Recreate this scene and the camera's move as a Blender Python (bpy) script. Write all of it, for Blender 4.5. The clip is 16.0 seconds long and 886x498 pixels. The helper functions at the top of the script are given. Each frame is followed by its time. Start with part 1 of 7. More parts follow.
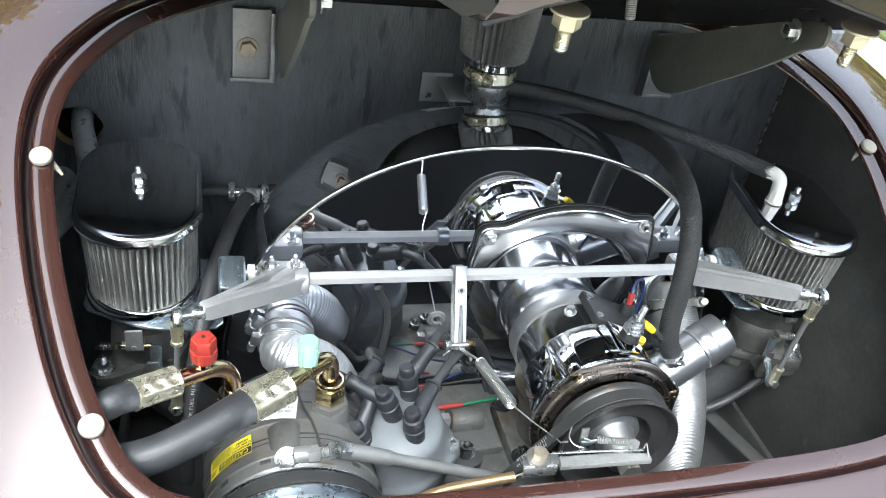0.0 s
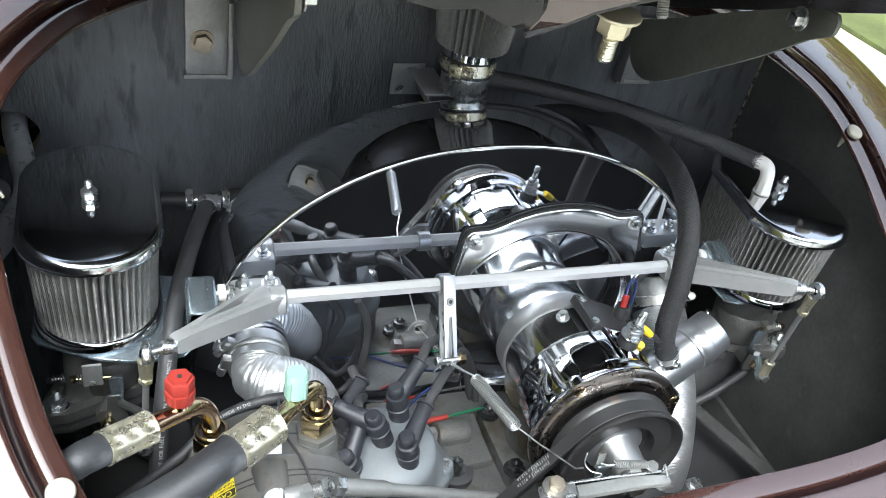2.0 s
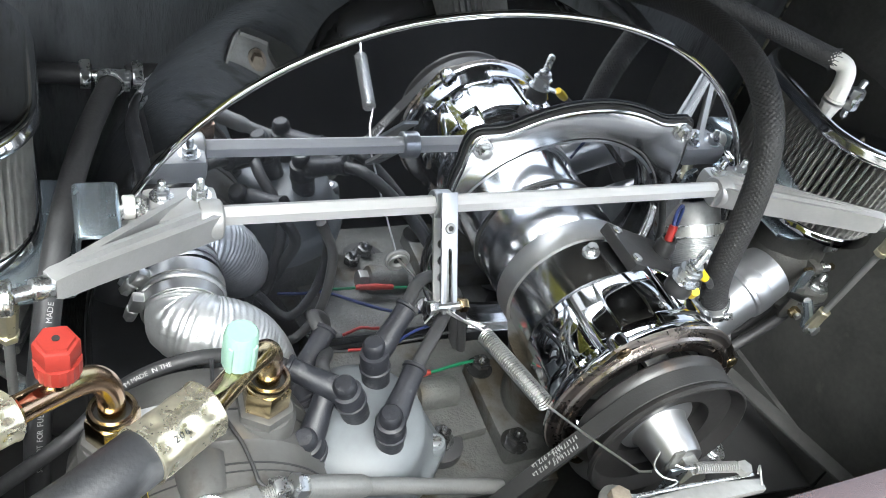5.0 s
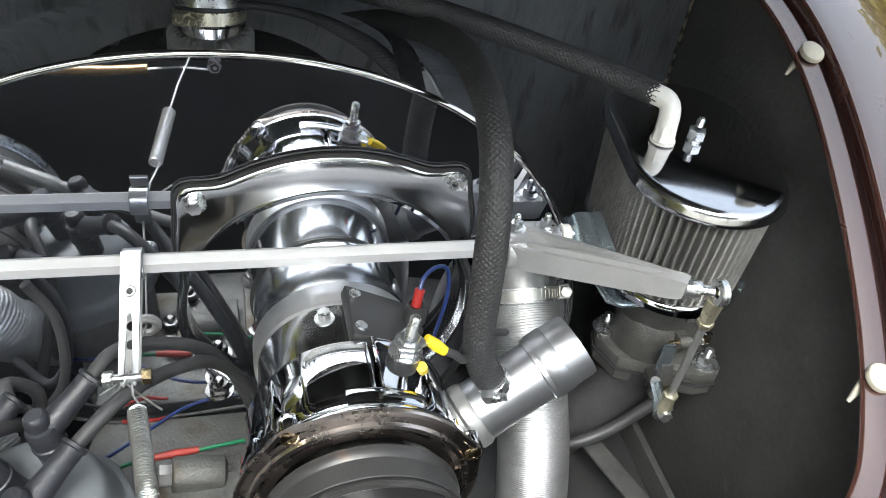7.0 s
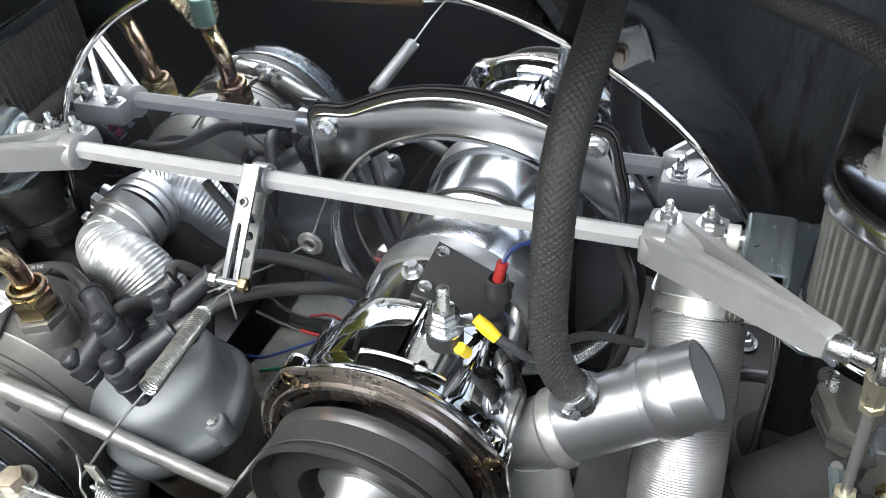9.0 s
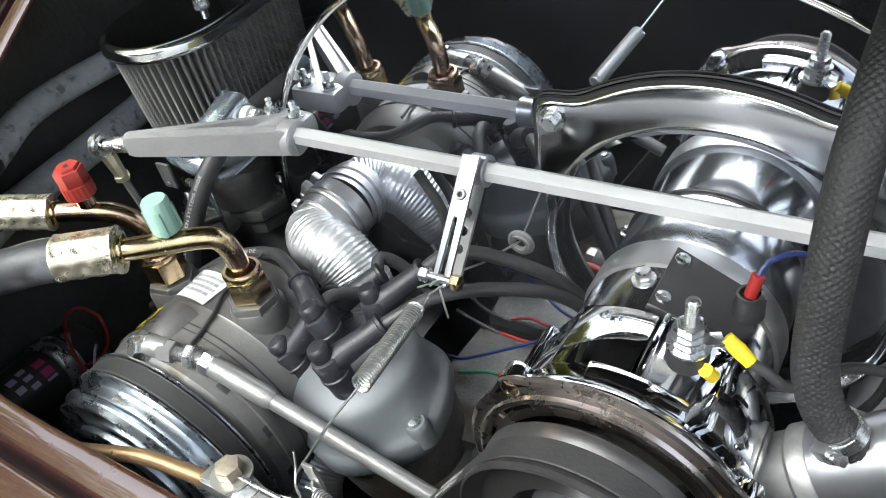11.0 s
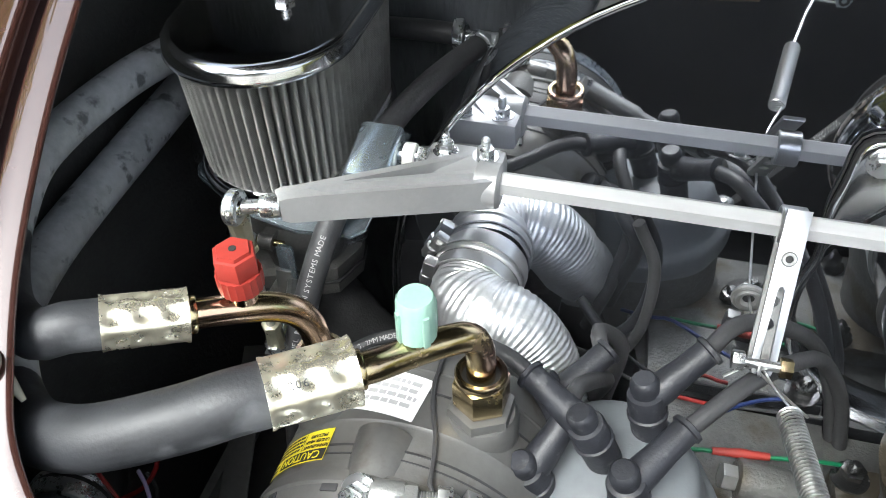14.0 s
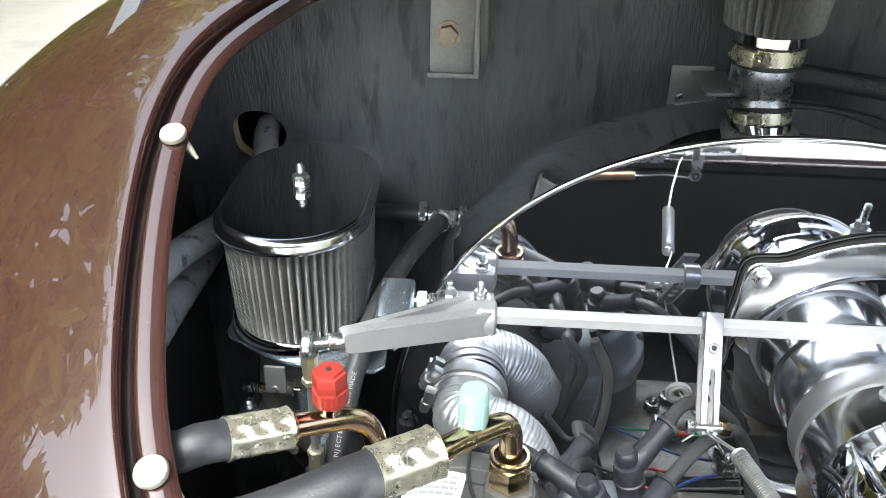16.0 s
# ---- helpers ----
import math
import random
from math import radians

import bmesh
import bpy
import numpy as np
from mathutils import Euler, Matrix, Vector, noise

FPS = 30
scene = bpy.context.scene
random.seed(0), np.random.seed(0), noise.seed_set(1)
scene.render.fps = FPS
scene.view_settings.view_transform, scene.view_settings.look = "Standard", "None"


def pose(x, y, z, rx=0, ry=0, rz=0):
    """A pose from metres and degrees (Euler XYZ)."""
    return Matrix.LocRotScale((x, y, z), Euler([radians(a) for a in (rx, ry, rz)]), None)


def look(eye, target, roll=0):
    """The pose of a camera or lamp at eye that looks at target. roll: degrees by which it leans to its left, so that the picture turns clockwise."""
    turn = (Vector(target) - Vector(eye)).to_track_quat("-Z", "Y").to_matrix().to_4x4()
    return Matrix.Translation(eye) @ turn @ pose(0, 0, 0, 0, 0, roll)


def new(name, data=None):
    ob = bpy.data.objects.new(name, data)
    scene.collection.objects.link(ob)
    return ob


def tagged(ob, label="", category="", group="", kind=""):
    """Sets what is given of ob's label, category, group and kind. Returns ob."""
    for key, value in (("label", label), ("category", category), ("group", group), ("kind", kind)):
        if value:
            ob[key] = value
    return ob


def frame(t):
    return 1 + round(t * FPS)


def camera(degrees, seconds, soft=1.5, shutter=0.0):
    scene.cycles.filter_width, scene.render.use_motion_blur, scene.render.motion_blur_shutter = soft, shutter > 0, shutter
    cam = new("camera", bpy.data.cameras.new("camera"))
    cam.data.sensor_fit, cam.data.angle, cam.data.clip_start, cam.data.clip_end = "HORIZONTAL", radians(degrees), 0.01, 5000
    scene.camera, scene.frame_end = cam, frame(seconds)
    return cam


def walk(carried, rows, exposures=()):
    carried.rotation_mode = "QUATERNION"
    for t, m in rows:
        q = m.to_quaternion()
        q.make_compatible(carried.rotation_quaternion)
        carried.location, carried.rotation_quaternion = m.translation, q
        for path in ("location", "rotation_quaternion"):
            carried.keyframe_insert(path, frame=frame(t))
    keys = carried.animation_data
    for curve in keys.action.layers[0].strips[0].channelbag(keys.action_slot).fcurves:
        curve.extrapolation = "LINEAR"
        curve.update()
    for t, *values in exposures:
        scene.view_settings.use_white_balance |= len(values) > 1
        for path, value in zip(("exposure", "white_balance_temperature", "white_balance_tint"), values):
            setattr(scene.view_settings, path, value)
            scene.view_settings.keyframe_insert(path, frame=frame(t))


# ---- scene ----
cam = camera(56.66, 16.0, soft=0.9)
PATH = [
    (0.0, (-0.2362, -0.5544, 1.0328), (-0.0756, -0.0882, 0.6910), 10.16),
    (0.5, (-0.2709, -0.5086, 1.0364), (-0.0992, -0.0467, 0.6942), 7.81),
    (1.0, (-0.2691, -0.5014, 1.0313), (-0.0694, -0.0519, 0.6877), 9.47),
    (1.5, (-0.2632, -0.4954, 1.0245), (-0.0584, -0.0532, 0.6746), 10.86),
    (2.0, (-0.2632, -0.4876, 1.0220), (-0.0547, -0.0480, 0.6709), 11.80),
    (2.5, (-0.2571, -0.4635, 1.0067), (-0.0465, -0.0411, 0.6363), 12.89),
    (3.0, (-0.2427, -0.4255, 0.9839), (-0.0310, -0.0218, 0.5937), 14.38),
    (3.2, (-0.2372, -0.4153, 0.9714), (-0.0253, -0.0086, 0.5846), 14.26),
    (5.3, (-0.2397, -0.3507, 0.9096), (0.0171, 0.0297, 0.5232), 19.13),
    (5.5, (-0.2052, -0.3582, 0.9109), (0.0528, 0.0223, 0.5254), 19.45),
    (6.0, (-0.0854, -0.3977, 0.9263), (0.1329, 0.0139, 0.5482), 17.03),
    (6.5, (-0.0331, -0.4096, 0.9264), (0.1223, 0.0360, 0.5559), 11.14),
    (7.0, (0.0121, -0.3837, 0.9177), (0.1615, 0.0621, 0.5450), 9.25),
    (7.5, (0.1238, -0.3716, 0.9077), (0.1558, 0.0903, 0.5261), 4.02),
    (8.0, (0.1914, -0.3615, 0.9027), (0.0852, 0.0870, 0.5185), -3.17),
    (8.2, (0.2015, -0.3530, 0.8994), (0.0723, 0.0860, 0.5113), -3.94),
    (10.3, (0.2053, -0.3139, 0.8585), (-0.0543, 0.0624, 0.4699), -12.84),
    (10.5, (0.1961, -0.3144, 0.8578), (-0.0735, 0.0590, 0.4733), -13.12),
    (11.0, (0.1668, -0.3165, 0.8621), (-0.1331, 0.0389, 0.4829), -13.96),
    (11.5, (0.1236, -0.3198, 0.8637), (-0.1742, 0.0326, 0.4801), -12.32),
    (12.0, (0.0718, -0.3236, 0.8578), (-0.2167, 0.0313, 0.4694), -11.16),
    (12.5, (0.0269, -0.3283, 0.8475), (-0.2494, 0.0265, 0.4504), -11.04),
    (13.0, (-0.0274, -0.3312, 0.8476), (-0.2553, 0.0443, 0.4389), -8.08),
    (13.5, (-0.0785, -0.3248, 0.8437), (-0.2647, 0.0698, 0.4319), -4.94),
    (14.0, (-0.1064, -0.3178, 0.8529), (-0.2316, 0.1037, 0.4446), -1.93),
    (14.5, (-0.1356, -0.3246, 0.8577), (-0.1987, 0.1359, 0.4783), 1.63),
    (15.0, (-0.1585, -0.3384, 0.8639), (-0.1827, 0.1470, 0.5120), 2.72),
    (15.5, (-0.1506, -0.3738, 0.8743), (-0.1648, 0.1174, 0.5300), 2.61),
    (16.0, (-0.1722, -0.4380, 0.8945), (-0.2027, 0.0839, 0.6002), 1.10),
]
EXPOSURES = [(0.0, 2.08, 5900, 3), (0.6, 2.06, 5900, 3), (1.5, 1.87, 5900, 3), (2.4, 1.99, 5900, 3), (3.0, 2.0, 5900, 3), (6.5, 1.95, 6250, 4), (8.0, 1.90, 6250, 4), (11.0, 1.84, 6200, 4), (12.5, 1.76, 6150, 4), (13.5, 1.86, 6150, 4), (14.5, 2.02, 6120, 4), (16.0, 2.16, 6100, 4)]
walk(cam, [(t, look(eye, target, roll)) for t, eye, target, roll in PATH], EXPOSURES)

# ---- light: a bright overcast sky, with a soft broad sun ----
world = bpy.data.worlds.new("overcast_sky")
scene.world = world
world.use_nodes = True
wn, wl = world.node_tree.nodes, world.node_tree.links
sky = wn.new("ShaderNodeTexSky")
sky.sky_type, sky.sun_disc = "NISHITA", False
sky.sun_elevation, sky.sun_rotation = radians(58), radians(200)
sky.air_density, sky.dust_density, sky.ozone_density = 1.0, 6.0, 1.0
cloud = wn.new("ShaderNodeHueSaturation")  # thin cloud greys the sky
cloud.inputs["Saturation"].default_value = 0.4
wl.new(sky.outputs[0], cloud.inputs["Color"])
wl.new(cloud.outputs[0], wn["Background"].inputs[0])
wn["Background"].inputs[1].default_value = 0.15
sun = new("sun", bpy.data.lights.new("sun", "SUN"))
sun.data.energy, sun.data.angle, sun.data.color = 1.0, radians(30), (1.0, 0.975, 0.95)
sun.rotation_euler = Vector((0.31, 0.43, -0.85)).to_track_quat("-Z", "Y").to_euler()

# ---- materials ----
def mat(name, color, rough=0.5, metal=0.0, vary=0.12, scale=60.0, bump=0.0, bump_scale=400.0, coat=0.0, stretch=(1, 1, 1),
        rough_vary=0.08, spec=0.5, trans=0.0, dirt=None, dirt_at=0.62, dirt_scale=25.0):
    """A principled surface with colour and roughness varied at two scales, fine relief and, if asked, spots of dirt."""
    m = bpy.data.materials.new(name)
    m.use_nodes = True
    nd, ln = m.node_tree.nodes, m.node_tree.links
    b = nd["Principled BSDF"]
    b.inputs["Metallic"].default_value = metal
    b.inputs["Specular IOR Level"].default_value = spec
    b.inputs["Coat Weight"].default_value = coat
    b.inputs["Coat Roughness"].default_value = 0.04
    b.inputs["Transmission Weight"].default_value = trans
    tc, mp = nd.new("ShaderNodeTexCoord"), nd.new("ShaderNodeMapping")
    mp.inputs["Scale"].default_value = stretch
    ln.new(tc.outputs["Object"], mp.inputs[0])
    big, fine = nd.new("ShaderNodeTexNoise"), nd.new("ShaderNodeTexNoise")
    big.inputs["Scale"].default_value, fine.inputs["Scale"].default_value = scale, scale * 7
    big.inputs["Detail"].default_value, fine.inputs["Detail"].default_value = 4, 3
    for n in (big, fine):
        ln.new(mp.outputs[0], n.inputs["Vector"])
    add = nd.new("ShaderNodeMath")
    add.operation = "MULTIPLY_ADD"
    ln.new(fine.outputs[0], add.inputs[0])
    add.inputs[1].default_value = 0.5
    ln.new(big.outputs[0], add.inputs[2])
    ramp = nd.new("ShaderNodeMapRange")
    ramp.inputs["From Min"].default_value, ramp.inputs["From Max"].default_value = 0.45, 1.05
    ramp.inputs["To Min"].default_value, ramp.inputs["To Max"].default_value = 1 - vary, 1 + vary
    ln.new(add.outputs[0], ramp.inputs[0])
    mul = nd.new("ShaderNodeVectorMath")
    mul.operation = "SCALE"
    mul.inputs[0].default_value = color
    ln.new(ramp.outputs[0], mul.inputs["Scale"])
    out = mul.outputs[0]
    if dirt:
        spots, cut, mix = nd.new("ShaderNodeTexNoise"), nd.new("ShaderNodeMapRange"), nd.new("ShaderNodeMix")
        spots.inputs["Scale"].default_value, spots.inputs["Detail"].default_value = dirt_scale, 8
        ln.new(mp.outputs[0], spots.inputs["Vector"])
        cut.inputs["From Min"].default_value, cut.inputs["From Max"].default_value = dirt_at - 0.04, dirt_at + 0.06
        ln.new(spots.outputs[0], cut.inputs[0])
        mix.data_type = "RGBA"
        ln.new(cut.outputs[0], mix.inputs["Factor"])
        ln.new(out, mix.inputs["A"])
        mix.inputs["B"].default_value = (*dirt, 1)
        out = mix.outputs["Result"]
    ln.new(out, b.inputs["Base Color"])
    rr = nd.new("ShaderNodeMapRange")
    rr.inputs["From Min"].default_value, rr.inputs["From Max"].default_value = 0.45, 1.05
    rr.inputs["To Min"].default_value = max(0.0, rough - rough_vary)
    rr.inputs["To Max"].default_value = min(1.0, rough + rough_vary)
    ln.new(add.outputs[0], rr.inputs[0])
    ln.new(rr.outputs[0], b.inputs["Roughness"])
    if bump:
        bn, bp = nd.new("ShaderNodeTexNoise"), nd.new("ShaderNodeBump")
        bn.inputs["Scale"].default_value, bn.inputs["Detail"].default_value = bump_scale, 4
        ln.new(mp.outputs[0], bn.inputs["Vector"])
        bp.inputs["Strength"].default_value, bp.inputs["Distance"].default_value = bump, 0.001
        ln.new(bn.outputs[0], bp.inputs["Height"])
        ln.new(bp.outputs[0], b.inputs["Normal"])
    return m


def woven(m):
    """Adds the fine square weave of wire gauze to a surface."""
    nd, ln = m.node_tree.nodes, m.node_tree.links
    tc, add, bp = nd.new("ShaderNodeTexCoord"), nd.new("ShaderNodeMath"), nd.new("ShaderNodeBump")
    for k, (way, scale) in enumerate((("Z", 300.0), ("DIAGONAL", 560.0))):
        w = nd.new("ShaderNodeTexWave")
        w.bands_direction = way
        w.inputs["Scale"].default_value, w.inputs["Distortion"].default_value = scale, 0.4
        ln.new(tc.outputs["Object"], w.inputs["Vector"])
        ln.new(w.outputs["Fac"], add.inputs[k])
    bp.inputs["Strength"].default_value, bp.inputs["Distance"].default_value = 0.9, 0.0006
    ln.new(add.outputs[0], bp.inputs["Height"])
    ln.new(bp.outputs[0], nd["Principled BSDF"].inputs["Normal"])
    return m


MIRROR = mat("mirror_chrome", (0.68, 0.70, 0.75), 0.025, 0.985, 0.03, 12, rough_vary=0.012, bump=0.010, bump_scale=30)
CHROME = mat("chrome", (0.66, 0.66, 0.675), 0.05, 1.0, 0.05, 40, rough_vary=0.03, bump=0.03, bump_scale=90)
SATIN = mat("satin_barrel_metal", (0.62, 0.62, 0.62), 0.40, 1.0, 0.06, 30, rough_vary=0.05, bump=0.02, bump_scale=300)
POLISHED = mat("polished_cover_metal", (0.60, 0.61, 0.635), 0.055, 1.0, 0.05, 30, rough_vary=0.02, bump=0.004, bump_scale=60, dirt=(0.75, 0.75, 0.75), dirt_at=0.80, dirt_scale=380)
RIM = mat("chromed_rim", (0.60, 0.61, 0.64), 0.17, 1.0, 0.08, 60, rough_vary=0.06, bump=0.03, bump_scale=80)
BARREL = mat("chromed_barrel", (0.74, 0.75, 0.77), 0.15, 1.0, 0.05, 30, rough_vary=0.03, bump=0.003, bump_scale=60)
LID = mat("dusty_chrome", (0.60, 0.60, 0.62), 0.06, 1.0, 0.08, 25, rough_vary=0.03, bump=0.008, bump_scale=60, dirt=(0.95, 0.95, 0.95), dirt_at=0.80, dirt_scale=420)
RUSTY = mat("rust_stained_steel", (0.34, 0.29, 0.23), 0.42, 0.7, 0.30, 160, bump=0.2, bump_scale=500)
CHROME_SMOKE = mat("smoked_chrome", (0.56, 0.50, 0.47), 0.27, 1.0, 0.14, 45, rough_vary=0.06, bump=0.012, bump_scale=120, dirt=(0.34, 0.22, 0.15), dirt_at=0.64, dirt_scale=60)
ZINC = mat("zinc_plate", (0.60, 0.61, 0.62), 0.28, 0.95, 0.06, 120, bump=0.02, bump_scale=500, rough_vary=0.04)
ZINC_BLUE = mat("blue_zinc_plate", (0.52, 0.60, 0.66), 0.25, 0.9, 0.06, 60, bump=0.02, rough_vary=0.04)
ZINC_WORN = mat("worn_zinc_plate", (0.40, 0.395, 0.37), 0.36, 0.9, 0.2, 70, bump=0.15, bump_scale=300, dirt=(0.16, 0.10, 0.06), dirt_at=0.66, dirt_scale=90)
OILY = mat("oily_dark_steel", (0.13, 0.13, 0.13), 0.24, 0.9, 0.2, 90, bump=0.1, bump_scale=300)
ZINC_CLEAN = mat("bright_zinc_drum", (0.58, 0.62, 0.66), 0.29, 1.0, 0.14, 60, rough_vary=0.08, bump=0.015, bump_scale=200, dirt=(0.34, 0.33, 0.31), dirt_at=0.68, dirt_scale=200)
ALU = mat("machined_aluminium", (0.62, 0.62, 0.625), 0.40, 0.35, 0.10, 60, bump=0.12, bump_scale=260, stretch=(0.15, 1, 1))
ALU_CAST = mat("cast_aluminium", (0.43, 0.43, 0.43), 0.42, 0.45, 0.08, 60, bump=0.15, bump_scale=900)
ALU_SPUN = mat("spun_aluminium", (0.44, 0.45, 0.47), 0.32, 0.9, 0.08, 30, bump=0.02, bump_scale=200, rough_vary=0.05)
CASE = mat("engine_case_alloy", (0.125, 0.126, 0.121), 0.55, 0.55, 0.3, 50, bump=0.6, bump_scale=500, dirt=(0.07, 0.058, 0.04), dirt_at=0.55)
ZINC_YELLOW = mat("yellowed_zinc_plate", (0.62, 0.58, 0.43), 0.33, 0.85, 0.12, 90, bump=0.08, bump_scale=400)
CARB = mat("carburettor_alloy", (0.121, 0.119, 0.112), 0.5, 0.45, 0.25, 90, bump=0.5, bump_scale=700)
CARB_DARK = mat("dark_manifold_alloy", (0.045, 0.045, 0.046), 0.55, 0.3, 0.25, 60, bump=0.4, bump_scale=500)
COMP = mat("compressor_alloy", (0.138, 0.136, 0.131), 0.44, 0.45, 0.16, 40, bump=0.10, bump_scale=700, dirt=(0.085, 0.075, 0.06), dirt_at=0.64, dirt_scale=45)
FOIL = mat("aluminium_foil", (0.74, 0.75, 0.76), 0.42, 0.88, 0.08, 90, bump=0.5, bump_scale=220)
DUCT = mat("duct_foil", (0.50, 0.505, 0.51), 0.40, 0.9, 0.16, 60, bump=0.3, bump_scale=500)
GAUZE = woven(mat("filter_gauze", (0.29, 0.286, 0.272), 0.5, 0.55, 0.25, 120))
GAUZE_DARK = mat("dark_filter_gauze", (0.17, 0.172, 0.17), 0.5, 0.3, 0.25, 300, bump=0.5, bump_scale=1500)
RUBBER = mat("black_rubber", (0.036, 0.036, 0.038), 0.5, 0.0, 0.3, 60, bump=0.2, bump_scale=600)
BRAID = mat("woven_cloth_braid", (0.026, 0.026, 0.027), 0.55, 0.0, 0.3, 300, bump=0.4, bump_scale=1500)
RUBBER_GREY = mat("dusty_rubber_hose", (0.024, 0.025, 0.028), 0.52, 0.0, 0.30, 45, bump=0.18, bump_scale=500, dirt=(0.085, 0.087, 0.092), dirt_at=0.58, dirt_scale=28)
BOOT = mat("moulded_rubber_boot", (0.017, 0.018, 0.023), 0.5, 0.0, 0.45, 70, bump=0.25, bump_scale=400, dirt=(0.07, 0.07, 0.075), dirt_at=0.64, dirt_scale=130)
BELT = mat("belt_rubber", (0.019, 0.019, 0.019), 0.6, 0.0, 0.25, 80, bump=0.12, bump_scale=600)
PULLEY = mat("black_pulley_steel", (0.030, 0.029, 0.029), 0.38, 0.2, 0.2, 60, bump=0.1, bump_scale=300, dirt=(0.10, 0.06, 0.04), dirt_at=0.66)
BLACK_PLASTIC = mat("black_plastic", (0.028, 0.028, 0.029), 0.38, 0.0, 0.15, 80, bump=0.08)
CAP_FACE = mat("turned_cap_face", (0.36, 0.37, 0.39), 0.42, 0.35, 0.15, 40, bump=0.2, bump_scale=300)
BLACK_PAINT = mat("black_bay_paint", (0.078, 0.078, 0.0755), 0.5, 0.0, 0.35, 26, bump=0.6, bump_scale=240, dirt=(0.11, 0.108, 0.10), dirt_at=0.70, dirt_scale=60)
TIN_BLACK = mat("black_tinware_paint", (0.036, 0.036, 0.037), 0.35, 0.0, 0.3, 20, bump=0.15, bump_scale=170)
PLYWOOD = mat("black_painted_plywood", (0.096, 0.103, 0.112), 0.5, 0.0, 0.30, 30, bump=1.0, bump_scale=420, stretch=(1.3, 1, 0.28), dirt=(0.050, 0.053, 0.058), dirt_at=0.60, dirt_scale=70)
STEEL_BLACK = mat("black_painted_steel", (0.085, 0.085, 0.083), 0.38, 0.3, 0.25, 40, bump=0.2, bump_scale=220, dirt=(0.14, 0.14, 0.13), dirt_at=0.66)
ARM_STEEL = mat("olive_grey_arm_paint", (0.19, 0.19, 0.17), 0.4, 0.2, 0.25, 30, bump=0.2, bump_scale=160)
STEEL_GREY = mat("worn_grey_steel", (0.27, 0.27, 0.265), 0.42, 0.6, 0.25, 40, bump=0.25, bump_scale=260)
TUBE_DULL = mat("dull_grey_pipe", (0.42, 0.435, 0.46), 0.6, 0.0, 0.35, 25, bump=0.4, bump_scale=160, dirt=(0.13, 0.135, 0.145), dirt_at=0.60, dirt_scale=95)
ROD = mat("grey_steel_rod", (0.27, 0.27, 0.265), 0.42, 0.6, 0.12, 60, bump=0.25, bump_scale=600)
BRASS = mat("yellow_zinc_tube", (0.56, 0.45, 0.26), 0.22, 1.0, 0.28, 60, bump=0.08, bump_scale=200, dirt=(0.52, 0.36, 0.28), dirt_at=0.58, dirt_scale=45)
BRASS_RED = mat("reddish_zinc_tube", (0.56, 0.39, 0.27), 0.2, 1.0, 0.2, 35, bump=0.06, bump_scale=200, dirt=(0.55, 0.46, 0.27), dirt_at=0.58, dirt_scale=45)
CRIMP = mat("crimped_ferrule_steel", (0.72, 0.67, 0.53), 0.28, 0.85, 0.18, 70, bump=0.12, bump_scale=300)
BRONZE = mat("dull_bronze_tube", (0.40, 0.27, 0.15), 0.34, 0.8, 0.15, 60, bump=0.05, bump_scale=300)
COPPER = mat("copper_bush", (0.6, 0.36, 0.24), 0.3, 1.0, 0.15, 60)
RED = mat("red_plastic", (0.28, 0.028, 0.020), 0.48, 0.0, 0.12, 80, bump=0.08)
MINT = mat("mint_plastic", (0.27, 0.43, 0.36), 0.38, 0.0, 0.08, 80, bump=0.05)
YELLOW = mat("yellow_plastic", (0.78, 0.56, 0.02), 0.4, 0.0, 0.08, 80)
LABEL_YELLOW = mat("yellow_label", (0.75, 0.62, 0.03), 0.4, 0.0, 0.06, 60)
LABEL_WHITE = mat("white_label", (0.78, 0.78, 0.78), 0.45, 0.0, 0.06, 60)
RAW_WOOD = mat("raw_plywood", (0.50, 0.40, 0.22), 0.7, 0.0, 0.2, 90, bump=0.2, bump_scale=400)
INK = mat("black_print", (0.02, 0.02, 0.02), 0.6)
INK_GREY = mat("grey_print", (0.42, 0.42, 0.42), 0.6)
INK_WHITE = mat("white_print", (0.36, 0.36, 0.35), 0.6)
PINK = mat("magenta_print", (0.42, 0.03, 0.16), 0.4)
LILAC = mat("lilac_print", (0.34, 0.30, 0.5), 0.4)
WHITE_PLASTIC = mat("white_nylon", (0.74, 0.73, 0.69), 0.35, 0.0, 0.04, 60, bump=0.05)
CREAM = mat("cream_rubber_peg", (0.33, 0.31, 0.255), 0.5, 0.0, 0.10, 60, bump=0.08)
CAP_GREY = mat("grey_distributor_plastic", (0.118, 0.128, 0.138), 0.47, 0.0, 0.14, 30, bump=0.08, bump_scale=500, dirt=(0.24, 0.24, 0.24), dirt_at=0.70)
WIRE_RED = mat("red_wire", (0.26, 0.016, 0.014), 0.4)
WIRE_GREEN = mat("green_wire", (0.01, 0.14, 0.06), 0.4)
WIRE_BLUE = mat("blue_wire", (0.012, 0.026, 0.11), 0.4)
SPRING = mat("bright_spring_wire", (0.62, 0.62, 0.61), 0.35, 1.0, 0.08, 150)
PAINT = mat("maroon_paint", (0.044, 0.018, 0.014), 0.25, 0.2, 0.06, 30, coat=1.0, rough_vary=0.04)
PAINT.node_tree.nodes["Principled BSDF"].inputs["Coat IOR"].default_value = 1.85
PAINT.node_tree.nodes["Principled BSDF"].inputs["Coat Roughness"].default_value = 0.015
# Darker copy of the body maroon, with the groove's shade in the colour.
PAINT_IN = mat("shaded_groove_maroon", (0.020, 0.010, 0.010), 0.4, 0.0, 0.3, 20, spec=0.3, bump=0.3, bump_scale=120)
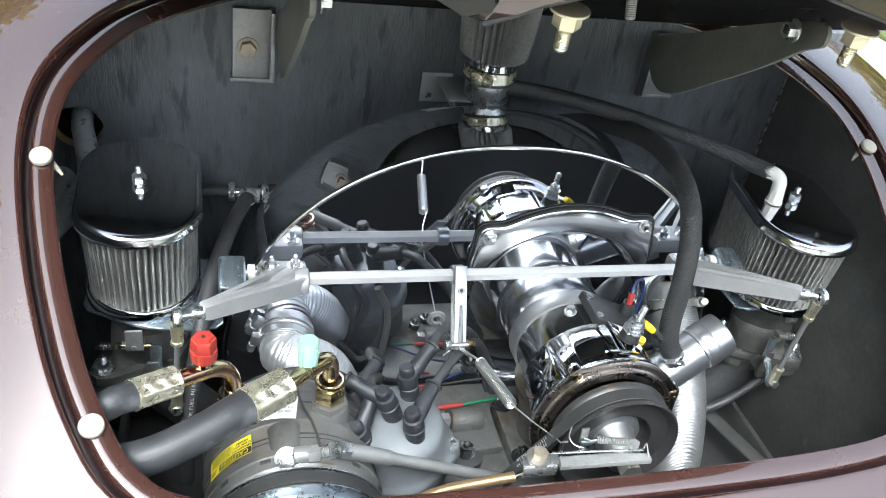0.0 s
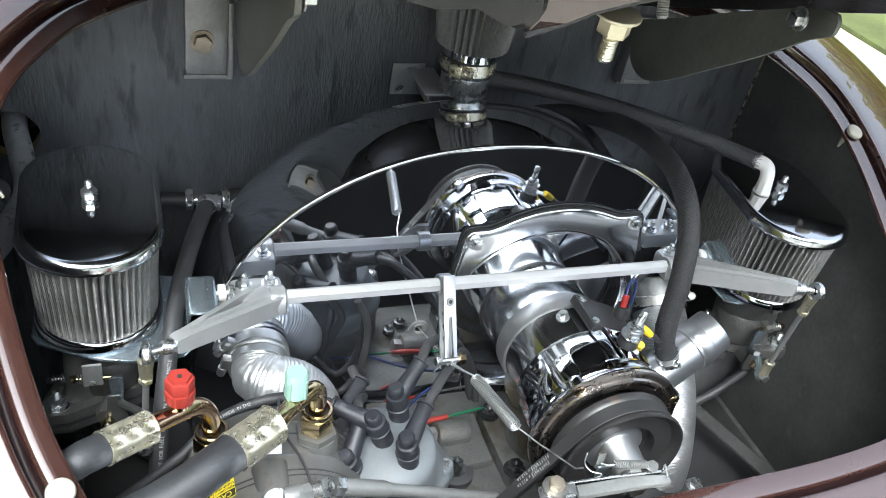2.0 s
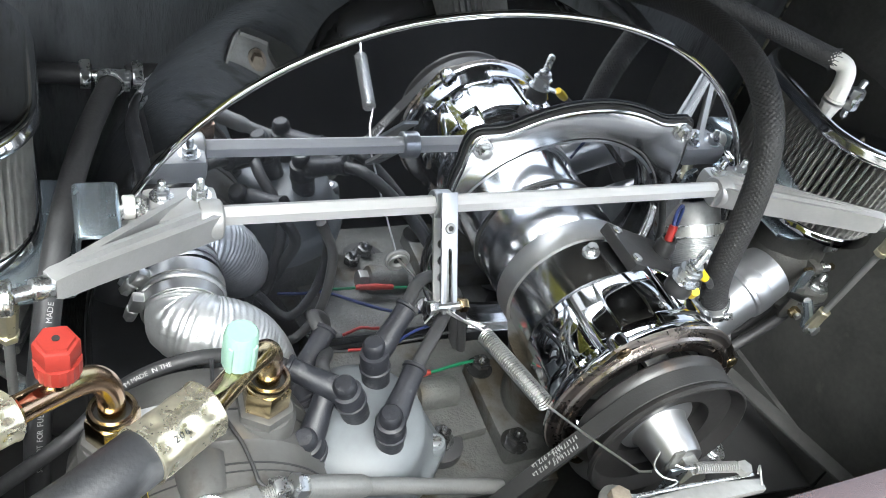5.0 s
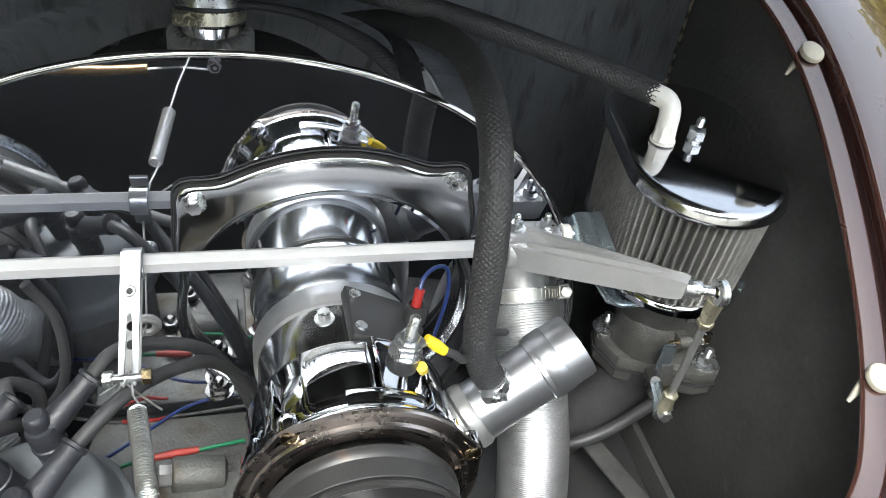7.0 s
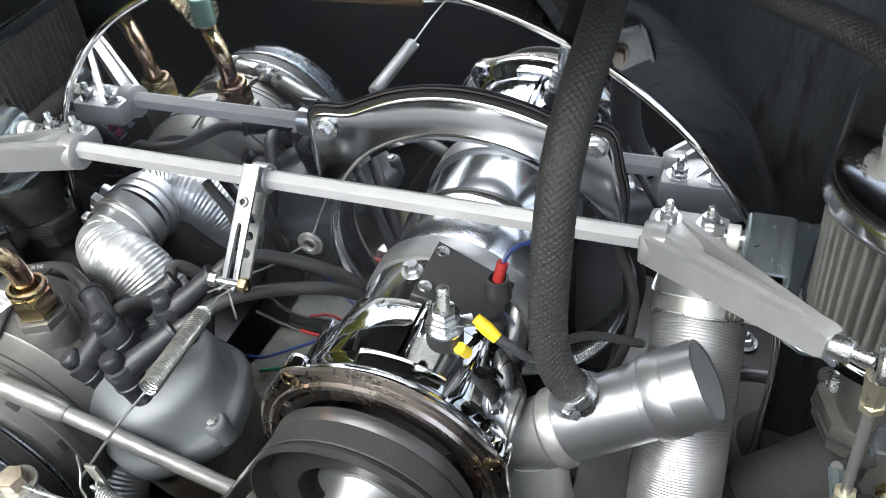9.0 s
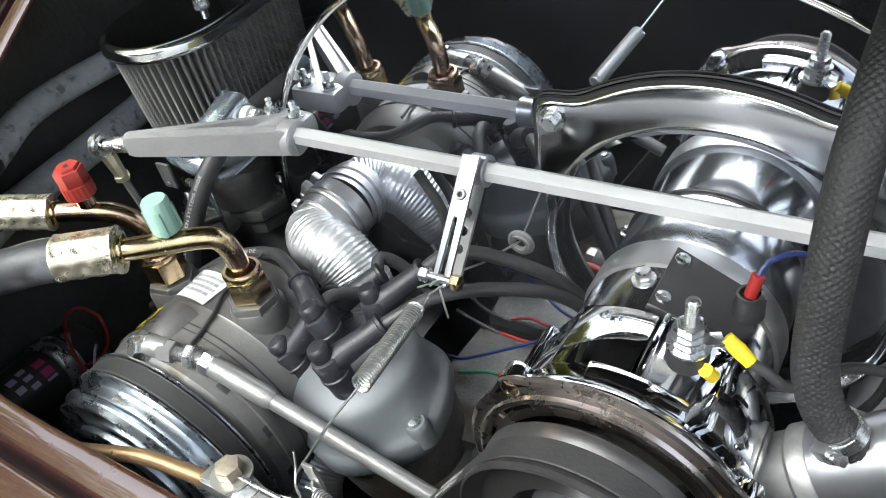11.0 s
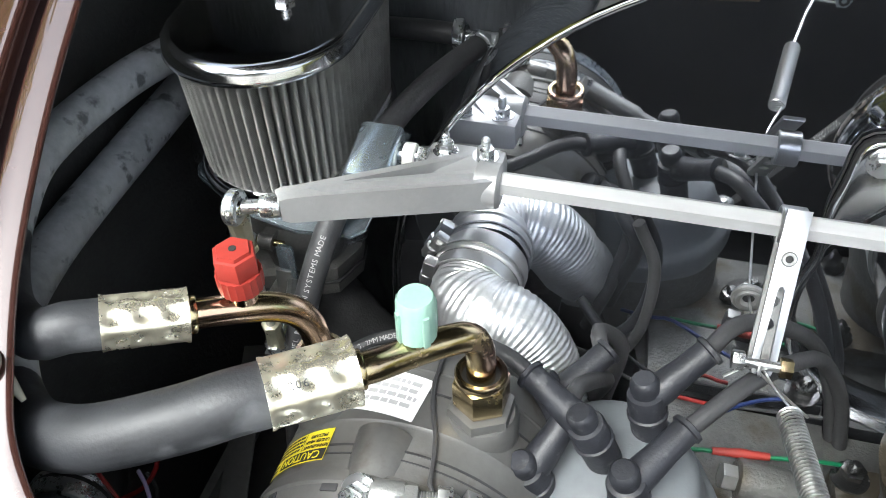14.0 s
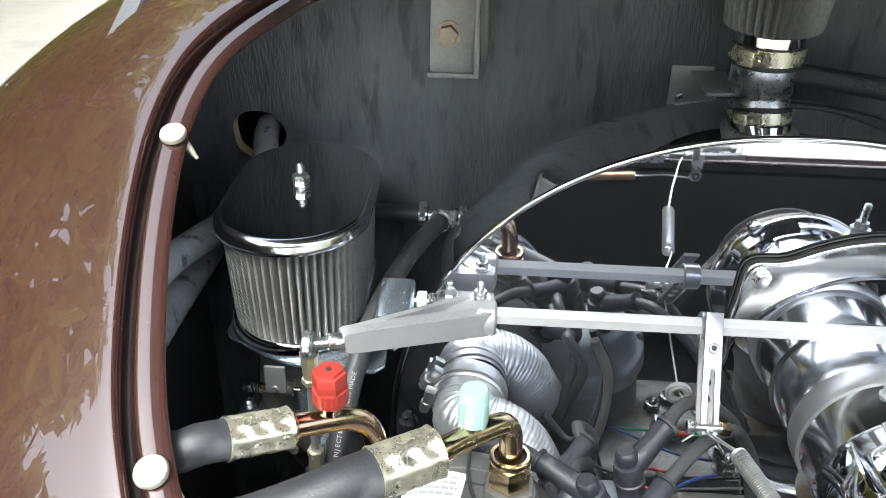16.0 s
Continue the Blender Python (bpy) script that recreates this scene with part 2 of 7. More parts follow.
FIBRE = mat("black_fibreglass", (0.014, 0.0135, 0.0135), 0.22, 0.0, 0.3, 20, spec=0.4, bump=0.1, bump_scale=60)
PAVING = mat("pale_concrete", (0.43, 0.405, 0.34), 0.85, 0.0, 0.12, 3, bump=0.4, bump_scale=80, dirt=(0.36, 0.33, 0.29), dirt_at=0.6, dirt_scale=4)
GRASS = mat("lawn_grass", (0.085, 0.10, 0.03), 0.8, 0.0, 0.4, 6, bump=0.8, bump_scale=60)
LEAF = mat("leaves", (0.31, 0.30, 0.065), 0.55, 0.0, 0.5, 3)
# Darker than the other bay walls: the dark of the reflection is put into the colour.
TAIL_BLACK = mat("darkened_tail_panel", (0.010, 0.011, 0.016), 0.35, 0.0, 0.3, 8, bump=0.05, bump_scale=90)
SEALER = mat("aged_tan_sealer", (0.20, 0.18, 0.135), 0.7, 0.0, 0.4, 120, bump=0.4, bump_scale=500, dirt=(0.02, 0.02, 0.02), dirt_at=0.52, dirt_scale=160)
# For the two added trees that darken the chrome's reflections.
LEAF_DARK = mat("dark_leaves", (0.060, 0.070, 0.045), 0.55, 0.0, 0.5, 3)
for leafy in (LEAF, LEAF_DARK):  # thin leaves let part of the light through
    tn, tl = leafy.node_tree.nodes, leafy.node_tree.links
    body = next(n for n in tn if n.type == "BSDF_PRINCIPLED")
    out = next(n for n in tn if n.type == "OUTPUT_MATERIAL")
    thin, both = tn.new("ShaderNodeBsdfTranslucent"), tn.new("ShaderNodeMixShader")
    tl.new(body.inputs["Base Color"].links[0].from_socket, thin.inputs["Color"])
    both.inputs[0].default_value = 0.45
    tl.new(body.outputs[0], both.inputs[1])
    tl.new(thin.outputs[0], both.inputs[2])
    tl.new(both.outputs[0], out.inputs["Surface"])
BARK = mat("bark", (0.09, 0.065, 0.045), 0.8, 0.0, 0.3, 12, bump=0.5, bump_scale=60)

# ---- building blocks ----
AXIS = Vector((0, 0, 1))


def along(p0, p1, twist=0.0):
    """A placing at p0 whose z axis points to p1."""
    d = Vector(p1) - Vector(p0)
    return Matrix.Translation(p0) @ d.to_track_quat("Z", "Y").to_matrix().to_4x4() @ Matrix.Rotation(radians(twist), 4, "Z")


def fwd(x, y, z, roll=0.0):
    """A placing at (x, y, z) whose z axis points to the car's tail (world -y), with its y axis up."""
    return Matrix.Translation((x, y, z)) @ Matrix.Rotation(radians(90), 4, "X") @ Matrix.Rotation(radians(roll), 4, "Z")


def thing(name, label, category, at=(0, 0, 0), group="", kind=""):
    ob = new(name)
    ob.empty_display_size = 0.02
    ob.location = at
    ob["base"] = tuple(at)
    return tagged(ob, label, category, group, kind)


def finish(bm, sharp=38.0):
    bmesh.ops.remove_doubles(bm, verts=bm.verts, dist=1e-6)
    bmesh.ops.recalc_face_normals(bm, faces=bm.faces)
    lim = radians(sharp)
    for f in bm.faces:
        f.smooth = True
    for e in bm.edges:
        if len(e.link_faces) == 2 and e.calc_face_angle(0) > lim:
            e.smooth = False


def mesh_of(name, bm, material, sharp=38.0, tidy=True):
    if tidy:
        finish(bm, sharp)
    me = bpy.data.meshes.new(name)
    bm.to_mesh(me)
    bm.free()
    me.materials.append(material)
    return me


def part(name, bm, material, parent, label="", sharp=38.0, tidy=True):
    """Links a bmesh, given in world places, as one mesh under a thing or under a part."""
    root = parent
    while root.parent:
        root = root.parent
    bm.transform(Matrix.Translation(root.location).inverted())
    ob = new(name, mesh_of(name, bm, material, sharp, tidy))
    ob.parent = parent
    return tagged(ob, label)


def solo(name, bm, material, label, category, at=(0, 0, 0), group="", kind="", sharp=38.0):
    """A thing of one mesh."""
    bm.transform(Matrix.Translation(at).inverted())
    ob = new(name, mesh_of(name, bm, material, sharp))
    ob.location = at
    return tagged(ob, label, category, group, kind)


def lathe(profile, m=Matrix(), seg=48, bm=None, arc=None, wobble=None, caps=True):
    """Turns (radius, height) pairs round the z axis of m."""
    bm = bm or bmesh.new()
    rings = []
    n = seg if arc is None else seg + 1
    for r, h in profile:
        ring = []
        for i in range(n):
            a = 2 * math.pi * i / seg if arc is None else radians(arc[0] + (arc[1] - arc[0]) * i / seg)
            k = wobble(a, h) if wobble else 1.0
            ring.append(bm.verts.new(m @ Vector((r * k * math.cos(a), r * k * math.sin(a), h))))
        rings.append(ring)
    for lo, hi in zip(rings, rings[1:]):
        for i in range(seg):
            j = (i + 1) % n
            bm.faces.new((lo[i], lo[j], hi[j], hi[i]))
    if caps and arc is None:
        for ring, (r, h) in ((rings[0], profile[0]), (rings[-1], profile[-1])):
            if r > 1e-6:
                bm.faces.new(ring)
    return bm


def cyl(r, h, m=Matrix(), seg=24, bm=None, bev=0.0, z0=0.0):
    b = min(bev, r * 0.5, h * 0.45)
    prof = [(r, z0), (r, z0 + h)] if b <= 0 else [(r - b, z0), (r - b * 0.3, z0 + b * 0.3), (r, z0 + b), (r, z0 + h - b), (r - b * 0.3, z0 + h - b * 0.3), (r - b, z0 + h)]
    return lathe(prof, m, seg, bm)


def ring(r_out, r_in, h, m=Matrix(), seg=48, bm=None, bev=0.0, z0=0.0):
    b = min(bev, h * 0.45, (r_out - r_in) * 0.45)
    p = [(r_in, z0), (r_out - b, z0), (r_out, z0 + b), (r_out, z0 + h - b), (r_out - b, z0 + h), (r_in, z0 + h), (r_in, z0)]
    return lathe(p, m, seg, bm, caps=False)


def smooth_path(pts, step=0.004):
    """Points along a Catmull-Rom curve through pts, about step apart."""
    p = [Vector(q) for q in pts]
    p = [p[0] * 2 - p[1]] + p + [p[-1] * 2 - p[-2]]
    out = []
    for a, b, c, d in zip(p, p[1:], p[2:], p[3:]):
        n = max(2, int((c - b).length / step))
        for i in range(n):
            t = i / n
            out.append(0.5 * ((2 * b) + (c - a) * t + (2 * a - 5 * b + 4 * c - d) * t * t + (3 * b - a - 3 * c + d) * t ** 3))
    out.append(p[-2])
    return out


def sweep(path, r, seg=14, bm=None, caps=True, shape=None, twist=0.0):
    """A tube along a list of points; r a radius or a function of (share, length run); shape: a function of (angle, length run)."""
    bm = bm or bmesh.new()
    path = [Vector(q) for q in path]
    total = sum((b - a).length for a, b in zip(path, path[1:])) or 1e-9
    run, rings = 0.0, []
    t0 = (path[1] - path[0]).normalized()
    side = t0.orthogonal().normalized()
    for i, q in enumerate(path):
        t = (path[min(i + 1, len(path) - 1)] - path[max(i - 1, 0)]).normalized()
        side = (side - t * side.dot(t)).normalized()
        up = t.cross(side)
        if i:
            run += (q - path[i - 1]).length
        rr = r(run / total, run) if callable(r) else r
        rg = []
        for k in range(seg):
            a = 2 * math.pi * k / seg + twist * run
            s = shape(a, run) if shape else 1.0
            rg.append(bm.verts.new(q + (side * math.cos(a) + up * math.sin(a)) * rr * s))
        rings.append(rg)
    for lo, hi in zip(rings, rings[1:]):
        for k in range(seg):
            j = (k + 1) % seg
            bm.faces.new((lo[k], lo[j], hi[j], hi[k]))
    if caps:
        bm.faces.new(rings[0])
        bm.faces.new(rings[-1])
    return bm


def hose(pts, r, seg=14, step=0.004, bm=None, **kw):
    return sweep(smooth_path(pts, step), r, seg, bm, **kw)


def box(sx, sy, sz, m=Matrix(), bev=0.0, bm=None):
    bm = bm or bmesh.new()
    one = bmesh.new()
    bmesh.ops.create_cube(one, size=1.0)
    one.transform(Matrix.Diagonal((sx, sy, sz, 1)))
    if bev > 0:
        bmesh.ops.bevel(one, geom=one.edges[:], offset=bev, segments=2, affect="EDGES", profile=0.6)
    one.transform(m)
    return merge(bm, one)


def merge(bm, other):
    """Adds the geometry of other to bm."""
    me = bpy.data.meshes.new("join")
    other.to_mesh(me)
    other.free()
    bm.from_mesh(me)
    bpy.data.meshes.remove(me)
    return bm


def prism(outline, depth, m=Matrix(), bev=0.0, bm=None, z0=0.0):
    """A flat outline in the xy plane of m, raised along its z axis."""
    one = bmesh.new()
    lo = [one.verts.new((x, y, z0)) for x, y in outline]
    hi = [one.verts.new((x, y, z0 + depth)) for x, y in outline]
    one.faces.new(lo[::-1])
    top = one.faces.new(hi)
    n = len(outline)
    for i in range(n):
        j = (i + 1) % n
        one.faces.new((lo[i], lo[j], hi[j], hi[i]))
    if bev > 0:
        rim = [e for e in one.edges if all(abs(v.co.z - z0 - depth) < 1e-9 for v in e.verts) or all(abs(v.co.z - z0) < 1e-9 for v in e.verts)]
        bmesh.ops.bevel(one, geom=rim, offset=bev, segments=2, affect="EDGES", profile=0.6)
    one.transform(m)
    return merge(bm, one) if bm else one


def pierced(loops, thick, m):
    """A flat plate filled between its outline and the holes in it."""
    bm = bmesh.new()
    edges = []
    for loop in loops:
        vs = [bm.verts.new((x, y, 0)) for x, y in loop]
        edges += [bm.edges.new((vs[i - 1], vs[i])) for i in range(len(vs))]
    bmesh.ops.triangle_fill(bm, use_beauty=True, use_dissolve=False, edges=edges)
    ex = bmesh.ops.extrude_face_region(bm, geom=bm.faces[:])
    for v in ex["geom"]:
        if isinstance(v, bmesh.types.BMVert):
            v.co.z += thick
    bmesh.ops.recalc_face_normals(bm, faces=bm.faces[:])
    bm.transform(m)
    return bm


def arc_pts(cx, cy, r, a0, a1, n=12):
    return [(cx + r * math.cos(radians(a0 + (a1 - a0) * i / n)), cy + r * math.sin(radians(a0 + (a1 - a0) * i / n))) for i in range(n + 1)]


def hexa(af, h, m=Matrix(), bm=None, z0=0.0):
    """A hexagon bar or nut, across flats af, with its corners turned down."""
    rc = af / math.sqrt(3)
    one = prism(arc_pts(0, 0, rc, 0, 300, 5), h, m, bev=min(h * 0.12, af * 0.05), z0=z0)
    return merge(bm, one) if bm else one


def bolt(m, af=0.008, head=0.005, washer=True, stud=0.0, bm=None):
    bm = bm or bmesh.new()
    if washer:
        cyl(af * 0.85, 0.0012, m, 20, bm)
    hexa(af, head, m @ Matrix.Translation((0, 0, 0.0012)), bm)
    if stud:
        thread(af * 0.3, stud, m @ Matrix.Translation((0, 0, head)), bm)
    return bm


def thread(r, h, m, bm=None, pitch=0.0011):
    n = max(2, int(h / pitch))
    prof = []
    for i in range(n):
        prof += [(r * 0.88, i * h / n), (r, (i + 0.5) * h / n)]
    prof += [(r * 0.88, h), (r * 0.6, h + r * 0.3)]
    return lathe(prof, m, 12, bm)


def coil(p0, p1, r, wire, turns, seg=6):
    """A tension spring between two points, with its coils packed."""
    m = along(p0, p1)
    length = (Vector(p1) - Vector(p0)).length
    n = turns * 12
    pts = [m @ Vector((r * math.cos(2 * math.pi * i / 12), r * math.sin(2 * math.pi * i / 12), length * i / n)) for i in range(n + 1)]
    return sweep(pts, wire, seg)


def clip_band(m, r, w=0.009, screw=True):
    """A worm-drive hose clip round the z axis of m: a band, its slots' housing and screw."""
    bm = ring(r + 0.0011, r, w, m, 40)
    if screw:
        f = min(1.0, 0.45 + r * 22)
        box(0.0085 * f, 0.012 * f, w * 1.02, m @ Matrix.Translation((r + 0.0032 * f, 0, w / 2)), 0.0018 * f, bm)
        cyl(0.0040 * f, 0.005 * f, m @ Matrix.Translation((r + 0.0045 * f, 0.006 * f, w / 2)) @ Matrix.Rotation(radians(-90), 4, "X"), 16, bm, 0.0006)
        hexa(0.0068 * f, 0.005 * f, m @ Matrix.Translation((r + 0.0045 * f, 0.0105 * f, w / 2)) @ Matrix.Rotation(radians(-90), 4, "X"), bm)
        for k in range(9):
            q = m @ Matrix.Rotation(radians(24 + 7 * k), 4, "Z")
            box(0.0005, 0.0011 * f, w * 0.55, q @ Matrix.Translation((r + 0.0012, 0, w / 2)), 0, bm)
    return bm


def text_bars(bm, m, w, h, rows, seed=1):
    """Rows of short bars that stand for print too small to read."""
    rnd = random.Random(seed)
    for i in range(rows):
        y = h / 2 - (i + 0.5) * h / rows
        x = -w / 2
        while x < w / 2 - 0.001:
            l = min(rnd.uniform(0.05, 0.16) * w, w / 2 - x)
            box(l, h / rows * 0.5, 0.0001, m @ Matrix.Translation((x + l / 2, y, 0)), 0, bm)
            x += l + 0.03 * w
    return bm


def words(text, size, m, depth=0.0001):
    """Letters of the built-in font as a bmesh in the xy plane of m, centred."""
    cu = bpy.data.curves.new("letters", "FONT")
    cu.body, cu.size, cu.extrude, cu.align_x, cu.align_y = text, size, depth, "CENTER", "CENTER"
    cu.resolution_u = 2
    ob = bpy.data.objects.new("letters", cu)
    me = bpy.data.meshes.new_from_object(ob)
    bm = bmesh.new()
    bm.from_mesh(me)
    bpy.data.objects.remove(ob)
    bpy.data.meshes.remove(me)
    bpy.data.curves.remove(cu)
    bm.transform(m)
    return bm


def closed_curve(pts, n=8):
    """A smooth closed loop through 2D points."""
    out = []
    k = len(pts)
    for i in range(k):
        a, b, c, d = (Vector(pts[(i + j) % k]) for j in (-1, 0, 1, 2))
        for s in range(n):
            t = s / n
            out.append(0.5 * ((2 * b) + (c - a) * t + (2 * a - 5 * b + 4 * c - d) * t * t + (3 * b - a - 3 * c + d) * t ** 3))
    return out


HALF = [(0.0, -0.243), (0.09, -0.2425), (0.18, -0.240), (0.252, -0.232), (0.283, -0.214), (0.302, -0.184), (0.319, -0.142), (0.336, -0.076),
        (0.345, -0.010), (0.340, 0.041), (0.318, 0.079), (0.280, 0.112), (0.20, 0.146), (0.09, 0.1595)]
OPENING = closed_curve(HALF + [(0.0, 0.161)] + [(-x, y) for x, y in HALF[:0:-1]], 6)


def deck(x, y):
    """Height of the tail's skin round the opening."""
    return 0.7313 + 0.4566 * y


def grown(loop, d):
    """The loop moved outwards by d."""
    n = len(loop)
    out = []
    for i, p in enumerate(loop):
        t = loop[(i + 1) % n] - loop[i - 1]
        out.append(p + Vector((t.y, -t.x)).normalized() * d)
    return out


def lofted(rows, bm=None):
    """Joins closed rows of 3D points, row after row."""
    bm = bm or bmesh.new()
    vs = [[bm.verts.new(p) for p in r] for r in rows]
    for lo, hi in zip(vs, vs[1:]):
        for i in range(len(lo)):
            j = (i + 1) % len(lo)
            bm.faces.new((lo[i], lo[j], hi[j], hi[i]))
    return bm


def body_rows(offsets):
    """Rows (outward offset, drop below the deck)."""
    return [[Vector((p.x, p.y, deck(p.x, p.y) - drop)) for p in grown(OPENING, d * 0.76 if d < 0.025 else d - 0.006)] for d, drop in offsets]


car = thing("car", "glossy maroon car tail with an open engine bay", "car", (0, 0, 0.3))
# flange with its folded lip, the groove and the rounded outer skin
part("flange", lofted(body_rows([(0.0020, 0.0106), (-0.0018, 0.0103), (-0.0022, 0.0094), (-0.0014, 0.0083), (0.0010, 0.0076), (0.0060, 0.0068), (0.0135, 0.0056), (0.0155, 0.0061), (0.0168, 0.0085)])),
     PAINT, car, "glossy maroon flange inside the lid opening", sharp=60)
part("gutter", lofted(body_rows([(0.0168, 0.0085), (0.0172, 0.0130), (0.0188, 0.0148), (0.0220, 0.0150), (0.0240, 0.0138), (0.0246, 0.0095)])), PAINT_IN, car, "maroon groove round the opening with its shade coloured in", sharp=60)
skin = [(0.0244, 0.0105), (0.0248, 0.0036), (0.0256, 0.0014), (0.0272, 0.0004), (0.0290, 0.0004)]
R_SKIN = 0.36
for a in range(10, 102, 5):
    skin.append((0.0300 + R_SKIN * (math.sin(radians(a)) - math.sin(radians(9))), 0.0006 + R_SKIN * (math.cos(radians(9)) - math.cos(radians(a)))))
rows = body_rows(skin)
rows.append([Vector((p.x * 0.97, p.y * 0.97, 0.22)) for p in rows[-1]])
part("skin", lofted(rows), PAINT, car, sharp=60)

# bay: floor, side walls, firewall, tail wall
bay = thing("bay_wall", "matt black painted engine bay walls", "wall", (0, 0, 0.2), kind="structure")


def slab(x0, x1, y0, y1, z0, z1, bev=0.002):
    return box(x1 - x0, y1 - y0, z1 - z0, Matrix.Translation(((x0 + x1) / 2, (y0 + y1) / 2, (z0 + z1) / 2)), bev)


HOLE = (-0.352, 0.6555)
ragged = [(HOLE[0] + (0.0208 + 0.0009 * math.sin(a * 5 + 1)) * math.cos(a), HOLE[1] + (0.0208 + 0.0009 * math.sin(a * 3)) * math.sin(a)) for a in np.linspace(0, 2 * math.pi, 48, endpoint=False)]
wall = pierced([[(-0.43, 0.18), (0.43, 0.18), (0.43, 0.785), (-0.43, 0.785)], ragged], 0.0125, Matrix(((1, 0, 0, 0), (0, 0, 1, 0.1535), (0, 1, 0, 0), (0, 0, 0, 1))))
part("firewall", wall, PLYWOOD, bay, "black painted plywood firewall with upright grain")
SIDE = [(-0.262, 0.18), (0.158, 0.18), (0.158, deck(0, 0.158) - 0.018), (-0.262, deck(0, -0.262) - 0.018)]
UPRIGHT = Matrix(((0, 0, 1, 0), (1, 0, 0, 0), (0, 1, 0, 0), (0, 0, 0, 1)))
part("side_panel", prism(SIDE, 0.012, Matrix.Translation((0.357, 0, 0)) @ UPRIGHT, 0.001), BLACK_PAINT, bay)
part("side_panel", prism(SIDE, 0.012, Matrix.Translation((-0.424, 0, 0)) @ UPRIGHT, 0.001), BLACK_PAINT, bay)
part("tail_panel", slab(-0.42, 0.36, -0.274, -0.262, 0.18, 0.592), TAIL_BLACK, bay, "tail panel coloured navy-black to darken the shroud's reflection")
part("flange_underside", lofted(body_rows([(0.0, 0.0095), (0.010, 0.0155), (0.040, 0.0170), (0.075, 0.0300)])), BLACK_PAINT, bay, "black underside below the flange", sharp=60)
part("bay_floor", slab(-0.43, 0.42, -0.27, 0.17, 0.168, 0.180), BLACK_PAINT, bay)
# rough bead of sealer down the corner of the firewall
bead = [(0.3555 + 0.0012 * noise.noise((z * 90, 0, 0)), 0.1525, z) for z in np.arange(0.40, 0.79, 0.006)]
part("sealer_bead", sweep([Vector(p) for p in bead], lambda s, l: 0.0013 + 0.0008 * noise.noise((l * 160, 3, 0)), 8), SEALER, bay, "uneven bead of sealer")

# ground and what stands round the car, for the reflections
g = bmesh.new()
bmesh.ops.create_grid(g, x_segments=24, y_segments=24, size=300)
solo("ground", g, PAVING, "pale concrete paving reaching into the distance", "ground", kind="structure")

# ---- engine lid, held open above the bay ----
HINGE = Vector((0, 0.155, 0.788))
LIFT = 21.6


def lid_point(x, y, up=0.0):
    """A place on the raised lid from its place in the opening's plan."""
    s = (0.155 - y) / math.cos(radians(24.5))
    return HINGE + Vector((x, -s * math.cos(radians(LIFT)) + up * math.sin(radians(LIFT)), s * math.sin(radians(LIFT)) + up * math.cos(radians(LIFT))))


edge = grown(OPENING, 0.021)


def lid_rows(steps):
    return [[lid_point(p.x * k, -0.065 + (p.y + 0.065) * k, up + 0.03 * (1 - k * k)) for p in edge] for k, up in steps]


bm = lofted(lid_rows([(1.0, 0.004), (1.003, 0.008), (1.0, 0.012), (0.9, 0.012), (0.6, 0.012), (0.3, 0.012), (0.02, 0.012)]))
lid = part("engine_lid", bm, PAINT, car, "maroon engine lid propped open", sharp=60)
bm = lofted(lid_rows([(1.0, 0.004), (0.985, 0.0), (0.94, 0.002), (0.90, -0.010), (0.86, -0.012), (0.82, 0.0), (0.5, 0.0), (0.2, 0.0), (0.01, 0.0)]))
part("inner_skin", bm, FIBRE, lid, "black fibreglass inner skin", sharp=60)
for x in (-0.0799, 0.0785):
    top = Vector((x, -0.2155, 0.918))
    bm = bmesh.new()
    m = along(top, top + Vector((0.001, 0.003, -0.03)))
    cyl(0.0095, 0.0016, m, 24, bm, 0.0005)
    hexa(0.0118, 0.0075, m @ Matrix.Translation((0, 0, 0.0016)), bm)
    thread(0.0036, 0.0115, m @ Matrix.Translation((0, 0, 0.009)), bm)
    part("lid_bolt", bm, ZINC_YELLOW, lid, "bright plated bolt with nut and washer")
# arched maroon moulding at the lid's tail edge, with a black lock housing at each end
def across(y):
    """A placing whose xy plane is the world's xz plane at y, facing the tail."""
    return Matrix(((1, 0, 0, 0), (0, 0, -1, y), (0, 1, 0, 0), (0, 0, 0, 1)))


low_edge = [(-0.1231, 0.9118), (-0.1088, 0.9168), (-0.0979, 0.9217), (-0.0815, 0.9263), (-0.0647, 0.9300), (-0.0511, 0.9334), (-0.0304, 0.9386), (0.0, 0.9410)]
arch_line = low_edge + [(-x, z) for x, z in low_edge[-2::-1]]
part("moulding", prism(arch_line + [(0.126, 0.972), (-0.126, 0.972)], 0.030, across(-0.196), 0.004), PAINT, lid, "arched maroon moulding")
part("moulding_seal", sweep([Vector((x, -0.2240, z - 0.0006)) for x, z in arch_line], 0.0016, 8), RUBBER, lid, "thin black seal")
for sgn in (-1, 1):
    hump = [(-0.190, 0.9236), (-0.178, 0.9240), (-0.160, 0.9262), (-0.1448, 0.9209), (-0.1321, 0.9144), (-0.1231, 0.9110), (-0.1160, 0.9128), (-0.112, 0.9200), (-0.112, 0.970), (-0.190, 0.965)]
    hump = [(x * -sgn, z) for x, z in hump]
    part("lock_housing", prism(hump if sgn < 0 else hump[::-1], 0.040, across(-0.186), 0.006), FIBRE, lid, "smooth black lock housing")
part("stud", thread(0.003, 0.016, along(lid_point(-0.02, -0.15, 0), lid_point(-0.02, -0.15, -0.03))), STEEL_GREY, lid)


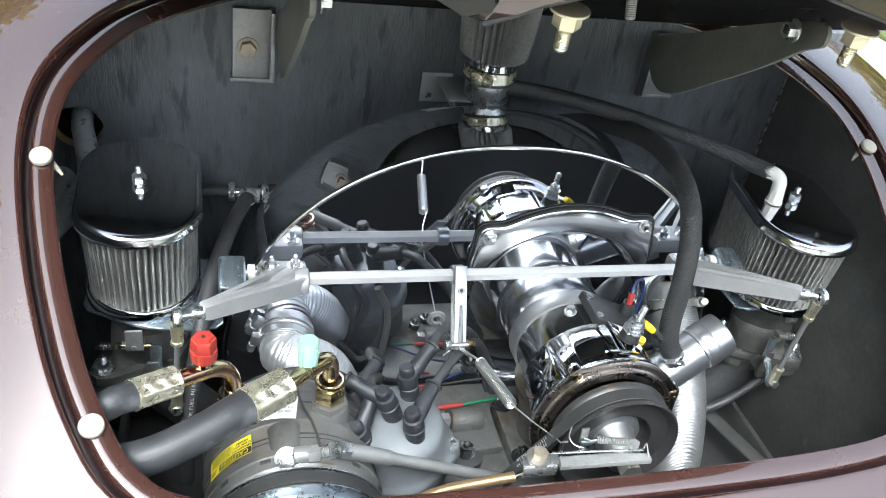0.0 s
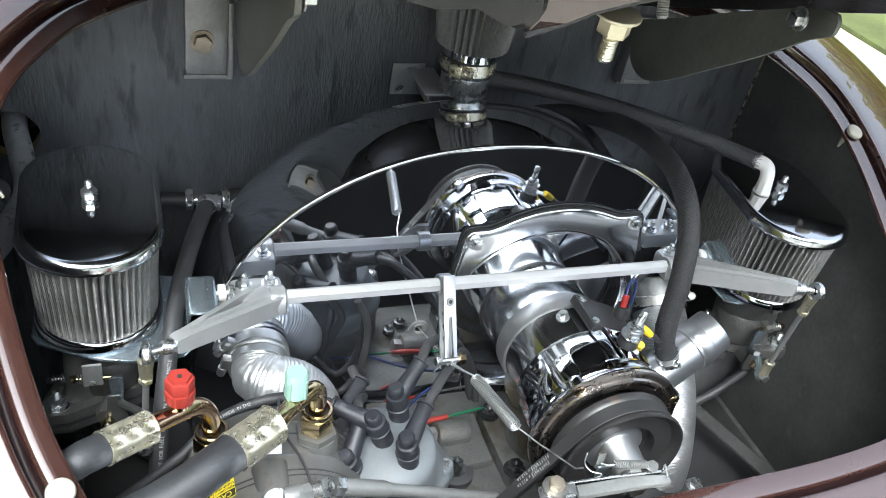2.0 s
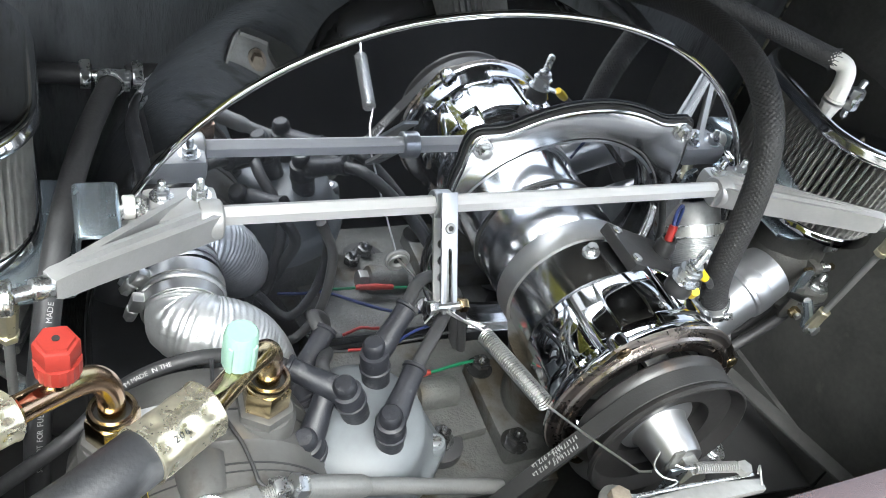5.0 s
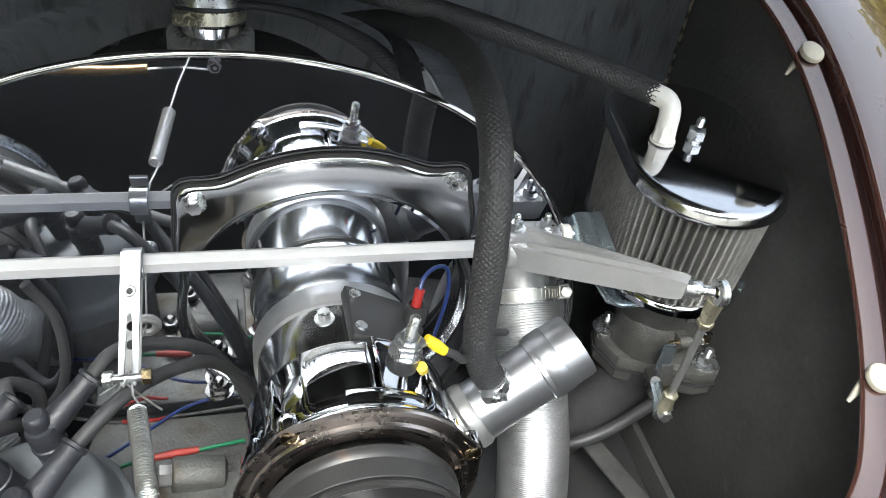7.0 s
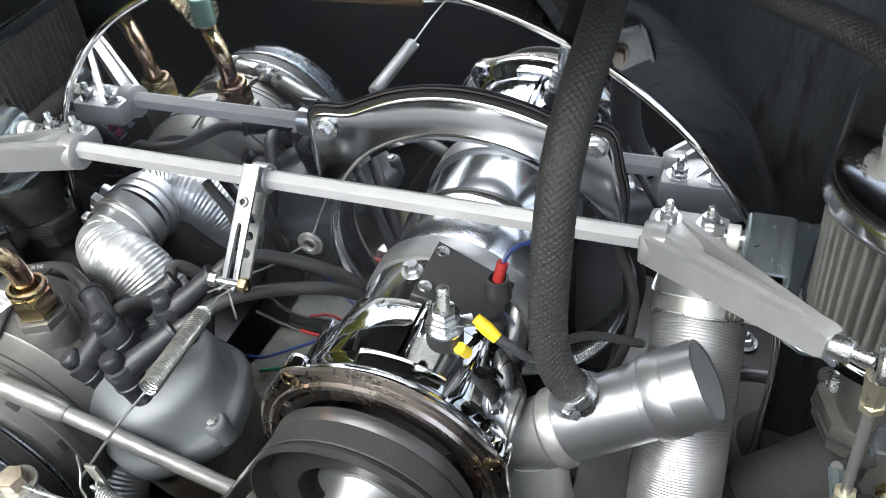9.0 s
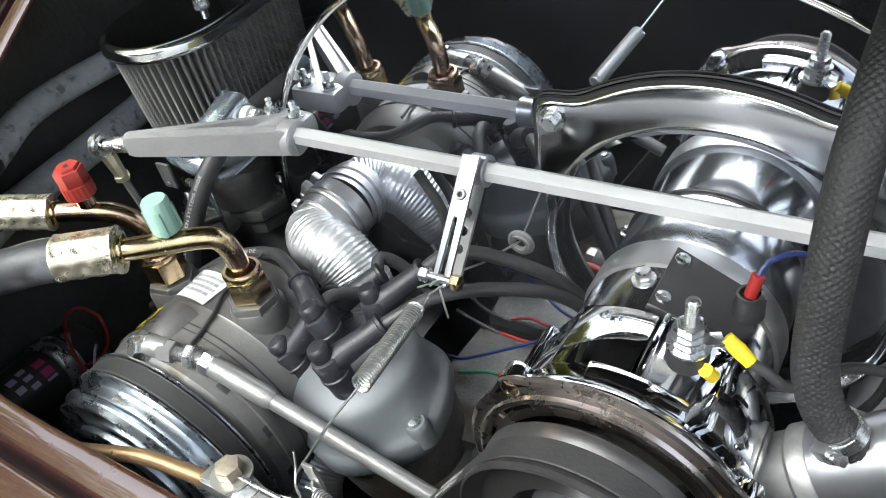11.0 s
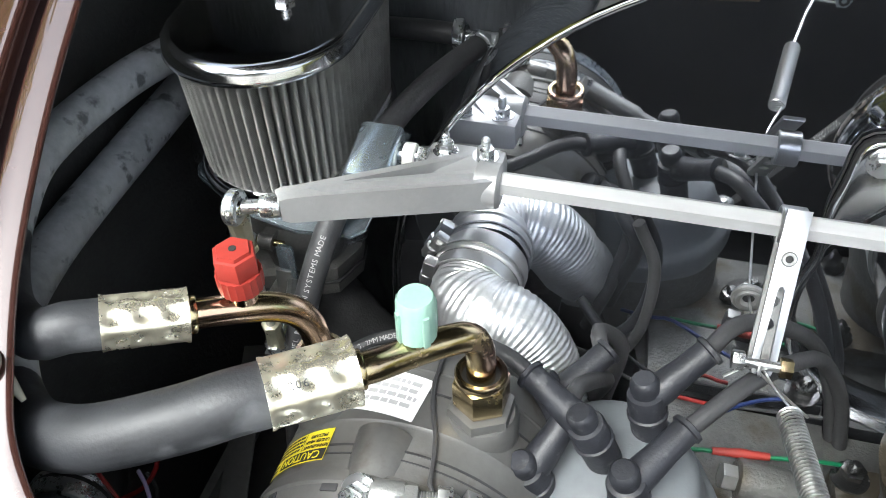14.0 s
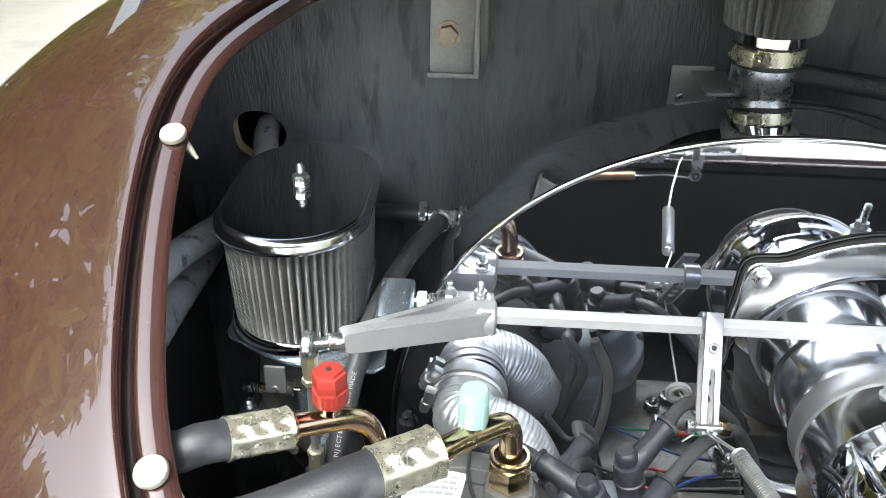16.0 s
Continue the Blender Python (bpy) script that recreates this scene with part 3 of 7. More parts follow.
def hinge(side, x):
    """A folded bracket on the firewall and a blade-shaped arm that carries the lid."""
    bm = bmesh.new()
    box(0.034, 0.004, 0.064, Matrix.Translation((x, 0.1480, 0.744)), 0.0012, bm)
    box(0.004, 0.020, 0.064, Matrix.Translation((x + side * 0.017, 0.1480, 0.744)), 0.0012, bm)
    box(0.038, 0.012, 0.004, Matrix.Translation((x, 0.1500, 0.711)), 0.0012, bm)
    h = part("hinge_bracket", bm, STEEL_GREY, car, "worn dark grey steel hinge bracket")
    bm = bmesh.new()
    cyl(0.0095, 0.0012, fwd(x - side * 0.004, 0.1460, 0.741), 24, bm)
    hexa(0.0125, 0.0055, fwd(x - side * 0.004, 0.1450, 0.741, 12), bm)
    part("bolt", bm, RUSTY, h, "rusty hexagon bolt head")
    out = [(0.140, 0.752), (0.126, 0.7375), (0.104, 0.7345), (0.0748, 0.747), (0.030, 0.778), (-0.022, 0.815), (-0.060, 0.845), (-0.079, 0.857), (-0.068, 0.870), (0.0, 0.842), (0.08, 0.803), (0.142, 0.774)]
    mm = Matrix(((0, 0, 1, x + side * 0.021), (1, 0, 0, 0), (0, 1, 0, 0), (0, 0, 0, 1)))
    part("arm", prism([tuple(p) for p in closed_curve(out, 4)], 0.004, mm, 0.001), ARM_STEEL, h, "olive-grey curved hinge arm")
    m2 = Matrix.Translation((x + side * 0.030, -0.055, 0.858)) @ Matrix.Rotation(radians(90 * side), 4, "Y")
    part("pivot_bolt", bolt(m2, 0.010, 0.006), ZINC, h, "plated pivot bolt")


hinge(1, -0.2015)
hinge(-1, 0.2015)

# ---- fan shroud: a flat mirror face with an arched top ----
def arch(a, b, cz, low, p=2.15, n=64, cx=0.006):
    """The shroud's outline in x and z, from the lower right over the top to the lower left."""
    pts = [(cx + a, low)]
    for i in range(n + 1):
        th = math.pi * i / n
        c, s = math.cos(th), math.sin(th)
        pts.append((cx + a * math.copysign(abs(c) ** (2 / p), c), cz + b * abs(s) ** (2 / p)))
    pts.append((cx - a, low))
    return pts


shroud = thing("fan_shroud", "mirror-polished chrome fan shroud with an arched top", "fan shroud", (0, 0.04, 0.36))
OUT = arch(0.236, 0.2285, 0.50, 0.36)
FACE = Matrix(((1, 0, 0, 0), (0, 0, -1, 0.0), (0, 1, 0, 0), (0, 0, 0, 1)))
AX, AZ = 0.0705, 0.553

bm = pierced([OUT, arc_pts(AX, AZ, 0.0878, 0, 357, 120)], 0.003, FACE @ Matrix.Translation((0, 0, -0.003)))
part("face", bm, MIRROR, shroud, "flat mirror face reflecting the engine")
shell = bmesh.new()
steps = [(1.0, 0.0), (1.0, 0.025), (1.0, 0.045), (0.997, 0.060), (0.988, 0.075), (0.972, 0.088), (0.945, 0.100), (0.90, 0.110), (0.80, 0.116), (0.6, 0.118)]
vs = []
for k, y in steps:
    vs.append([shell.verts.new((0.006 + (x - 0.006) * k, y + 0.0035, 0.36 + (z - 0.36) * (1 - (1 - k) * 0.8))) for x, z in OUT])
for lo, hi in zip(vs, vs[1:]):
    for i in range(len(lo) - 1):
        shell.faces.new((lo[i], lo[i + 1], hi[i + 1], hi[i]))
part("shell", shell, MIRROR, shroud, "rounded chrome shell", sharp=60)
lip = [Vector((x, -0.001, z)) for x, z in OUT]
part("lip", sweep(lip, 0.0021, 10), CHROME, shroud, "bright rolled edge")
# grommet for the throttle cable
bm = lathe([(0.0030, -0.001), (0.0030, 0.0010), (0.0042, 0.0026), (0.0060, 0.0028), (0.0066, 0.0016), (0.0074, 0.0018), (0.0085, 0.0012), (0.0088, 0.0)], fwd(-0.0398, 0, 0.5467), 28, caps=False)
part("grommet", bm, STEEL_GREY, shroud, "grey cable grommet")
# Black disc in place of the bore's own shade.
part("grommet_bore_disc", lathe([(0.0, 0.0004), (0.0031, 0.0004)], fwd(-0.0398, 0, 0.5467), 20, caps=False), INK, shroud)

# ---- alternator with its fan cover, strap and pulley ----
def alt(y):
    return fwd(AX, y, AZ)


altern = thing("alternator", "chromed alternator on its stand with a black belt pulley", "alternator", (AX, -0.08, 0.36))


GAP = 92.0


def waist(a):
    """The cover is arched over the top and narrower round the sides."""
    d = abs((math.degrees(a) - GAP + 180) % 360 - 180)
    s = min(1.0, max(0.0, (d - 40.0) / 34.0))
    return 1.0 - 0.215 * s * s * (3 - 2 * s)


def rim_radius(a, base=0.1165):
    """The cover's edge, with a lug where each bolt sits."""
    k = waist(a)
    for ang in (131.0, 54.5):
        d = abs((math.degrees(a) - ang + 180) % 360 - 180)
        k += 0.095 * math.exp(-(d / 6.0) ** 2)
    return base * k


def round_cover(section, bm=None, n=180):
    """Joins the sections (radius, height) that a function gives round the alternator's axis."""
    rows = []
    for i in range(n):
        a = 2 * math.pi * i / n
        rows.append([alt(-0.0005) @ Vector((r * math.cos(a), r * math.sin(a), h)) for r, h in section(a)])
    return lofted([[rows[i][k] for i in range(n)] for k in range(len(rows[0]))], bm)


def arch_band(a):
    """A smooth rim that dips gently to the edge of the sunken dish."""
    r = rim_radius(a)
    top, low = r - 0.002, min(0.0903, r - 0.004)
    w = top - low
    slope = [(top - w * s, h) for s, h in ((0.05, 0.0042), (0.3, 0.0031), (0.6, 0.0017), (0.9, 0.0004), (1.0, -0.0001))]
    return [(r, 0.0008), (r, 0.0030), (r - 0.0010, 0.0040), (top, 0.0043)] + slope + [(low - 0.0006, -0.0009), (low - 0.0009, -0.0022), (0.0866, -0.0060), (0.0864, -0.0116)]


part("fan_cover", round_cover(arch_band), BARREL, altern, "chrome cover rim with bolt lugs", sharp=60)
part("cover_plate", round_cover(lambda a: [(0.0874, -0.0110), (0.045, -0.0110)]), MIRROR, altern, "sunken polished chrome plate")


def trim(a, ring):
    """The cover's trim, full over the arch and thin down the sides."""
    d = abs((math.degrees(a) - GAP + 180) % 360 - 180)
    k = 1.0 - 0.72 * min(1.0, max(0.0, (d - 50.0) / 12.0))
    return [(rim_radius(a) + q * k, 0.0002 + h * k) for q, h in ring]


part("cover_gasket", round_cover(lambda a: trim(a, ((-0.0004, 0.0), (0.0015, 0.0004), (0.0020, 0.0016), (0.0015, 0.0028), (-0.0004, 0.0032)))), BLACK_PLASTIC, altern, "black edge trim of the cover", sharp=50)
part("cover_bead", round_cover(lambda a: trim(a, ((0.0022, 0.0001), (0.0034, 0.0004), (0.0036, 0.0010), (0.0028, 0.0013)))), RUBBER, altern, "second thin black bead of the trim", sharp=50)
for x, z in ((-0.0065, 0.6406), (0.1403, 0.6515)):
    part("cover_bolt", bolt(fwd(x, -0.0045, z, 10), 0.0076, 0.0045), ZINC, altern, "bright flange bolt")
# neck and barrel
bm = lathe([(0.0476, -0.0108), (0.0470, -0.0090), (0.0468, -0.0060), (0.0468, 0.082), (0.0455, 0.084)], alt(0), 96, caps=False)
part("barrel", bm, BARREL, altern, "mirror-bright chrome barrel")
part("seam", ring(0.0486, 0.0460, 0.0013, alt(0.0108), 96), BLACK_PLASTIC, altern)
bm = lathe([(0.0466, 0.0), (0.0486, 0.0006), (0.0488, 0.0012), (0.0488, 0.0168), (0.0486, 0.0174), (0.0466, 0.0180)], alt(-0.0300), 96, caps=False)
part("strap", bm, SATIN, altern, "satin steel clamping strap")
part("strap_lug", bolt(along((0.0600, -0.0575, 0.5985), (0.0575, -0.0575, 0.62)), 0.0066, 0.0048), ZINC, altern)
# end cap with its stepped windows
def arc_block(prof, a0, a1, m, seg=14, bm=None):
    """A closed (radius, height) section turned through part of a circle, with ends."""
    one = bmesh.new()
    rows = []
    for i in range(seg + 1):
        a = radians(a0 + (a1 - a0) * i / seg)
        rows.append([one.verts.new((r * math.cos(a), r * math.sin(a), h)) for r, h in prof])
    n = len(prof)
    for lo, hi in zip(rows, rows[1:]):
        for k in range(n):
            one.faces.new((lo[k], lo[(k + 1) % n], hi[(k + 1) % n], hi[k]))
    ends = [one.faces.new(rows[0]), one.faces.new(rows[-1])]
    bmesh.ops.bevel(one, geom=[e for f in ends for e in f.edges], offset=0.0010, segments=2, affect="EDGES", profile=0.6)
    one.transform(m)
    return merge(bm, one) if bm else one


def soft(r0, r1, h0, h1, b=0.0014):
    return [(r0, h0), (r1 - b, h0), (r1 - b * 0.3, h0 + b * 0.3), (r1, h0 + b), (r1, h1 - b), (r1 - b * 0.3, h1 - b * 0.3), (r1 - b, h1), (r0, h1)]


bm = lathe([(0.0466, 0.0), (0.0495, 0.002), (0.0505, 0.005), (0.0505, 0.044), (0.0545, 0.049), (0.0600, 0.0525), (0.0622, 0.055), (0.0622, 0.0580), (0.060, 0.0590)], alt(-0.0785), 96, caps=False)
part("end_cap", bm, POLISHED, altern, "chrome end cap", sharp=45)
def cap_block(steps, label):
    """One stepped window block: (from, to, radius, start, end) pieces side by side."""
    bm = bmesh.new()
    for a0, a1, r, h0, h1 in steps:
        arc_block(soft(0.045, r, h0, h1), a0, a1, alt(-0.0785), max(4, int((a1 - a0) / 3)), bm)
    return part("cap_block", bm, POLISHED, altern, label)


cap_block([(82, 119, 0.0572, 0.0075, 0.0440), (118.6, 134, 0.0550, 0.0195, 0.0440)], "stepped chrome window block")
cap_block([(4, 47, 0.0566, 0.0060, 0.0440), (-10, 4.4, 0.0545, 0.0160, 0.0440)], "stepped chrome window block")
cap_block([(-78, -32, 0.0566, 0.0060, 0.0440), (-92, -78.4, 0.0545, 0.0160, 0.0440)], "stepped chrome window block")
cap_block([(138, 176, 0.0560, 0.0120, 0.0440), (176.4, 190, 0.0545, 0.0180, 0.0440)], "stepped chrome window block")
for a0, a1 in ((57, 98), (6, 30), (150, 180), (-80, -50)):
    part("cap_ledge", arc_block(soft(0.045, 0.0600, 0.0425, 0.0512, 0.001), a0, a1, alt(-0.0785)), POLISHED, altern, "narrow chrome ledge behind the ring")
# square pocket round the output stud
bm = arc_block(soft(0.045, 0.0588, 0.0060, 0.0440, 0.0007), 78.0, 80.4, alt(-0.0785), 3)
arc_block(soft(0.045, 0.0588, 0.0060, 0.0440, 0.0007), 47.6, 50.0, alt(-0.0785), 3, bm)
arc_block(soft(0.045, 0.0576, 0.0060, 0.0080, 0.0006), 50.2, 77.8, alt(-0.0785), 8, bm)
part("stud_pocket", bm, POLISHED, altern, "square chrome pocket round the output stud")
for a in (126, 22, 250):
    r = 0.0615
    m = alt(-0.1330) @ Matrix.Rotation(radians(a), 4, "Z") @ Matrix.Translation((r, 0, 0))
    bm = cyl(0.0062, 0.009, m @ Matrix.Translation((0, 0, -0.004)), 20, None, 0.001)
    part("lug", bm, CHROME, altern)
    part("through_bolt", lathe([(0.0048, 0), (0.0046, 0.0022), (0.0030, 0.0034), (0.0012, 0.0036), (0.0, 0.0024)], m @ Matrix.Translation((0, 0, 0.005)), 18), BRASS, altern, "yellow plated cross-head screw")
# ring in front, lobed round the screws, with curved slots inside it
def lobes(a, h):
    return 1 + 0.055 * max(math.exp(-((abs((math.degrees(a) - q + 180) % 360 - 180)) / 7.5) ** 2) for q in (126, 22, 250))


bm = lathe([(0.0605, -0.0010), (0.0628, 0.0), (0.0634, 0.0012), (0.0630, 0.0028), (0.0612, 0.0036)], alt(-0.1365), 150, caps=False, wobble=lobes)
lathe([(0.0613, 0.0035), (0.0585, 0.0034), (0.0572, 0.0040), (0.0566, 0.0060), (0.0552, 0.0066), (0.0540, 0.0060), (0.0533, 0.0046), (0.0530, 0.0020)], alt(-0.1365), 150, bm, caps=False)
part("front_ring", bm, CHROME_SMOKE, altern, "smoked chrome front ring with slots")
part("inner_face", lathe([(0.0550, 0.0), (0.044, 0.0005)], alt(-0.1362), 96, caps=False), PULLEY, altern)
part("slot_ring", lathe([(0.0506, 0.0020), (0.0506, 0.0042), (0.0490, 0.0046), (0.0460, 0.0046)], alt(-0.1365), 120, caps=False), CHROME_SMOKE, altern, "inner edge of the slots")
for a in range(8, 368, 36):
    part("bridge", arc_block(soft(0.049, 0.0536, 0.0012, 0.0044, 0.0006), a - 6, a + 6, alt(-0.1365), 4), CHROME_SMOKE, altern)
# pulley: two flanges, belt groove, hub and nut
bm = lathe([(0.044, 0.0), (0.0480, 0.001), (0.0502, 0.0030), (0.0502, 0.0065), (0.0475, 0.0100), (0.0450, 0.0125)], alt(-0.145), 80, caps=False)
pulley = part("pulley_back", bm, PULLEY, altern, "black pressed pulley half")
part("pulley_face", lathe([(0.0450, 0.0165), (0.0495, 0.0215), (0.0512, 0.0240), (0.0510, 0.0262), (0.0498, 0.0268), (0.0485, 0.0260), (0.0440, 0.0190), (0.036, 0.0125), (0.026, 0.0095), (0.018, 0.0090)], alt(-0.145), 80, caps=False),
     PULLEY, altern, "black deep-dished pulley face")
part("hub_ring", lathe([(0.0245, 0.0085), (0.0235, 0.0130), (0.0205, 0.0150), (0.0180, 0.0155)], alt(-0.145), 48), ALU_SPUN, altern, "satin hub ring")
part("hub", lathe([(0.0185, 0.014), (0.0165, 0.018), (0.0145, 0.034), (0.0130, 0.040), (0.0118, 0.0405)], alt(-0.145), 48), SATIN, altern, "polished hub cone")
part("hub_nut", hexa(0.016, 0.012, alt(-0.1855), None), ZINC_WORN, altern, "plated hub nut")
part("pulley_groove", ring(0.0452, 0.03, 0.012, alt(-0.153), 60), PULLEY, altern)
# terminal block on top of the barrel
top = Matrix.Translation((0.0905, -0.0655, 0.602)) @ Matrix.Rotation(radians(18), 4, "Y")
bm = prism([(-0.021, -0.019), (0.012, -0.019), (0.022, -0.008), (0.022, 0.012), (-0.021, 0.019)], 0.008, top @ Matrix.Translation((0, 0, -0.003)), 0.0012)
block = part("regulator", bm, BLACK_PLASTIC, altern, "black plastic regulator block")
for dx, dy in ((-0.0165, 0.012), (-0.0165, -0.013)):
    m = top @ Matrix.Translation((dx, dy, 0.0054))
    part("screw", lathe([(0.0034, 0), (0.0032, 0.0012), (0.0012, 0.0018), (0.0, 0.001)], m, 16), ZINC, block, "cross-head screw")
part("spade_socket", lathe([(0.0064, 0), (0.0064, 0.007), (0.0054, 0.009), (0.0054, 0.012), (0.0042, 0.012), (0.0042, 0.009)], Matrix.Translation((0.1085, -0.066, 0.602)), 24), BLACK_PLASTIC, altern)
# output stud with nuts, washers and a yellow crimp terminal
base = Vector((0.0945, -0.1015, 0.606))
tip = Vector((0.0980, -0.1043, 0.6435))
m = along(base, tip)
part("insulator", lathe([(0.0086, 0), (0.0086, 0.004), (0.0072, 0.006), (0.0072, 0.009)], m, 28), BLACK_PLASTIC, altern)
bm = cyl(0.0088, 0.0014, m, 24, None, z0=0.0095)
hexa(0.0115, 0.0055, m, bm, 0.011)
cyl(0.0072, 0.0012, m, 24, bm, z0=0.0165)
hexa(0.0095, 0.0045, m, bm, 0.018)
thread(0.0029, 0.013, m @ Matrix.Translation((0, 0, 0.0225)), bm)
part("output_stud", bm, ZINC, altern, "plated output stud with nuts")
bm = box(0.009, 0.0065, 0.0016, m @ Matrix.Translation((0.008, -0.003, 0.0105)) @ Matrix.Rotation(radians(-22), 4, "Z"), 0.0006)
part("ring_terminal", bm, ZINC, altern)
# red spade connector
c0, c1 = Vector((0.1085, -0.066, 0.612)), Vector((0.1105, -0.0625, 0.6215))
part("spade_connector", sweep([c0, c0.lerp(c1, 0.3), c1], lambda s, l: 0.0028, 10), WIRE_RED, altern, "red crimped spade connector")
y0 = m @ Vector((0.013, -0.005, 0.0115))
y1 = y0 + Vector((0.0105, -0.0025, -0.0080))
part("crimp_sleeve", sweep([y0, y0.lerp(y1, 0.1), y0.lerp(y1, 0.5), y1], lambda s, l: 0.0031 - 0.0003 * math.cos(s * 6.28), 14), YELLOW, altern, "yellow crimp sleeve")
y2 = y0 + Vector((-0.004, -0.012, -0.008))
part("crimp_sleeve", sweep([y2, y2 + Vector((0.002, 0.003, -0.006))], 0.0029, 12), YELLOW, altern, "yellow crimp sleeve")
# stand under the alternator
bm = lathe([(0.034, 0.36), (0.033, 0.40), (0.030, 0.45), (0.036, 0.50), (0.046, 0.53)], Matrix.Translation((AX - 0.005, -0.075, 0)), 40)
part("stand", bm, CASE, altern, "cast alloy stand")

# ---- throttle cross shaft ----
BY, BZ = -0.0285, 0.6200
shaft = thing("throttle_linkage", "bare aluminium hexagon throttle shaft with cast arms", "throttle linkage", (0, BY, BZ))
bm = hexa(0.0098, 0.352, Matrix.Translation((-0.172, BY, BZ)) @ Matrix.Rotation(radians(90), 4, "Y") @ Matrix.Rotation(radians(0), 4, "Z"))
part("hexagon_shaft", bm, ALU, shaft)


def arm(side):
    """A cast arm clamped on the shaft's end by two bolts, with a ball joint at its tip."""
    x0 = 0.166 if side < 0 else 0.171
    tip = Vector((-0.2625, -0.0915, 0.6375)) if side < 0 else Vector((0.2645, -0.1035, 0.6445))
    blk = Matrix.Translation((side * (x0 + 0.017), -0.0225, 0.6175))
    bm = box(0.038, 0.027, 0.0160, blk, 0.0048)
    block = part("clamp_block", bm, ALU_CAST, shaft, "cast aluminium clamp block")
    roll = Matrix.Rotation(radians(90), 4, "Y")
    bm = lathe([(0.0052, 0.0), (0.0098, 0.0), (0.0106, 0.0010), (0.0106, 0.0105), (0.0090, 0.0118)], Matrix.Translation((side * x0 - 0.0022 - (0.0 if side > 0 else 0.0070), BY - 0.0005, BZ - 0.0020)) @ roll, 40)
    part("collar", bm, ALU_CAST, block, "rounded cast collar gripping the shaft", sharp=50)
    for dx, dy in ((-0.0095, 0.004), (0.0095, 0.004)):
        m = Matrix.Translation((side * (x0 + 0.017) + dx, -0.0175, 0.6245))
        bm = bolt(m, 0.0072, 0.0045, True, 0.006)
        part("clamp_bolt", bm, ZINC, block, "plated clamp bolt")
    a = Vector((side * x0, -0.030, 0.6175))
    b = tip + Vector((-side * 0.017, 0.006, -0.0005))
    bm = bmesh.new()
    secs = []
    for t, w, h in ((0.0, 0.0100, 0.0158), (0.05, 0.0104, 0.0158), (0.12, 0.0104, 0.0156), (0.40, 0.0098, 0.0148), (0.46, 0.0096, 0.0146), (0.80, 0.0086, 0.0138), (0.87, 0.0086, 0.0136), (0.93, 0.0088, 0.0132), (0.97, 0.0088, 0.0126), (1.0, 0.0080, 0.0104)):
        q = a.lerp(b, t)
        d = (b - a).normalized()
        s = d.cross(AXIS).normalized()
        sec = []
        dip = 0.42 if 0.10 < t < 0.85 else 0.0
        for u, v in ((-1, -1), (1, -1), (1, 1), (0.52, 1), (0.40, 1 - dip), (-0.40, 1 - dip), (-0.52, 1), (-1, 1)):
            sec.append(bm.verts.new(q + s * u * w / 2 + AXIS * v * h / 2))
        secs.append(sec)
    for lo, hi in zip(secs, secs[1:]):
        for k in range(8):
            bm.faces.new((lo[k], lo[(k + 1) % 8], hi[(k + 1) % 8], hi[k]))
    bm.faces.new(secs[0])
    bm.faces.new(secs[-1])
    bmesh.ops.bevel(bm, geom=[e for e in bm.edges if e.calc_face_angle(0) > 0.6], offset=0.0006, segments=2, affect="EDGES")
    # web from the block to the arm
    web = [(side * (x0 + 0.025), -0.012), (side * (x0 + 0.036), -0.012), (side * (x0 + 0.064), -0.052), (side * (x0 + 0.055), -0.060)]
    merge(bm, prism(web, 0.006, Matrix.Translation((0, 0, 0.6125)) , 0.001))
    # back rib, parting from the lever towards the block, with a pocket between
    r0, r1 = Vector((side * (x0 + 0.014), -0.0165, 0.6225)), a.lerp(b, 0.93) + Vector((0, 0.0030, 0.0035))
    n = (r1 - r0).normalized().cross(AXIS).normalized() * 0.0018
    rib = [[q + n * u + AXIS * v for u, v in ((-1, 0.0030), (1, 0.0030), (1, -0.0085), (-1, -0.0085))] for q in (r0, r0.lerp(r1, 0.5), r1)]
    merge(bm, lofted(rib))
    part("lever", bm, ALU_CAST, shaft, "cast aluminium lever arm")
    bm = cyl(0.0050, 0.0085, along(b + (b - tip) * 0.05, tip), 20, None, 0.0008)
    cyl(0.0030, 0.018, along(b, tip), 14, bm)
    part("ball_stud", bm, ZINC, shaft)
    m = Matrix.Translation(tip) @ Matrix.Rotation(radians(90), 4, "Y")
    bm = ring(0.0078, 0.0040, 0.0055, m, 28, None, 0.001, -0.0027)
    end = part("rod_end", bm, ZINC, shaft, "plated ball joint")
    bm = bmesh.new()
    bmesh.ops.create_uvsphere(bm, u_segments=20, v_segments=12, radius=0.0044)
    bm.transform(Matrix.Translation(tip))
    part("ball", bm, CHROME, end)
    low = Vector((-0.2665, -0.079, 0.535)) if side < 0 else Vector((0.2735, -0.0905, 0.530))
    d = (low - tip).normalized()
    bm = sweep([tip + d * 0.006, tip + d * 0.024], lambda s, l: 0.0052 - 0.0012 * s, 8)
    hexa(0.0085, 0.004, along(tip + d * 0.024, low), bm)
    part("rod_socket", bm, ZINC_YELLOW, shaft, "yellowed plated rod socket")
    part("push_rod", sweep([tip + d * 0.024, low - d * 0.016], 0.0023, 12), ROD, shaft, "grey steel push rod")
    bm = sweep([low - d * 0.017, low], lambda s, l: 0.0040 + 0.001 * s, 8)
    hexa(0.0085, 0.004, along(low - d * 0.020, low), bm)
    part("rod_socket", bm, ZINC_YELLOW, shaft, "yellowed plated rod socket")
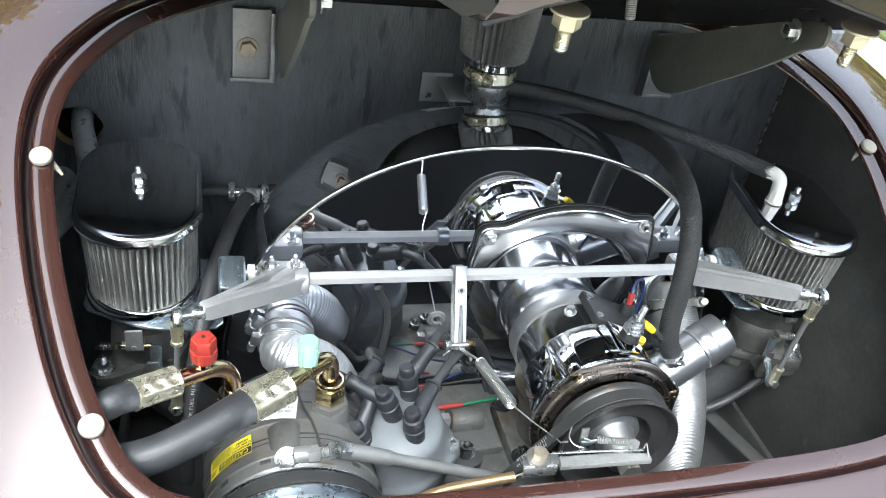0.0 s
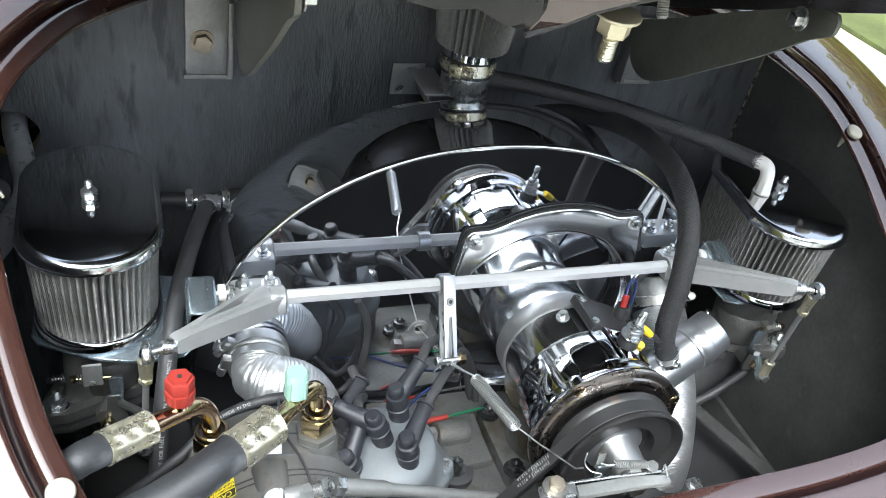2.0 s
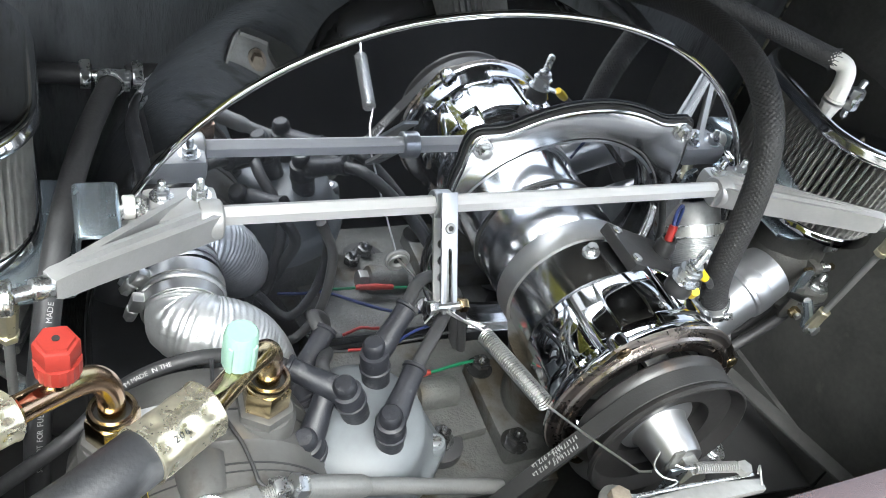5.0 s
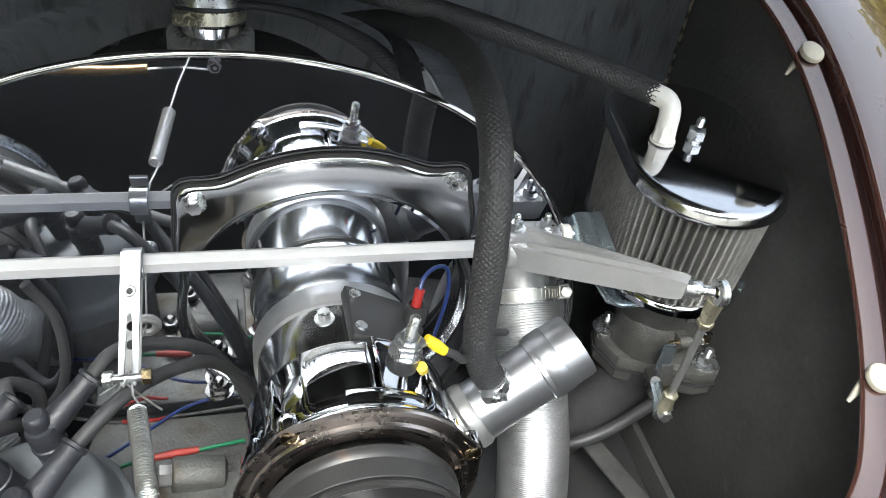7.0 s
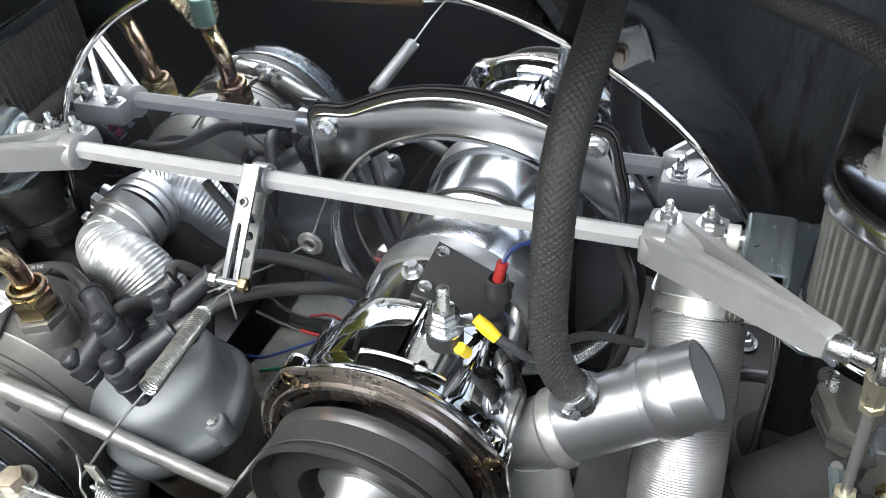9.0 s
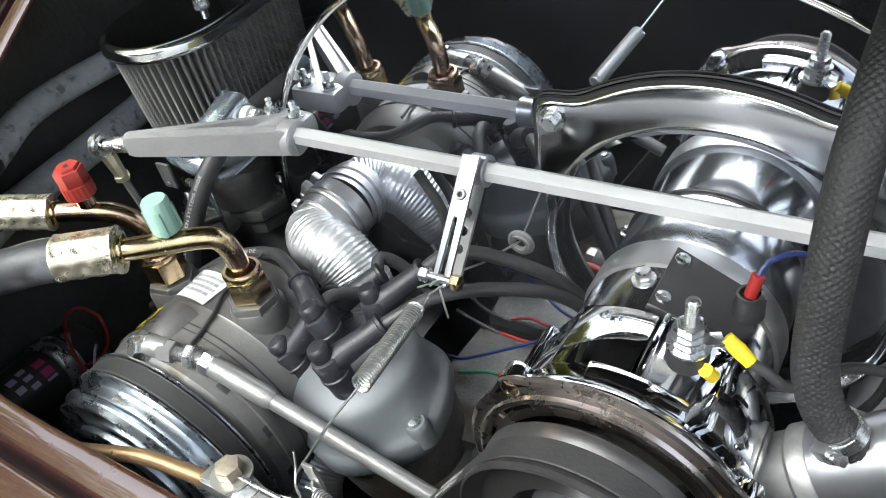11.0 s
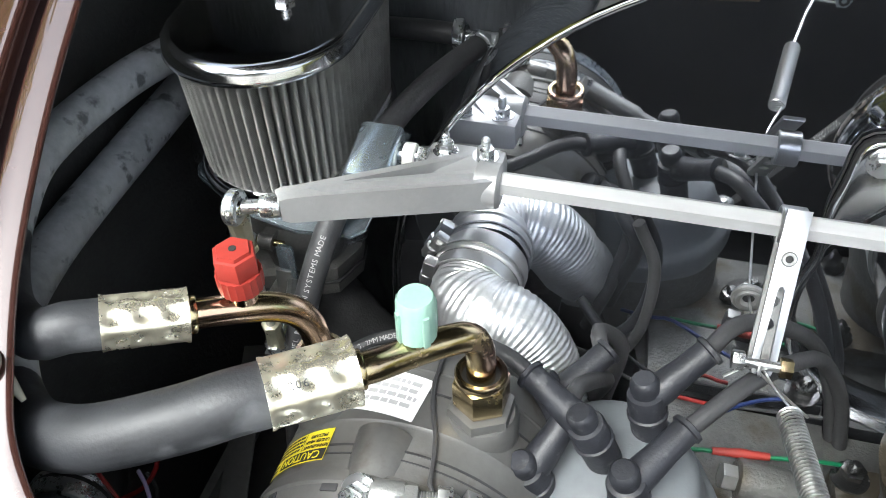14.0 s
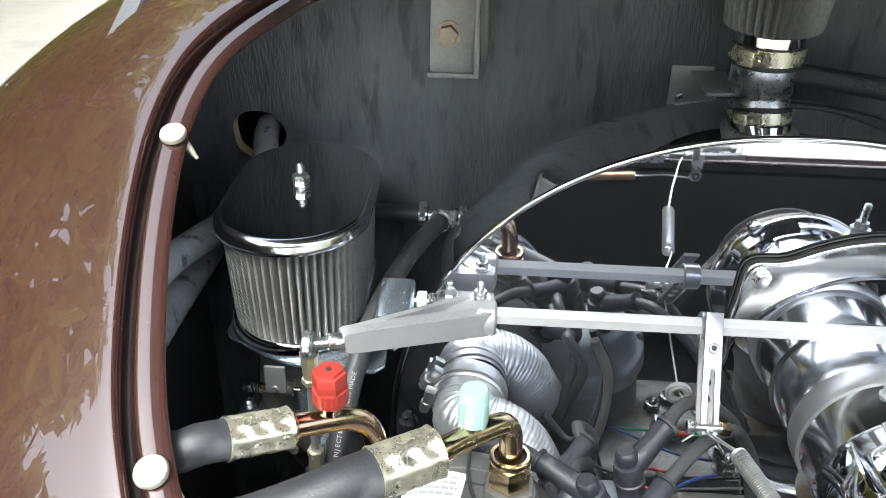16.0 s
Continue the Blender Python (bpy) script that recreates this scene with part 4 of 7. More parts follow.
    bm = bolt(along(low, low + Vector((-side * 0.0, -0.01, 0))), 0.008, 0.005)
    part("rod_nut", bm, ZINC, shaft)
    # lost-motion cup beside the filter
    cm = Matrix.Translation((side * 0.2235, -0.0305, 0.6275)) @ Matrix.Rotation(radians(15), 4, "X")
    cup = bmesh.new()
    fold = [(-0.0105, -0.016), (-0.0105, -0.003), (-0.0098, -0.0012), (-0.0080, 0.0), (0.0080, 0.0), (0.0098, -0.0012), (0.0105, -0.003), (0.0105, -0.016),
            (0.0085, -0.016), (0.0085, -0.0032), (0.0070, -0.0020), (-0.0070, -0.0020), (-0.0085, -0.0032), (-0.0085, -0.016)]
    prism(fold, 0.031, cm @ Matrix.Translation((0, 0.0155, 0.004)) @ Matrix.Rotation(radians(90), 4, "X"), 0.0005, cup)
    part("pivot_bracket", cup, ZINC_BLUE, shaft, "folded plated pivot bracket")
    part("nylon_washer", cyl(0.0062, 0.006, Matrix.Translation((side * 0.2055, -0.0225, 0.6235)) @ Matrix.Rotation(radians(90 * side), 4, "Y"), 20, None, 0.001), WHITE_PLASTIC, shaft, "white nylon washer")
    bm = cyl(0.0042, 0.024, Matrix.Translation((side * 0.204, -0.0225, 0.6235)) @ Matrix.Rotation(radians(90 * side), 4, "Y"), 16)
    hexa(0.010, 0.005, Matrix.Translation((side * 0.1995, -0.0225, 0.6235)) @ Matrix.Rotation(radians(90 * side), 4, "Y"), bm)
    part("pivot_pin", bm, ZINC, shaft)


arm(-1)
arm(1)
# forked lever hanging from the shaft, with its bolts
top, low = Vector((-0.0385, -0.0365, 0.630)), Vector((-0.0420, -0.0760, 0.5835))
d = (low - top).normalized()
s = Vector((-1, 0, 0))
nrm = s.cross(d).normalized()
M = Matrix((s, d, nrm)).transposed().to_4x4()
M.translation = top
wide = (low - top).length
band = ring(0.0085, 0.0060, 0.0105, Matrix.Translation((-0.0437, BY, BZ)) @ Matrix.Rotation(radians(90), 4, "Y"), 28, None, 0.0006)
lever = part("clamp_band", band, ALU_SPUN, shaft, "polished clamp round the shaft")
def holed_plate(w, h, holes, r, thick, m):
    """A flat bar with a rounded end and round holes through it."""
    loops = [[(-w, -0.004), (w, -0.004)] + arc_pts(0, h, w, 0, 180, 10)]
    loops += [arc_pts(0, y, r, 0, 342, 19) for y in holes]
    return pierced(loops, thick, m)


for off in (0.0, -0.0115):
    mm = M @ Matrix.Translation((0, 0, off))
    w, h = 0.0050, wide
    u = [(-w, -0.004), (w, -0.004), (w, h * 0.98), (0.0038, h * 1.07), (0.0018, h * 1.07), (0.0018, h * 0.48), (0.0008, h * 0.45), (-0.0008, h * 0.45), (-0.0018, h * 0.48), (-0.0018, h * 1.07), (-0.0038, h * 1.07), (-w, h * 0.98)]
    if off:
        bm = holed_plate(w, h, [h * f for f in (0.42, 0.58, 0.74)], 0.0026, 0.0022, mm @ Matrix.Translation((0, 0, -0.0011)))
        # Greyer metal carries the shade that the front plate throws on this one.
        part("drilled_lever", bm, ROD, shaft, "lever with round holes, greyed for its shade behind the front plate")
    else:
        bm = prism(u, 0.0022, mm @ Matrix.Translation((0, 0, -0.0011)), 0.0004)
        part("forked_lever", bm, ALU_SPUN, shaft, "slotted polished lever")
m = M @ Matrix.Translation((0, wide * 0.27, 0.0008))
part("socket_bolt", ring(0.0031, 0.0016, 0.0016, m, 24, None, 0.0004), STEEL_GREY, shaft, "dark socket-head bolt")
# The shade inside the socket is put into this black floor.
part("socket", hexa(0.0034, 0.0005, m), INK, shaft, "hexagon recess with its shade coloured black")
ax = Matrix.Translation(low + Vector((-0.0125, 0, 0))) @ Matrix.Rotation(radians(90), 4, "Y")
bm = hexa(0.0075, 0.005, ax)
cyl(0.0024, 0.022, ax, 12, bm)
part("lever_bolt", bm, ZINC, shaft)
part("lever_nut", hexa(0.0075, 0.005, ax @ Matrix.Translation((0, 0, 0.019))), BRASS, shaft, "yellow plated nut")

# ---- oval air filters ----
def oval(hx, hy, n=120):
    """A stadium loop, longer along y."""
    k = hy - hx
    pts = []
    per = 2 * math.pi * hx + 4 * k
    for i in range(n):
        s = per * i / n
        if s < math.pi * hx:
            a = s / hx
            pts.append(Vector((hx * math.cos(a), k + hx * math.sin(a))))
        elif s < math.pi * hx + 2 * k:
            pts.append(Vector((-hx, k - (s - math.pi * hx))))
        elif s < 2 * math.pi * hx + 2 * k:
            a = math.pi + (s - math.pi * hx - 2 * k) / hx
            pts.append(Vector((hx * math.cos(a), -k + hx * math.sin(a))))
        else:
            pts.append(Vector((hx, -k + (s - 2 * math.pi * hx - 2 * k))))
    return pts


def oval_rows(c, rows, n=120):
    out = []
    for hx, hy, z in rows:
        out.append([Vector((c[0] + p.x, c[1] + p.y, z)) for p in oval(hx, hy, n)])
    return out


def capped(rows):
    bm = lofted(rows)
    bm.verts.ensure_lookup_table()
    n = len(rows[0])
    bm.faces.new(bm.verts[:n])
    bm.faces.new(bm.verts[-n:])
    return bm


def air_filter(cx, cy, zt, turn, label):
    hx, hy, zb = 0.0450, 0.0755, zt - 0.0820
    f = thing("air_filter", label, "air filter", (cx, cy, zb), group="air filters")
    c = (cx, cy)
    spin = Matrix.Translation((cx, cy, 0)) @ Matrix.Rotation(radians(turn), 4, "Z") @ Matrix.Translation((-cx, -cy, 0))

    def turned(bm):
        bm.transform(spin)
        return bm
    rim = [(hx + o, hy + o, zt - d * 0.8) for o, d in ((0.0018, 0.0112), (0.0030, 0.0112), (0.0033, 0.0106), (0.0027, 0.0080), (0.0022, 0.0045), (0.0018, 0.0030), (0.0010, 0.0016), (-0.0002, 0.0006), (-0.0018, 0.0001), (-0.0030, 0.0))]
    top = [(hx - 0.0030, hy - 0.0030, zt - 0.0012), (hx - 0.0030, hy - 0.0030, zt)]
    lid = part("chrome_lid", turned(capped(oval_rows(c, top))), LID, f, "flat mirror-bright oval lid with specks of dust", sharp=50)
    part("lid_rim", turned(lofted(oval_rows(c, rim))), RIM, lid, "bright rolled rim", sharp=50)
    # pleated gauze wall
    n = 74
    rows = []
    for z in np.linspace(zb + 0.004, zt - 0.009, 5):
        k = 1 - 0.07 * (zt - z) / 0.08
        loop = oval(hx * k, hy * k, n * 6)
        row = []
        for i, p in enumerate(loop):
            q = loop[(i + 1) % len(loop)] - loop[i - 1]
            nn = Vector((q.y, -q.x)).normalized()
            ph = i % 6
            dep = (0.0, -0.0006, -0.0040, -0.0076, -0.0040, -0.0006)[ph]
            row.append(Vector((cx + p.x + nn.x * (dep - 0.0005), cy + p.y + nn.y * (dep - 0.0005), z)))
        rows.append(row)
    part("pleated_element", turned(lofted(rows)), GAUZE, f, "grey pleated wire gauze", sharp=25)
    bx, by = hx * 0.93, hy * 0.93
    base_rows = [(bx + 0.0005, by + 0.0005, zb + 0.007), (bx + 0.0022, by + 0.0022, zb + 0.0055), (bx + 0.0030, by + 0.0030, zb), (bx - 0.002, by - 0.002, zb - 0.002), (0.02, 0.05, zb - 0.002)]
    part("base_tray", turned(capped(oval_rows(c, base_rows))), CHROME, f, "chrome base tray", sharp=50)
    m = Matrix.Translation((cx, cy, zt + 0.0001))
    bm = lathe([(0.0050, 0), (0.0050, 0.0012)], m, 18)
    hexa(0.0098, 0.0065, m, bm, 0.0012)
    thread(0.0028, 0.0050, m @ Matrix.Translation((0, 0, 0.0095)), bm)
    part("stud", bm, ZINC, f, "plated stud with two nuts")
    return f


air_filter(-0.2930, 0.0405, 0.6670, 1.0, "oval chrome-topped air filter with grey pleated gauze")
air_filter(0.2900, 0.0000, 0.6755, -9.0, "oval chrome-topped air filter with a white breather elbow")

# ---- air-conditioning compressor with its hoses ----
CX, CZ = -0.181, 0.497


def comp_at(y):
    return fwd(CX, y, CZ)


comp = thing("compressor", "cast alloy air-conditioning compressor with a plated clutch pulley", "compressor", (CX, -0.14, 0.44))
bm = lathe([(0.020, 0.070), (0.050, 0.072), (0.060, 0.077), (0.0650, 0.086), (0.0662, 0.094), (0.0662, 0.0975), (0.0672, 0.0980), (0.0664, 0.0985), (0.0664, 0.1270), (0.0672, 0.1275), (0.0664, 0.1290), (0.0664, 0.1530),
            (0.0680, 0.1535), (0.0684, 0.1550), (0.0684, 0.1590), (0.0672, 0.1600), (0.0660, 0.168), (0.061, 0.174), (0.052, 0.176)], comp_at(0), 110)
part("housing", bm, COMP, comp, "grey cast alloy housing", sharp=30)
# Dark blocks on the rim stand for the shade inside its slots.
for a in range(20, 380, 30):
    m = comp_at(-0.1610) @ Matrix.Rotation(radians(a), 4, "Z") @ Matrix.Translation((0.0658, 0, 0))
    part("slot_block", box(0.0030, 0.008, 0.0045, m, 0.0006), RUBBER, comp, "dark block standing for a shaded slot in the housing rim")
for y, w in ((-0.1085, 0.0009), (-0.1400, 0.0009), (-0.1445, 0.0006)):
    part("housing_joint", ring(0.0669, 0.0650, w, comp_at(y), 110), RUBBER, comp, "dark joint between the castings")
# raised pad for the fittings
for px, py, pz in ((-0.153, -0.111, 0.560), (-0.224, -0.112, 0.555)):
    part("port_block", lathe([(0.0165, pz - 0.035), (0.0165, pz - 0.002), (0.0145, pz + 0.002)], Matrix.Translation((px, py, 0)), 28), COMP, comp, "cast port boss")
# clutch: rubber-dark back plate, pulley grooves, plated front
part("clutch_coil", lathe([(0.054, 0.1755), (0.0650, 0.1760), (0.0650, 0.1860), (0.056, 0.1865)], comp_at(0), 96), PULLEY, comp, "dark clutch coil ring")
part("clutch_flange", lathe([(0.0600, 0.1738), (0.0692, 0.1740), (0.0696, 0.1745), (0.0696, 0.1753), (0.0650, 0.1762)], comp_at(0), 110, caps=False), ZINC_CLEAN, comp, "thin bright flange behind the belt", sharp=25)
bm = lathe([(0.0590, 0.1870), (0.0688, 0.1878), (0.0694, 0.1883), (0.0694, 0.1892), (0.0688, 0.1897), (0.0612, 0.1912), (0.0606, 0.1930), (0.0606, 0.1968), (0.0612, 0.1985), (0.0666, 0.1998), (0.0673, 0.2002), (0.0673, 0.2011), (0.0666, 0.2016),
            (0.0622, 0.2022), (0.0618, 0.2034), (0.0638, 0.2042), (0.0646, 0.2048), (0.0646, 0.2078), (0.0640, 0.2086), (0.058, 0.2092), (0.050, 0.2080), (0.030, 0.2080)], comp_at(0), 110)
part("clutch_pulley", bm, ZINC_CLEAN, comp, "bright plated grooved clutch pulley", sharp=25)
part("clutch_plate", lathe([(0.047, 0.2085), (0.047, 0.2125), (0.045, 0.2135), (0.018, 0.2135), (0.016, 0.2175), (0.0, 0.218)], comp_at(0), 72), PULLEY, comp, "dark clutch front plate")
part("clutch_rim", ring(0.0500, 0.0455, 0.006, comp_at(-0.2090), 96, None, 0.0015), ZINC_CLEAN, comp, "bright plated clutch rim")
for a in (30, 150, 270):
    m = comp_at(-0.2135) @ Matrix.Rotation(radians(a), 4, "Z") @ Matrix.Translation((0.034, 0, 0))
    part("rivet", lathe([(0.007, 0), (0.006, 0.003), (0.003, 0.004), (0, 0.004)], m, 18), PULLEY, comp)
# labels rolled on to the housing
def on_housing(bm, angle, y, radius=0.0668):
    """Rolls a flat label (x round, y along) on to the housing at an angle from the top."""
    for v in bm.verts:
        a = radians(angle) + v.co.x / radius
        rr = radius + v.co.z
        v.co = Vector((CX + rr * math.sin(a), y + v.co.y, CZ + rr * math.cos(a)))
    return bm


def flat(w, h, nx=10):
    bm = bmesh.new()
    bmesh.ops.create_grid(bm, x_segments=nx, y_segments=3, size=0.5)
    bm.transform(Matrix.Diagonal((w, h, 1, 1)))
    return bm


def lifted(bm, z):
    bm.transform(Matrix.Translation((0, 0, z)))
    return bm


def skewed(bm, deg):
    bm.transform(Matrix.Rotation(radians(deg), 4, "Z"))
    return bm


lab = part("white_label", on_housing(skewed(lifted(flat(0.037, 0.0235), 0.0004), -9), -13, -0.1120), LABEL_WHITE, comp, "white printed paper label")
part("print", on_housing(skewed(text_bars(bmesh.new(), Matrix.Translation((0, 0.001, 0.0007)), 0.031, 0.016, 4, 3), -9), -13, -0.1120), INK_GREY, lab)
lab = part("caution_label", on_housing(lifted(flat(0.042, 0.0165), 0.0004), -46, -0.1400), LABEL_YELLOW, comp, "yellow caution label with black print")
part("caution_band", on_housing(lifted(flat(0.0300, 0.0056), 0.0006), -41, -0.1450), INK, lab)
OVER = Matrix.Rotation(radians(180), 4, "Z")
part("caution_word", on_housing(words("CAUTION", 0.0056, Matrix.Translation((0, 0, 0.0009)) @ OVER), -41, -0.1450), LABEL_YELLOW, lab)
for k, line in enumerate(("REFRIGERANT", "UNDER HIGH", "PRESSURE")):
    part("print", on_housing(words(line, 0.0024, Matrix.Translation((0, 0, 0.0008)) @ OVER), -34.5, -0.1405 + 0.0027 * k), INK, lab)
part("print", on_housing(text_bars(bmesh.new(), Matrix.Translation((0, 0, 0.0007)), 0.022, 0.0085, 4, 5), -52, -0.1370), INK, lab)
part("print", on_housing(text_bars(bmesh.new(), Matrix.Translation((0, 0, 0.0007)), 0.008, 0.0045, 2, 6), -59.5, -0.1450), INK, lab)
part("print_rule", on_housing(lifted(flat(0.0004, 0.0095, 2), 0.0007), -42, -0.1370), INK, lab)
# wire over the housing
arcw = [Vector((CX + 0.0682 * math.sin(radians(a)), y, CZ + 0.0682 * math.cos(radians(a)))) for y, a in ((-0.078, 6), (-0.090, 4.5), (-0.104, 4.5), (-0.116, 6.5), (-0.130, 11), (-0.142, 13), (-0.152, 14), (-0.164, 22))]
part("coil_wire", sweep(arcw, 0.0011, 8), RUBBER, comp, "thin black coil wire")


def port(base, top, tube, red):
    """A plated union nut on an alloy boss with its bent tube."""
    b, t = Vector(base), Vector(top)
    m = along(b, t)
    h = (t - b).length
    part("port_boss", hexa(0.026, h * 0.45, m @ Matrix.Translation((0, 0, -0.006))), COMP, comp)
    bm = hexa(0.0215, h * 0.52, m @ Matrix.Translation((0, 0, h * 0.28)))
    lathe([(0.0106, h * 0.79), (0.0112, h * 0.84), (0.0112, h * 0.92), (0.0104, h * 0.96), (0.0088, h * 0.96), (0.0082, h * 0.90), (0.0080, h * 0.70)], m, 36, bm, caps=False)
    # Black disc gives the gap round the pipe its shade by colour.
    part("nut_bore_disc", lathe([(0.0084, h * 0.85), (0.0, h * 0.85)], m, 24, caps=False), INK, comp)
    part("union_nut", bm, BRASS, comp, "yellow plated union nut")
    part("pipe", hose(tube, 0.0062, 18, 0.003), BRASS_RED if red else BRASS, comp, "bent yellow plated pipe")


port((-0.1530, -0.1110, 0.560), (-0.1535, -0.1100, 0.588), [(-0.1535, -0.1100, 0.582), (-0.1540, -0.1105, 0.600), (-0.1575, -0.1130, 0.6095), (-0.1640, -0.1190, 0.6130), (-0.1730, -0.1275, 0.6150), (-0.1860, -0.1430, 0.6195), (-0.1925, -0.1480, 0.6205)], False)
port((-0.2240, -0.1120, 0.553), (-0.2245, -0.1118, 0.583), [(-0.2245, -0.1118, 0.577), (-0.2255, -0.1115, 0.594), (-0.2300, -0.1135, 0.6055), (-0.2365, -0.1180, 0.6120), (-0.2440, -0.1240, 0.6160), (-0.2560, -0.1320, 0.6190), (-0.2650, -0.1380, 0.6205)], True)


def valve_cap(base, kind):
    """A service valve under a plastic cap."""
    b = Vector(base)
    m = Matrix.Translation(b)
    part("service_valve", cyl(0.0050, 0.007, m @ Matrix.Translation((0, 0, -0.004)), 20), BRASS, comp)
    if kind == "red":
        bm = lathe([(0.0085, 0.003), (0.0088, 0.005), (0.0088, 0.0115)], m, 40, wobble=lambda a, h: 1 + 0.025 * math.cos(20 * a))
        hexa(0.0150, 0.0095, m, bm, 0.0115)
        lathe([(0.0072, 0.0205), (0.0068, 0.0225), (0.0016, 0.0225), (0.0014, 0.019)], m, 6, bm)
        part("red_valve_cap", bm, RED, comp, "red plastic high-pressure valve cap")
        # Black dot stands for the shade in the cap's hole.
        part("cap_hole_dot", cyl(0.0015, 0.0006, m @ Matrix.Translation((0, 0, 0.0222)), 12), INK, comp)
    else:
        m = m @ Matrix.Scale(0.9, 4)
        bm = lathe([(0.0072, 0.002), (0.0082, 0.003), (0.0080, 0.0235), (0.0070, 0.0250), (0.0, 0.0252)], m, 48, wobble=lambda a, h: 1 + (0.0 if h > 0.0236 else 0.022 * math.cos(32 * a)))
        for i in range(4):
            box(0.0035, 0.0032, 0.017, m @ Matrix.Rotation(radians(45 + 90 * i), 4, "Z") @ Matrix.Translation((0.0074, 0, 0.011)), 0.0008, bm)
        part("green_valve_cap", bm, MINT, comp, "mint green plastic valve cap")


valve_cap((-0.2445, -0.1255, 0.6265), "red")
valve_cap((-0.1740, -0.1270, 0.6205), "green")


def ac_hose(ferrule_far, ferrule_near, way, r, label, number):
    """A thick rubber hose pressed into a dimpled steel ferrule."""
    a, b = Vector(ferrule_near), Vector(ferrule_far)
    d = (b - a).normalized()
    h = thing("refrigerant_hose", label, "hose", tuple(b), group="refrigerant hoses")
    length = (b - a).length
    m = along(a, b)
    rows = []
    for i in range(33):
        s = i / 32
        rr = r + 0.0009
        if s < 0.05 or s > 0.96:
            rr *= 1.03
        rows.append((rr, length * s))

    def dent(ang, hh):
        s = hh / length
        return 1 - 0.10 * (0.5 + 0.5 * math.cos(ang * 7)) * (0.5 - 0.5 * math.cos(s * math.pi * 6.0)) - 0.03 * (0.5 + 0.5 * math.cos(ang * 7))
    bm = lathe(rows, m, 96, wobble=dent)
    part("ferrule", bm, CRIMP, h, "bright dimpled crimp ferrule", sharp=60)
    part("collar", cyl(0.0078, 0.004, m @ Matrix.Translation((0, 0, -0.003)), 24, None, 0.0008), BRASS, h)
    pts = [b - d * 0.002, b + d * 0.012] + [Vector(p) for p in way]
    line = smooth_path(pts, 0.004)
    k = int(len(line) * 0.24)
    part("rubber", sweep(line[:k + 1], r, 24), RUBBER_GREY, h, "smooth grey-black rubber hose")
    part("dusty_run", sweep(line[k:], r, 24), TUBE_DULL, h, "dusty mottled grey run of the hose")
    return h


ac_hose((-0.2890, -0.1545, 0.6270), (-0.2635, -0.1372, 0.6205),
        [(-0.3110, -0.1640, 0.6260), (-0.3320, -0.1530, 0.6225), (-0.3520, -0.1310, 0.6200), (-0.3680, -0.1030, 0.6215), (-0.3755, -0.065, 0.629), (-0.371, 0.0, 0.629), (-0.352, 0.06, 0.628), (-0.341, 0.105, 0.631), (-0.345, 0.140, 0.6400), (-0.350, 0.165, 0.648), (-0.352, 0.185, 0.652)],
        0.0098, "slim black refrigerant hose with a crimped end", 1)
ac_hose((-0.2180, -0.1665, 0.6225), (-0.1915, -0.1475, 0.6207),
        [(-0.2450, -0.1830, 0.6200), (-0.2740, -0.1935, 0.6140), (-0.3020, -0.1900, 0.6050), (-0.3300, -0.1720, 0.5940), (-0.3550, -0.1460, 0.5850), (-0.3725, -0.1200, 0.5790), (-0.3860, -0.0700, 0.5740), (-0.388, 0.0, 0.576), (-0.382, 0.08, 0.585), (-0.372, 0.14, 0.60), (-0.37, 0.19, 0.61)],
        0.0120, "thick black refrigerant hose with a crimped end", 2)

part("bolt_boss", lathe([(0.0135, -0.014), (0.0125, 0.0), (0.0112, 0.010), (0.0098, 0.0135), (0.0070, 0.0150), (0.0, 0.0152)], fwd(-0.1885, -0.1470, 0.5560), 32), COMP, comp, "cast boss for the adjuster bolt", sharp=60)
# adjuster rod from the compressor to the engine
rod = thing("adjuster_rod", "grey steel turnbuckle rod bracing the compressor", "turnbuckle", (-0.15, -0.158, 0.56))
p0, p1, p2 = Vector((-0.1885, -0.1655, 0.5660)), Vector((-0.1515, -0.1580, 0.5630)), Vector((-0.1115, -0.1552, 0.5450))
far = Vector((-0.0150, -0.1500, 0.5020))
d = (p2 - p1).normalized()
part("end_bolt", bolt(along(p0 + Vector((0.0, 0.001, -0.002)), p0 + Vector((-0.004, -0.010, 0.007))), 0.0112, 0.0070), ZINC, rod, "plated bolt")
bm = cyl(0.0066, 0.010, along(p0 + Vector((0.0035, 0.009, -0.007)), p0 + Vector((0.0, 0.0, 0.0))), 24, None, 0.001)
cyl(0.0062, 0.014, along(p0 + Vector((0.003, 0.002, 0)), p1), 24, bm, 0.0012)
hexa(0.0115, 0.009, along(p0.lerp(p1, 0.35), p1), bm)
part("rod_end", bm, ROD, rod)
part("screw", thread(0.0042, (p1 - p0).length * 0.6, along(p0.lerp(p1, 0.4), p1)), STEEL_GREY, rod)
e = (p1 - p0).normalized()
part("lock_nut", hexa(0.0120, 0.0060, along(p1 - e * 0.0080, p1, 12)), ZINC, rod, "plated lock nut")
part("lock_nut", hexa(0.0120, 0.0065, along(p1 + d * 0.002, p2, 20)), ZINC, rod, "plated lock nut")
bm = sweep([p1 + d * 0.008, p1 + d * 0.012, p2 - d * 0.004, p2 - d * 0.001, p2 + d * 0.003], lambda s, l: 0.0060 if s < 0.85 else 0.0066 - 0.01 * (s - 0.85), 20)
part("sleeve", bm, ROD, rod, "grey alloy sleeve")
part("shank", sweep([p2, far], 0.0046, 16), ROD, rod)

